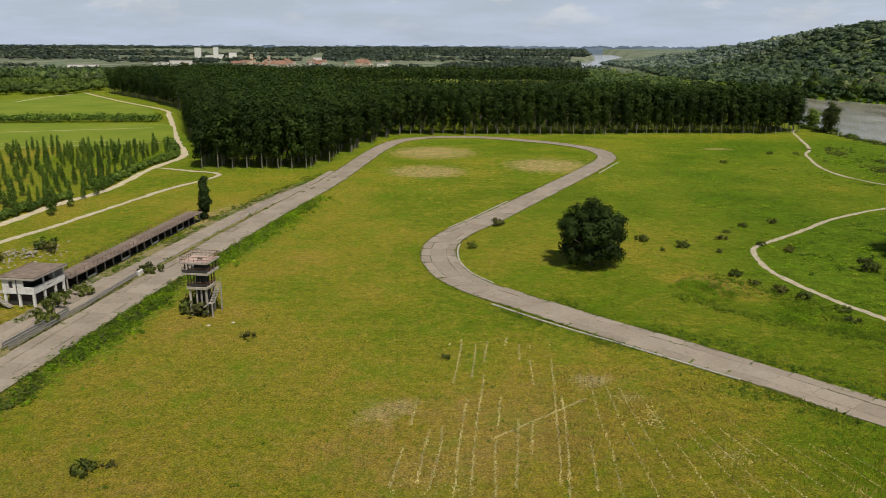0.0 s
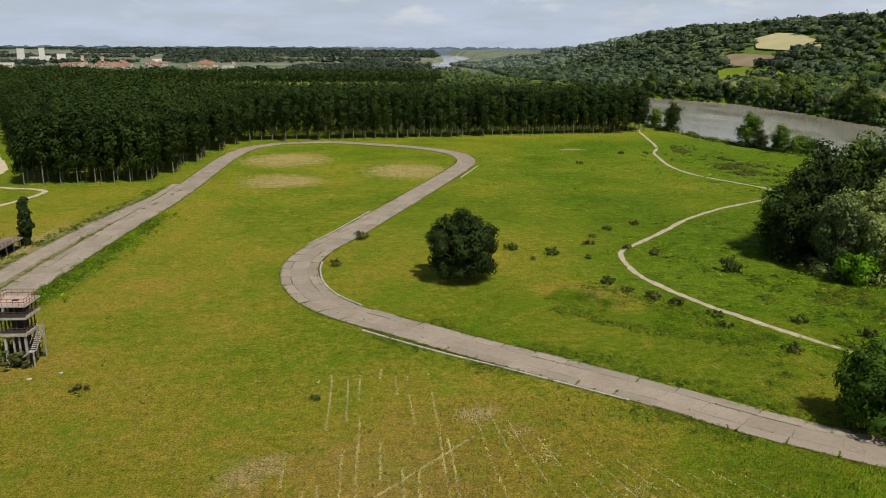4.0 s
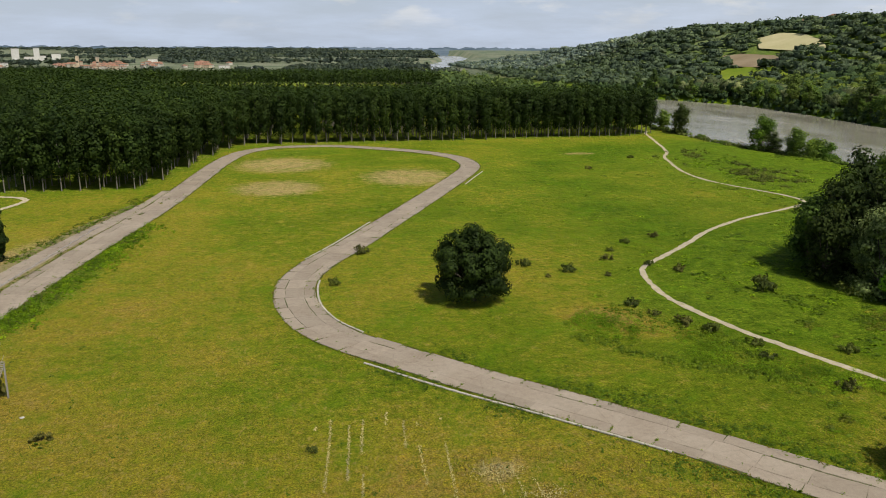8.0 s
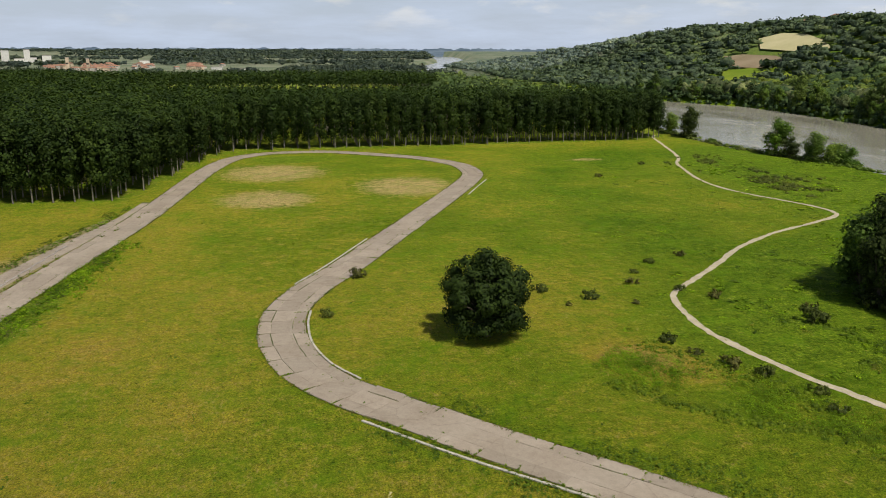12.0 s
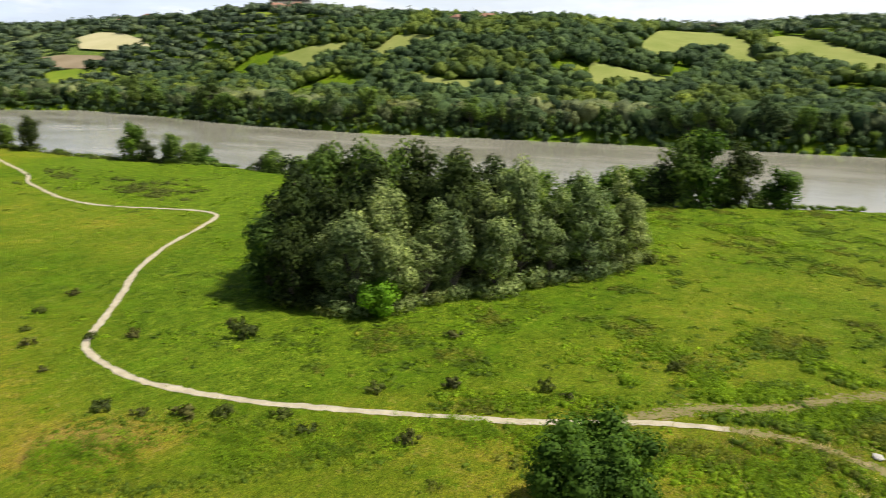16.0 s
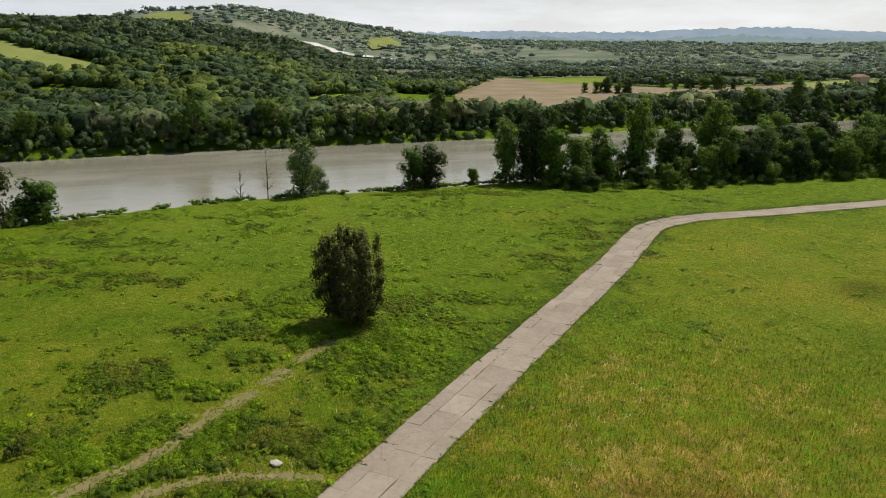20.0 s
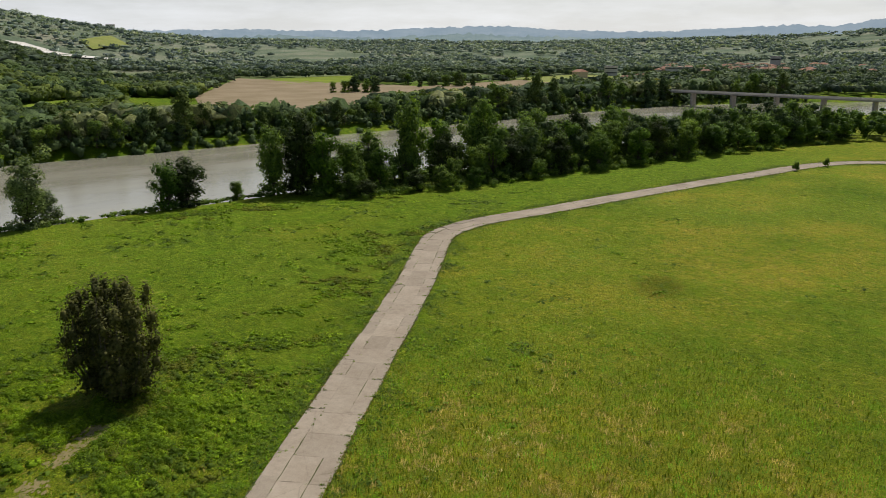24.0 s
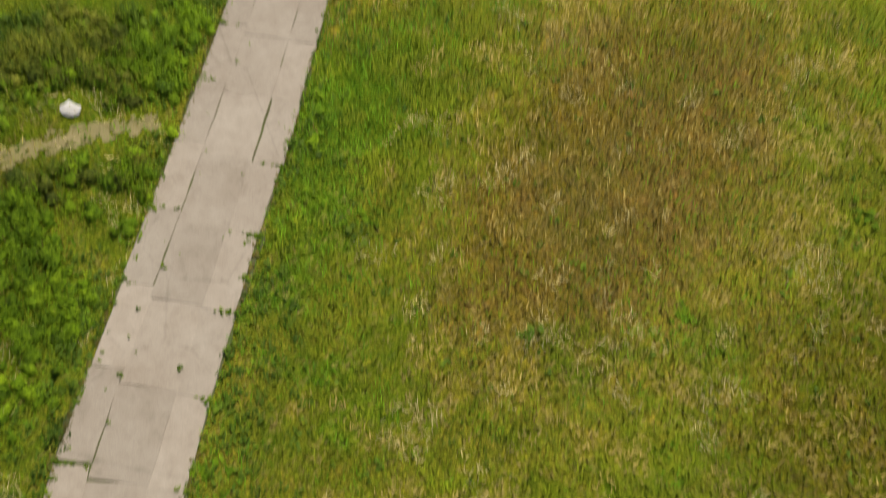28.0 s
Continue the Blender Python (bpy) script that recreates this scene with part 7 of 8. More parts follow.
# ---------- houses ----------
def house(kind_, label, w, d, h, roof_h, wall_mat, roof_mat, group):
    ob = thing("house", label, "house", group)
    part("wall", boxes((-w / 2, -d / 2, -1.5, w / 2, d / 2, h), bevel=0.05), wall_mat, ob)
    bm = bmesh.new()
    e = 0.6
    lo = [bm.verts.new(p) for p in ((-w / 2 - e, -d / 2 - e, h), (w / 2 + e, -d / 2 - e, h), (w / 2 + e, d / 2 + e, h), (-w / 2 - e, d / 2 + e, h))]
    hi = [bm.verts.new(p) for p in ((-w / 2 + d * 0.3, 0, h + roof_h), (w / 2 - d * 0.3, 0, h + roof_h))]
    for q in ((lo[0], lo[1], hi[1], hi[0]), (lo[2], lo[3], hi[0], hi[1])):
        bm.faces.new(q)
    bm.faces.new((lo[1], lo[2], hi[1]))
    bm.faces.new((lo[3], lo[0], hi[0]))
    bm.faces.new(lo[::-1])
    part("roof", bm, roof_mat, ob)
    for side in (-1, 1):
        for i in range(3):
            for z in ((0.9, 2.4) if h < 5 else (0.9, 2.4), (3.8, 5.3))[: 2 if h > 5 else 1]:
                x = -w / 2 + w * (i + 0.5) / 3
                part("window", boxes((x - 0.55, side * (d / 2 + 0.02) - 0.03, z[0], x + 0.55, side * (d / 2 + 0.02) + 0.03, z[1]), bevel=0.01), DARK_INSIDE, ob)
    return ob


hrs = np.random.RandomState(500)
house_kinds = [house(0, "far cream house with a terracotta roof", 13, 9, 6.2, 2.6, PALE_RENDER, TERRACOTTA, "houses of the far towns"),
               house(1, "far ochre house with a terracotta roof", 16, 10, 6.5, 2.8, OCHRE, TERRACOTTA, "houses of the far towns"),
               house(2, "far low pale house with a terracotta roof", 11, 9, 4.2, 2.2, PALE_RENDER, TERRACOTTA, "houses of the far towns")]
spots = []
for n in range(96):  # the town across the plain
    a, r = ((-15.0, -10.8), (-15.0, -10.8), (-15.0, -10.8), (-9.7, -8.5), (-6.3, -5.3), (-18.5, -4.0))[n % 6], (1560, 1930)
    a, r = hrs.uniform(*a), hrs.uniform(*r)
    spots.append((r * math.sin(radians(a)), r * math.cos(radians(a)) + 25, hrs.uniform(0.65, 1.05)))
for _ in range(58):  # the town beyond the bridge
    a, r = hrs.uniform(143, 160), hrs.uniform(1180, 1560)
    spots.append((10 + r * math.sin(radians(a)), 65 + r * math.cos(radians(a)), hrs.uniform(0.9, 1.3)))
for a, r in ((45.6, 900), (46.4, 915), (47.0, 905), (58.2, 745), (58.9, 750), (59.5, 742), (60.3, 752), (35.2, 1140), (36.5, 1120), (37.2, 1100), (75.5, 880), (77, 900), (65.8, 770), (141, 1010), (142, 1020), (138, 1100)):
    spots.append((10 + r * math.sin(radians(a)), 65 + r * math.cos(radians(a)), hrs.uniform(0.8, 1.2)))
for n, (x, y, s) in enumerate(spots):
    m = pose(x, y, float(land(x, y)) + 0.5, 0, 0, hrs.uniform(0, 360))
    if n < 3:
        house_kinds[n].matrix_world = m @ Matrix.Scale(s, 4)
    else:
        made = copy_thing(house_kinds[n % 3], m)
        made.scale = (s, s, s)


def plain_block(name, label, category, x, y, w, d, h, mat, turn=0.0, bands=0):
    ob = thing(name, label, category, at=pose(x, y, float(land(x, y)), 0, 0, turn))
    part("body", boxes((-w / 2, -d / 2, -2, w / 2, d / 2, h), bevel=0.2), mat, ob)
    part("roof", boxes((-w / 2 - 0.4, -d / 2 - 0.4, h, w / 2 + 0.4, d / 2 + 0.4, h + 0.8), bevel=0.1), GREY_CONCRETE, ob)
    for i in range(bands):
        z = h * (i + 0.5) / bands
        part("window_band", boxes((-w * 0.45, -d / 2 - 0.15, z, w * 0.45, -d / 2 + 0.1, z + h * 0.12), bevel=0.02), DARK_INSIDE, ob)


def polar(bearing, away):
    return away * math.sin(radians(bearing)), away * math.cos(radians(bearing))


for bearing, away, w, d, h, label in ((-17.1, 2230, 17, 14, 30, "tall white grain silo in the far town"), (-15.9, 2350, 14, 16, 30, "white factory tower in the far town"), (-16.35, 2250, 22, 18, 10, "white factory block in the far town"),
                                      (-15.55, 2280, 14, 16, 12, "low white factory hall in the far town"), (-14.8, 2200, 20, 16, 18, "white storage block in the far town"), (-18.3, 1720, 44, 25, 9, "long white warehouse in the far town"), (-19.6, 1690, 30, 20, 7, "white shed in the far town"),
                                      (-9.0, 2050, 22, 14, 9, "pale hall at the edge of the far town"), (-4.4, 1640, 22, 14, 5, "white farm shed on the plain"), (-2.7, 1560, 24, 10, 4, "long white roof on the plain"), (-24.5, 1500, 50, 20, 8, "long pale warehouse on the plain")):
    x, y = polar(bearing, away)
    plain_block("far_building", label, "building", x, y + 25, w, d, h, WHITE_WALL, -bearing, 0)
for bearing, away, h in ((-13.6, 1640, 23), (-12.4, 1640, 21)):
    x, y = polar(bearing, away)
    plain_block("bell_tower", "slender brick bell tower in the far town", "tower", x, y + 25, 5, 5, h, OCHRE, 0, 1)
x, y = 10 + 925 * math.sin(radians(46.5)), 65 + 925 * math.cos(radians(46.5))
plain_block("hilltop_villa", "large pale villa on the hilltop", "building", x, y, 46, 14, 12, PALE_RENDER, -46.5, 2)
x, y = 10 + 2540 * math.sin(radians(107.2)), 65 + 2540 * math.cos(radians(107.2))
plain_block("hill_castle", "small square castle on the distant ridge", "building", x, y, 24, 16, 16, PALE_RENDER, -107, 0)
for bearing, away, w, h in ((140.2, 1180, 18, 12), (144.8, 1230, 40, 10), (149.5, 1330, 44, 9), (151, 1460, 16, 22)):
    x, y = 10 + away * math.sin(radians(bearing)), 65 + away * math.cos(radians(bearing))
    plain_block("far_building", "pale building at the edge of the far town", "building", x, y, w, 14, h, PALE_RENDER, -bearing, 2)

# ---------- shrubs ----------
srs = np.random.RandomState(700)
shrub_kinds = []
for k in range(4):
    lobes = round_lobes(srs, 11, 1.35, 0.6, 0.55, 0.38, 0.02, 1.0)
    shrub_kinds.append(tree("shrub", "low dark straggling shrub in the meadow", lobes, 330, 0.27, (BUSH_LEAF, OLIVE_LEAF, BUSH_LEAF, OLIVE_LEAF)[k], BARK, 0.04, 0.2, 710 + k, ground_pose(47 + 6 * k, 178), "shrubs of the meadow", 0.35, "shrub"))
SHRUBS = ((54.8, 174.7, 1.5), (66.6, 182, 1.35), (59, 151.5, 1.4), (78, 170.7, 1.4), (87.4, 155.8, 1.7), (49.6, 171.4, 0.8), (76.6, 195.5, 1.1), (85.8, 199.7, 1.2), (73.5, 175.6, 1.0), (109.9, 306.7, 1.3), (138.9, 333.6, 1.3), (14, 195.8, 1.3), (6.4, 173.1, 1.1), (-30.7, 116.6, 1.2), (82.6, 124.6, 1.35), (89.4, 116.5, 1.5), (95.5, 105, 1.0), (94.2, 101, 1.2))
MORE_SHRUBS = ((47, 180.2, 1.1), (106, 126.5, 1.2), (111.5, 91.6, 1.2), (63.3, 140.4, 1.6), (68.7, 124.5, 1.2), (72.9, 112.3, 1.2), (66, 136, 1.3), (60.5, 146, 1.2), (70, 130, 1.1), (62, 170, 0.9), (70, 189, 0.8), (91, 162, 0.9), (-38.8, 76.1, 1.3), (-36.5, 77.2, 0.8), (0.5, 108, 0.6))
for n, (x, y, s) in enumerate(SHRUBS + MORE_SHRUBS):
    if n < 4:
        shrub_kinds[n].matrix_world = ground_pose(x, y, 40 * n, s * 0.8)
    else:
        copy_at(shrub_kinds[n % 4], x, y, srs.uniform(0, 360), s * srs.uniform(0.75, 1.0), srs.uniform(0.8, 1.4))
# bushes by the pit lane, the tower and the white building
for x, y, s in ((-59.2, 152.6, 1.7), (-65.8, 122.5, 1.5), (-67.5, 130.8, 1.6), (-66.3, 137.5, 1.3), (-41.9, 131, 2.2), (-43.2, 129, 1.9), (-41.6, 127, 1.8), (-90, 172, 1.9), (-87, 168, 1.6), (-95, 160, 1.8), (-69.5, 165, 1.2), (-74.5, 150, 1.6), (-73.2, 158, 1.2), (-71, 176, 1.5), (-69.6, 181, 1.4), (-79, 139, 1.9)):
    copy_at(shrub_kinds[(int(abs(x * 7))) % 4], x, y, srs.uniform(0, 360), s, srs.uniform(0.9, 1.5), "leafy bush growing over the derelict concrete", "shrub")


# ---------- rank herbs, weeds and tufts ----------
def clumps(x, y, high, wide, per, seed, size=0.42):
    """Low leafy clumps."""
    rs_ = np.random.RandomState(seed)
    n = len(x)
    way = rs_.normal(size=(n, per, 3))
    way[..., 2] = np.abs(way[..., 2])
    way /= np.linalg.norm(way, axis=-1, keepdims=True)
    k_ = rs_.uniform(0.5, 1.05, (n, per))
    base = land(x, y)
    c = np.stack([x[:, None] + way[..., 0] * wide[:, None] * k_, y[:, None] + way[..., 1] * wide[:, None] * k_, base[:, None] + 0.02 + way[..., 2] * high[:, None] * k_], -1)
    quad = cards(c.reshape(-1, 3), way.reshape(-1, 3) * 0.55 + [0, 0, 1.0], np.repeat(np.minimum(wide, 1.0) * size * 1.5, per), rs_, 0.3)
    quad[:, 5, 0] = np.repeat(np.clip(rs_.normal(0, 0.15, n), -0.4, 0.4), per)
    return quad


def sow(count, x0, x1, y0, y1, seed, chance):
    rs_ = np.random.RandomState(seed)
    x, y = rs_.uniform(x0, x1, count), rs_.uniform(y0, y1, count)
    k_ = rs_.rand(count) < chance(x, y)
    k_ &= off_line(x, y, near_track) > 4.0
    return x[k_], y[k_]


path_coarse = p_line[::3]


def herb_chance(x, y):
    c = cover_of(x, y)
    return np.clip((c[:, 1] - 0.30) * 1.6, 0, 1) * np.clip((drift(x * 0.6 + y * 0.25, y - x * 0.35, 4.5, 81) * 0.65 + drift(x, y, 16, 87) * 0.35 - 0.49) * 5, 0, 1) * (x < by_table(NEAR_BANK, y) - 1) * (off_line(x, y, path_coarse) > 1.4)


x, y = sow(26000, 45, 262, -110, 330, 720, herb_chance)
tall_ = srs.uniform(0.15, 0.5, len(x)) * (0.6 + 0.8 * drift(x, y, 9, 82))
dull = (drift(x, y, 13, 83) + 0.15 * srs.normal(size=len(x))) > 0.52
for name, mask, mat, label in (("herb_clumps", ~dull, WEED_LEAF, "rank bright green herbs over the riverside meadow"), ("dull_herb_clumps", dull, EDGE_WEED, "darker brownish herbs among the riverside meadow")):
    tagged(new(name, card_mesh(name, clumps(x[mask], y[mask], tall_[mask], srs.uniform(0.6, 1.5, mask.sum()), 14, 721, 0.34), mat)), label, "herbs", kind="stuff")

# a rough band of taller herbs between the track and the footpath
band = np.random.RandomState(765)
u, o = band.rand(2600), band.normal(0, 2.6, 2600)
bx_, by_ = 46 + 36 * u + 0.62 * o, 147 - 42 * u + 0.78 * o
k_ = band.rand(2600) < np.clip((drift(bx_, by_, 5, 98) - 0.28) * 2.2, 0, 1)
bx_, by_ = bx_[k_], by_[k_]
tagged(new("herb_band", card_mesh("herb_band", clumps(bx_, by_, band.uniform(0.2, 0.9, len(bx_)), band.uniform(0.4, 0.9, len(bx_)), 26, 766, 0.15), WEED_LEAF)), "rough band of taller olive herbs beside the track", "herbs", kind="stuff")

trail_line = np.concatenate([smooth_line(DIRT_TRAIL)[0][::2], smooth_line(FADED_PATH)[0][::2]])


def mounds(name, x, y, wide, high, per, seed, mat, label, size=0.3):
    """Hummocks of rank herbs: uneven leafy heaps with sprays over them."""
    rs_ = np.random.RandomState(seed)
    n, base = len(x), land(x, y)
    tone = np.clip(rs_.normal(0, 0.16, n), -0.4, 0.4)
    way = rs_.normal(size=(n, per, 3))
    way[..., 2] = np.abs(way[..., 2]) * 0.9
    way /= np.linalg.norm(way, axis=-1, keepdims=True)
    size3 = np.stack([wide, wide * rs_.uniform(0.6, 1.0, n), high], -1)
    spot = np.stack([x, y, base], -1)[:, None] + way * size3[:, None] * rs_.uniform(0.75, 1.2, (n, per, 1))
    quad = cards(spot.reshape(-1, 3), (way + [0, 0, 0.35]).reshape(-1, 3), np.repeat(wide * size, per), rs_, 0.55)
    quad[:, 5, 0] = np.repeat(tone, per) + 0.1 * rs_.normal(size=n * per)
    return tagged(new(name, leafy_mass(np.stack([x, y, base], -1), size3 * 0.6, rs_, mat, name, quad, BALL_LOW, 0.25, tone)), label, "herbs", kind="stuff")


def mound_chance(x, y):
    """Dense beds by the trail and the track, long low banks elsewhere in the riverside meadow."""
    river_side = ease((x - np.interp(y, [-60, -20, 13, 35, 60, 75, 100, 160], [195, 166, 135, 113, 90, 77, 60, 58]) - 2) / 3)
    by_trail = np.exp(-(off_line(x, y, trail_line) / 17) ** 2)
    beds = np.clip((drift(x, y, 8.5, 92) * 0.6 + drift(x, y, 3.6, 93) * 0.4 - 0.45) * 12, 0, 1)
    u, v = x * 0.5 + y * 0.87, -x * 0.87 + y * 0.5
    banks = np.clip((drift(u * 0.36, v, 5.5, 96) * 0.5 + drift(x, y, 2.6, 112) * 0.3 + drift(x, y, 26, 97) * 0.2 - 0.60) * 9, 0, 1) * ease((165 - y) / 30)
    clear = (off_line(x, y, path_coarse) > 1.9) & (np.hypot(x - 99.2, y - 64.6) > 2.4) & (off_line(x, y, trail_line) > 2.0) & (off_line(x, y, np.array(WILLOWS, float)) > 8) & (x < by_table(NEAR_BANK, y) - 4)
    return np.clip(beds * by_trail + 0.7 * banks, 0, 1) * river_side * clear * (1 - near_spot(x, y, 205, 10, 34, 50, 20))


x, y = sow(150000, 60, 255, -60, 240, 760, mound_chance)
by_trail = np.exp(-(off_line(x, y, trail_line) / 17) ** 2)
wide = srs.uniform(0.5, 1.15, len(x)) * (0.95 + 0.3 * by_trail)
high = srs.uniform(0.35, 0.75, len(x)) * (0.75 + 1.05 * by_trail)
dull = (drift(x, y, 9, 94) + 0.12 * srs.normal(size=len(x))) > 0.46 + 0.2 * by_trail
mounds("herb_beds", x[~dull], y[~dull], wide[~dull], high[~dull], 58, 761, WEED_LEAF, "hummocks of rank bright green herbs beside the trail", 0.13)
deep_ = dull & (drift(x, y, 5, 108) > 0.45)
dull = dull & ~deep_
mounds("dull_herb_beds", x[dull], y[dull], wide[dull], high[dull], 48, 762, DULL_WEED, "low banks of brownish herbs in the meadow", 0.14)
mounds("dark_herb_beds", x[deep_], y[deep_], wide[deep_], high[deep_], 48, 763, EDGE_WEED, "dark nettle banks in the riverside meadow", 0.14)
# the thick strip of weeds along the right-hand side of the straight
strip = np.random.RandomState(767)
k_ = (all_line[:, 0] < -25) & (all_line[:, 1] > 60) & (all_line[:, 1] < 235)
sx, sy = [], []
for (qx, qy), (wx0, wy0) in zip(all_line[k_], all_way[k_]):
    for _ in range(9):
        o = -(4.4 + abs(strip.normal(0, 3.0)))
        sx.append(qx - wy0 * o + strip.normal(0, 0.3))
        sy.append(qy + wx0 * o + strip.normal(0, 0.3))
sx, sy = np.array(sx), np.array(sy)
k_ = strip.rand(len(sx)) < np.clip((drift(sx, sy, 9, 106) - 0.22) * 2.4, 0.05, 1)
sx, sy = sx[k_], sy[k_]
qx_, qy_ = [], []
for (ax_, ay_), (bx0, by0) in zip(pit_line[20:215], pit_way[20:215]):
    for o in (strip.uniform(4.6, 7.4), strip.uniform(4.6, 7.4), -strip.uniform(2.8, 3.8)):
        if strip.rand() < (0.75 if o > 0 else 0.35):
            qx_.append(ax_ - by0 * o)
            qy_.append(ay_ + bx0 * o)
qx_, qy_ = np.array(qx_), np.array(qy_)
k_ = (drift(qx_, qy_, 7, 111) > 0.38)
qx_, qy_ = qx_[k_], qy_[k_]
mounds("pit_weeds", qx_, qy_, strip.uniform(0.3, 0.8, len(qx_)), strip.uniform(0.25, 0.9, len(qx_)), 24, 769, DULL_WEED, "scrubby weeds along the derelict pit lane")
mounds("straight_weeds", sx, sy, strip.uniform(0.35, 0.9, len(sx)), strip.uniform(0.3, 1.1, len(sx)), 24, 768, WEED_LEAF, "tall rank weeds along the old straight")

# the dark thicket and the rank banks of the far meadow
THICKET = ((163.5, 306), (176, 311), (178, 288), (180.5, 274), (164, 254), (157, 261), (156, 279))
LOW_THICKET = ((173, 357), (180, 348), (165, 320), (159, 325))
x, y = sow(2600, 150, 186, 250, 362, 790, lambda a, b: np.clip((drift(a, b, 7, 116) - 0.3) * 2.6, 0, 1) * np.where(inside(a, b, THICKET), 1.0, np.where(inside(a, b, LOW_THICKET), 0.4, 0.03)))
mounds("thicket", x, y, strip.uniform(0.6, 1.6, len(x)), strip.uniform(0.5, 1.5, len(x)), 30, 791, BUSH_LEAF, "dark low thicket in the riverside meadow", 0.2)
bank_x, bank_y = [], []
for run, spread in ((((43.4, 137.8), (49.2, 130.7), (55.5, 124.9), (61.2, 120.4), (67.6, 117.6)), 0.9), (((53.8, 151.2), (59.7, 142.6), (66.3, 135.2), (66.9, 123.7), (66.8, 112.3)), 1.5)):
    for at, way in zip(*smooth_line(run)):
        for _ in range(7):
            o = strip.normal(0, spread)
            bank_x.append(at[0] - way[1] * o + strip.normal(0, 0.4))
            bank_y.append(at[1] + way[0] * o + strip.normal(0, 0.4))
bank_x, bank_y = np.array(bank_x), np.array(bank_y)
k_ = (drift(bank_x, bank_y, 5, 117) > 0.3) & (np.hypot(bank_x[:, None] - p_line[None, :, 0], bank_y[:, None] - p_line[None, :, 1]).min(1) > 1.6)
bank_x, bank_y = bank_x[k_], bank_y[k_]
mounds("meadow_bank_herbs", bank_x, bank_y, strip.uniform(0.25, 0.7, len(bank_x)), strip.uniform(0.25, 0.75, len(bank_x)), 30, 792, EDGE_WEED, "tall dark herbs along a low bank in the meadow", 0.2)
rim_y = strip.uniform(330, 452, 150)
rim_x = by_table(NEAR_BANK, rim_y) - 2.5 + strip.normal(0, 1.2, 150)
mounds("waterside_scrub", rim_x, rim_y, strip.uniform(0.8, 2.2, 150), strip.uniform(0.8, 2.6, 150), 40, 793, BUSH_LEAF, "dark scrub along the near river bank", 0.2)

# scattered small weeds over the infield and the open meadow
x, y = sow(36000, -62, 205, -210, 330, 780, lambda a, b: np.clip((drift(a, b, 13, 109) - 0.25) * 1.8, 0.05, 1) * (a < by_table(NEAR_BANK, b) - 6) * np.where(b > 66, 0.3, 1.0))
tagged(new("infield_tufts", card_mesh("infield_tufts", clumps(x, y, srs.uniform(0.1, 0.35, len(x)), srs.uniform(0.12, 0.40, len(x)), 5, 781, 0.55), EDGE_WEED)), "small dark weeds strewn over the infield grass", "weeds", kind="stuff")

# rank growth along both edges of the track
edge_x, edge_y = [], []
for i in range(0, len(all_line), 1):
    if all_line[i][0] > 14 and all_line[i][1] < 150:
        for _ in range(20):
            o = srs.choice([-1, 1]) * (4.1 + abs(srs.normal(0, 2.3)))
            edge_x.append(all_line[i][0] - all_way[i][1] * o + srs.normal(0, 0.3))
            edge_y.append(all_line[i][1] + all_way[i][0] * o + srs.normal(0, 0.3))
edge_x, edge_y = np.array(edge_x), np.array(edge_y)
k_ = srs.rand(len(edge_x)) < np.clip((drift(edge_x, edge_y, 6, 101) - 0.2) * 1.8, 0.1, 1)
edge_x, edge_y = edge_x[k_], edge_y[k_]
tagged(new("edge_growth", card_mesh("edge_growth", clumps(edge_x, edge_y, srs.uniform(0.15, 0.5, len(edge_x)), srs.uniform(0.25, 0.6, len(edge_x)), 9, 733, 0.3), EDGE_WEED)), "dark rank grass along the track edges", "grass", kind="stuff")

# weeds along the straight, the pit lane and the verges
wx, wy = [], []
for line, way, offs, part_ in ((all_line, all_way, (-5.6, -4.2), (110, 240)), (all_line, all_way, (4.2, 5.4), (20, 100)), (pit_line, pit_way, (2.6, 4.4), (20, 220))):
    for i in range(part_[0], min(part_[1], len(line))):
        for _ in range(4):
            o = srs.uniform(*offs)
            wx.append(line[i][0] - way[i][1] * o + srs.normal(0, 0.5))
            wy.append(line[i][1] + way[i][0] * o + srs.normal(0, 0.5))
for i in range(30, 230):  # right-hand verge of the straight, thick with weeds
    band = 0.35 + 0.65 * (80 < i < 145 or 215 < i) * 1.0
    for _ in range(int(14 * band)):
        o = -srs.uniform(4.1, 8.5)
        wx.append(all_line[i + 60][0] - all_way[i + 60][1] * o)
        wy.append(all_line[i + 60][1] + all_way[i + 60][0] * o)
wx, wy = np.array(wx), np.array(wy)
k_ = srs.rand(len(wx)) < np.clip((drift(wx, wy, 6, 84) - 0.25) * 2.5, 0.05, 1)
wx, wy = wx[k_], wy[k_]
half = srs.rand(len(wx)) < np.where(wy < 150, 0.35, 0.65)
for name, mask, mat, label in (("verge_weeds", half, WEED_LEAF, "thick green weeds along the old straight"), ("dull_verge_weeds", ~half, BUSH_LEAF, "dull dark weeds along the old straight")):
    tagged(new(name, card_mesh(name, clumps(wx[mask], wy[mask], srs.uniform(0.3, 1.1, mask.sum()), srs.uniform(0.35, 0.75, mask.sum()), 14, 731, 0.30), mat)), label, "weeds", kind="stuff")

# tufts in the slab joints and along the broken edges
jx, jy, jr = [], [], np.random.RandomState(740)
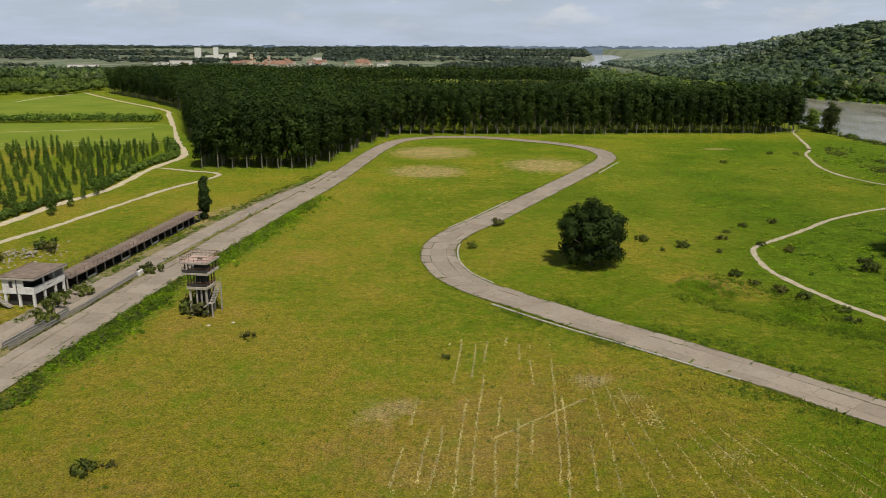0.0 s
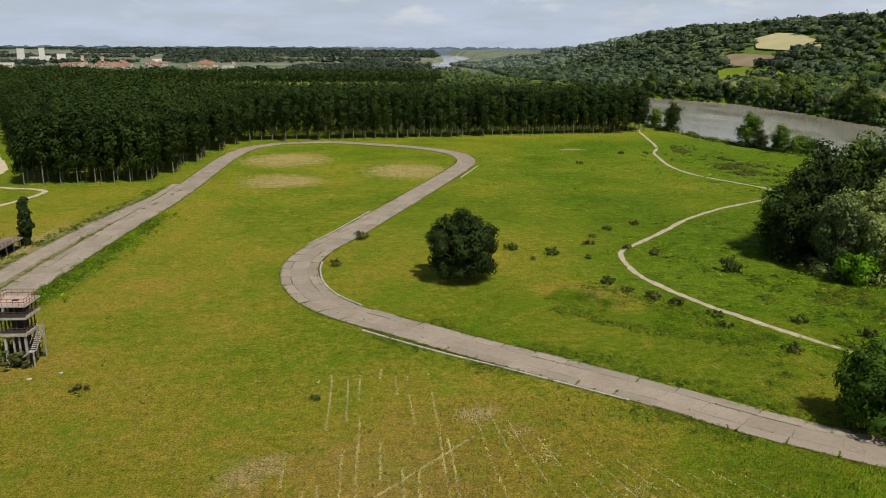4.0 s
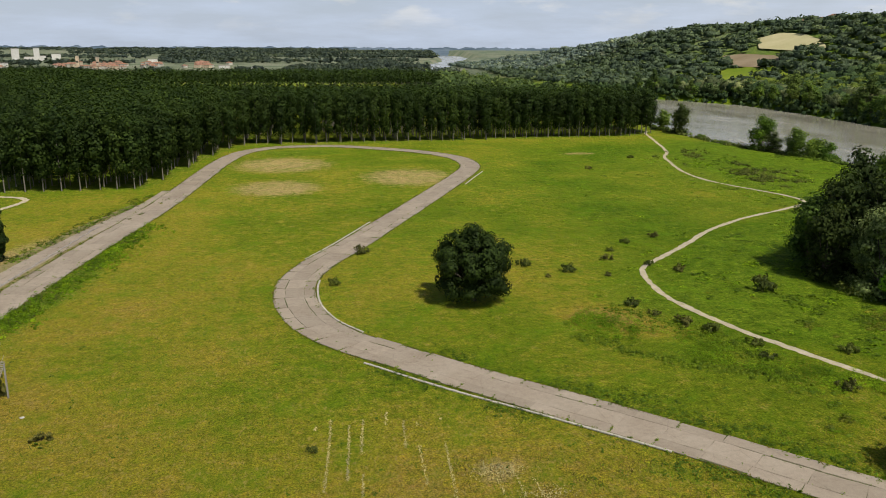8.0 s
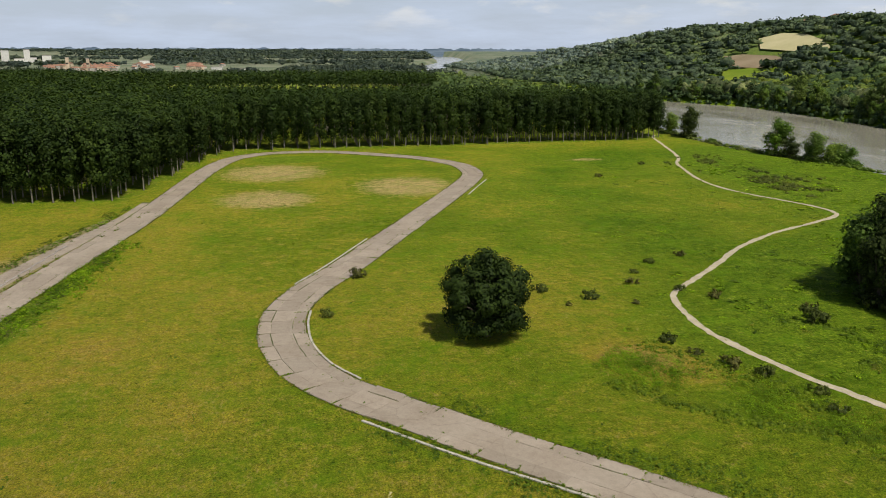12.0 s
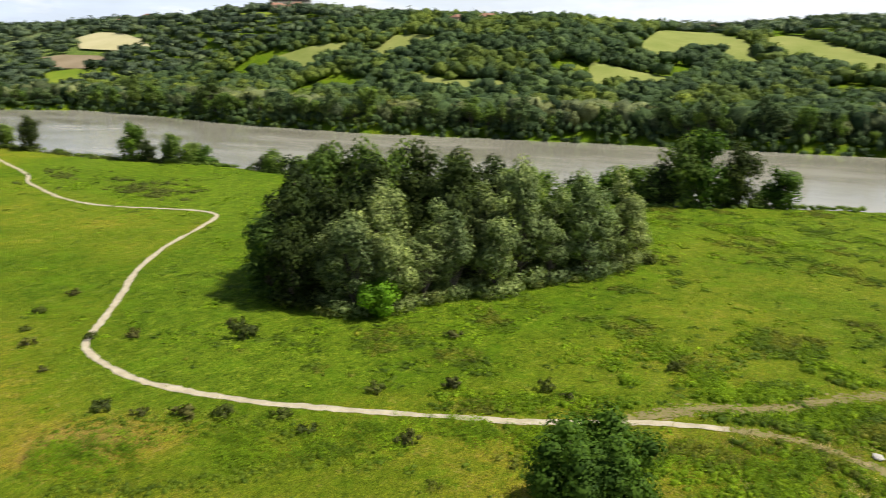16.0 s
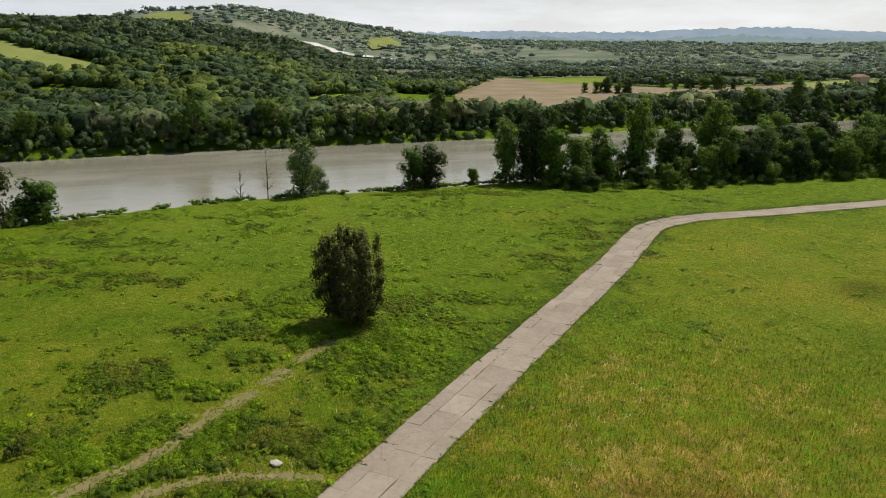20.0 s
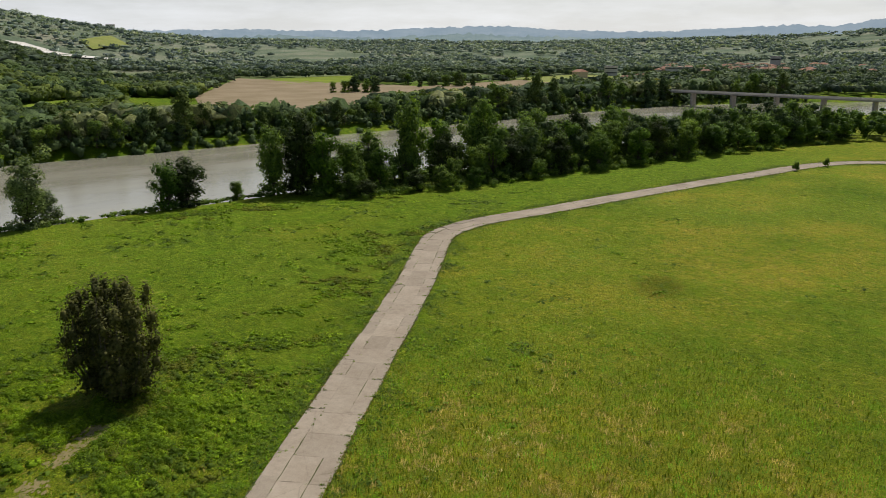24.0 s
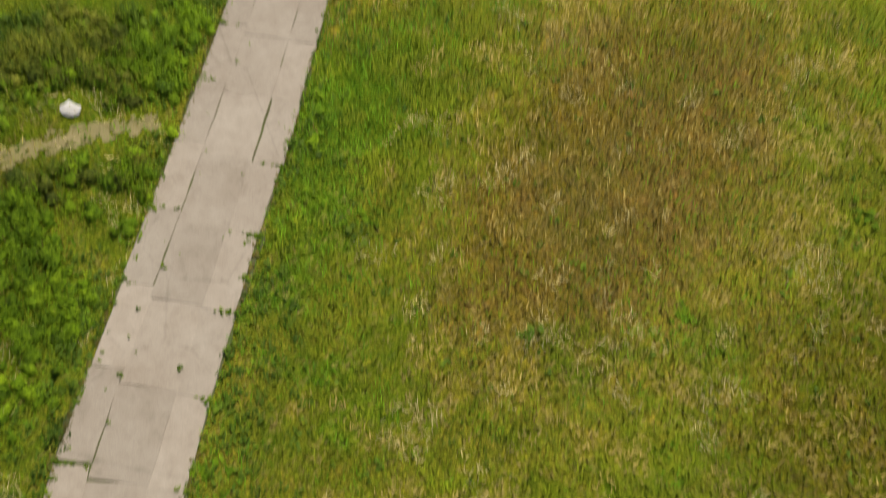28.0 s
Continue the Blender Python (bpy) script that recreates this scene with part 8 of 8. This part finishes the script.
for i in range(4, len(all_line) - 4):
    for o in (-3.95, -1.76, 1.76, 3.95):
        n = 2 if abs(o) > 3 else 1
        for _ in range(n):
            if jr.rand() < (0.6 if abs(o) > 3 else (0.5 if o > 0 else 0.12)) * (0.3 + drift(np.array([i * 1.0]), np.array([o * 9]), 7, 86)[0]):
                a = o + jr.normal(0, 0.18 if abs(o) > 3 else 0.05)
                jx.append(all_line[i][0] - all_way[i][1] * a + jr.normal(0, 0.3))
                jy.append(all_line[i][1] + all_way[i][0] * a + jr.normal(0, 0.3))
for at, off, width in track_joints:  # cross joints of the outer strips, greenest at the rim
    if abs(off) < 2 or at > len(all_line) - 3 or jr.rand() < 0.25:
        continue
    i, reach = int(at), jr.uniform(0.3, 1.0)
    for _ in range(int(15 * reach)):
        a = off + np.sign(off) * width * (0.56 - reach * jr.rand() ** 2.4)
        slip = jr.normal(0, 0.05) + at - i
        jx.append(all_line[i][0] + all_way[i][0] * slip - all_way[i][1] * a)
        jy.append(all_line[i][1] + all_way[i][1] * slip + all_way[i][0] * a)
jx, jy = np.array(jx), np.array(jy)
quad = clumps(jx, jy, jr.uniform(0.10, 0.34, len(jx)), jr.uniform(0.09, 0.26, len(jx)), 8, 741, 0.5)
quad[:, :4, 2] += 0.06
tagged(new("joint_tufts", card_mesh("joint_tufts", quad, EDGE_WEED)), "dark grass tufts growing in the slab joints", "grass", kind="stuff")

# withered grass creeping over the rims of the slabs
rx, ry, rr = [], [], np.random.RandomState(745)
for i in range(4, len(all_line) - 4):
    for side in (-1, 1):
        creep = drift(np.array([i * 1.0]), np.array([side * 40.0]), 5, 88)[0]
        for _ in range(int(9 * creep)):
            a = side * (4.05 - abs(rr.normal(0, 0.10 + 0.28 * max(creep - 0.35, 0))))
            slip = rr.rand()
            rx.append(all_line[i][0] + all_way[i][0] * slip - all_way[i][1] * a)
            ry.append(all_line[i][1] + all_way[i][1] * slip + all_way[i][0] * a)
rx, ry = np.array(rx), np.array(ry)
brown = rr.rand(len(rx)) < 0.55
for name, mask, mat, label in (("rim_litter", brown, DEAD_GRASS, "withered brown grass creeping over the slab rims"), ("rim_grass", ~brown, EDGE_WEED, "dark green grass creeping over the slab rims")):
    quad = clumps(rx[mask], ry[mask], rr.uniform(0.04, 0.16, mask.sum()), rr.uniform(0.10, 0.26, mask.sum()), 6, 746, 0.55)
    quad[:, :4, 2] += 0.06
    tagged(new(name, card_mesh(name, quad, mat)), label, "grass", kind="stuff")


def blades(count, x0, x1, y0, y1, seed, size, chance, slim=0.16, low=0.15, high=0.8):
    """Slim grass sprays leaning up in all directions."""
    x, y = sow(count, x0, x1, y0, y1, seed, chance)
    rs_ = np.random.RandomState(seed + 1)
    n = len(x)
    turn, lean = rs_.uniform(0, 6.283, n), rs_.uniform(low, high, n)
    flatw = np.stack([np.cos(turn), np.sin(turn), np.zeros(n)], -1)
    along = flatw * np.cos(lean)[:, None] + np.array([0, 0, 1.0]) * np.sin(lean)[:, None]
    across = np.stack([-np.sin(turn), np.cos(turn), np.zeros(n)], -1)
    s = (size * rs_.uniform(0.55, 1.4, n))[:, None]
    foot = np.stack([x, y, land(x, y) - 0.01], -1)
    w = across * s * slim
    quad = np.stack([foot + w, foot - w, foot + along * s - w * 0.3, foot + along * s + w * 0.3], 1)
    up = np.repeat(np.array([[[0.0, 0, 1]]]), n, 0)
    return np.concatenate([quad, up + 0.15 * rs_.normal(size=(n, 1, 3)), np.zeros((n, 1, 3))], 1)


open_ground = lambda x, y: (off_line(x, y, path_coarse) > 1.2) * (x < by_table(NEAR_BANK, y) - 1) * 1.0  # noqa: E731
dry_ground = lambda x, y: open_ground(x, y) * np.clip((cover_of(x, y)[:, 0] - 0.36) * 2.6, 0, 1) * np.clip((drift(x, y, 3.5, 88) - 0.4) * 3, 0, 1)  # noqa: E731
green_ground = lambda x, y: open_ground(x, y) * (1 - 0.8 * thatch_of(x, y)) * np.clip((drift(x, y, 3.0, 89) - 0.3) * 2.2, 0, 1)  # noqa: E731


def sward(x, y):
    """Which kind of grass stands where, 0 fresh to 1 dry, in tufts a step or two across."""
    v = 0.42 * drift(x, y, 1.1, 120) + 0.33 * drift(x, y, 2.9, 121) + 0.25 * drift(x, y, 8.5, 122)
    return v + 0.20 * (cover_of(x, y)[:, 0] - 0.45) - 0.16 * np.exp(-((off_line(x, y, near_track) - 6.5) / 4.5) ** 2)


def thinning(x, y):
    """1 beside the last stretch of track, falling to nothing far from it."""
    return ease(1.25 - np.hypot((x - 74) / 62, (y - 36) / 68)) * (1 - near_spot(x, y, 20, 92, 30, 28)) * (1 - 0.7 * ease((x - 77 - (68 - y) * 0.91 - 6) / 3))


NEAR_GRASS = (12, 136, -32, 104)
for name, mat, lo, hi, count, tall_, label in (
    ("fresh_grass", FRESH_GRASS, -1.0, 0.42, 330000, 0.42, "fresh green grass tufts beside the track"),
    ("grass_near", GRASS_LEAF, 0.38, 0.61, 450000, 0.46, "coarse yellow-green meadow grass beside the track"),
    ("dry_grass_near", TAN_GRASS, 0.60, 2.0, 300000, 0.44, "straw-coloured dry grass tufts in the meadow"),
):
    pick_ = lambda x, y: open_ground(x, y) * thinning(x, y) * (1 - 0.75 * thatch_of(x, y)) * ((sward(x, y) > lo) & (sward(x, y) < hi))  # noqa: E731, B023
    tagged(new(name, card_mesh(name, blades(count, *NEAR_GRASS, 750 + len(name), tall_, pick_, 0.085, 0.75, 1.4), mat)), label, "grass", kind="stuff")
dead_ = lambda x, y: open_ground(x, y) * np.clip(thatch_of(x, y) + 0.5 * (drift(x, y, 2.4, 123) - 0.6), 0, 1)  # noqa: E731
tagged(new("dead_grass", card_mesh("dead_grass", blades(330000, *NEAR_GRASS, 758, 0.42, dead_, 0.085, 0.75, 1.4), DEAD_GRASS)), "brown dead grass patch beside the track", "grass", kind="stuff")
tagged(new("grass_wide", card_mesh("grass_wide", blades(90000, -60, 215, -190, 260, 754, 0.5, green_ground, 0.12), GRASS_LEAF)), "tufted green-yellow meadow grass", "grass", kind="stuff")
tagged(new("dry_grass_wide", card_mesh("dry_grass_wide", blades(40000, -60, 190, -120, 260, 756, 0.4, dry_ground, 0.09), DRY_GRASS)), "dry yellow grass strewn over the meadow", "grass", kind="stuff")

wisps = lambda x, y: open_ground(x, y) * (drift(x, y, 1.9, 99) > 0.74) * (drift(x, y, 9, 102) > 0.5) * 1.0  # noqa: E731
tagged(new("straw_wisps", card_mesh("straw_wisps", blades(48000, 40, 105, 12, 80, 770, 0.46, wisps, 0.05), MOWN)), "pale wisps of flattened straw beside the track", "grass", kind="stuff")

# old mowing rows of straw in the infield
mx, my = [], []
for i in range(22):
    x0 = -3.5 + 2.15 * i + srs.normal(0, 0.25)
    lo, hi = 66 + srs.uniform(-6, 8), (117 if i < 9 else 124 - 1.9 * i) + srs.uniform(-4, 2)
    for y in np.arange(lo, hi, 0.036):
        if drift(np.array([i * 17.0]), np.array([y]), 6.5, 90)[0] > 0.36 and srs.rand() < (0.66 if i < 11 else 0.35):
            mx.append(x0 + (0.10 if i < 10 else 0.10 - 0.05 * (i - 10)) * (y - 90) + 0.5 * (drift(np.array([i * 31.0]), np.array([y]), 9, 91)[0] - 0.5) + srs.normal(0, 0.10))
            my.append(y)
for u in np.arange(0, 1, 0.002):
    mx.append(5.8 + 13 * u + srs.normal(0, 0.12))
    my.append(83.6 + 11 * u + srs.normal(0, 0.12))
for cx, cy, rx, ry, n in ((20.3, 100.4, 2.4, 1.3, 420), (24.6, 95, 2.2, 1.2, 260), (26.1, 89, 1.4, 2.4, 220), (33, 80, 2.5, 2, 220), (-2, 75, 4, 4, 260), (-4.8, 338, 9, 4, 500), (40, 301, 8, 5, 400)):
    mx += list(cx + srs.normal(0, rx, n) * 0.6)
    my += list(cy + srs.normal(0, ry, n) * 0.6)
mx, my = np.array(mx), np.array(my)
out = np.stack([srs.normal(0, 0.4, len(mx)), srs.normal(0, 0.4, len(mx)), np.ones(len(mx))], -1)
tagged(new("mown_straw", card_mesh("mown_straw", cards(np.stack([mx, my, np.full(len(mx), 0.06)], -1), out, 0.155, srs, 0.3), MOWN)), "pale rows of old mown straw across the infield", "grass", kind="stuff")
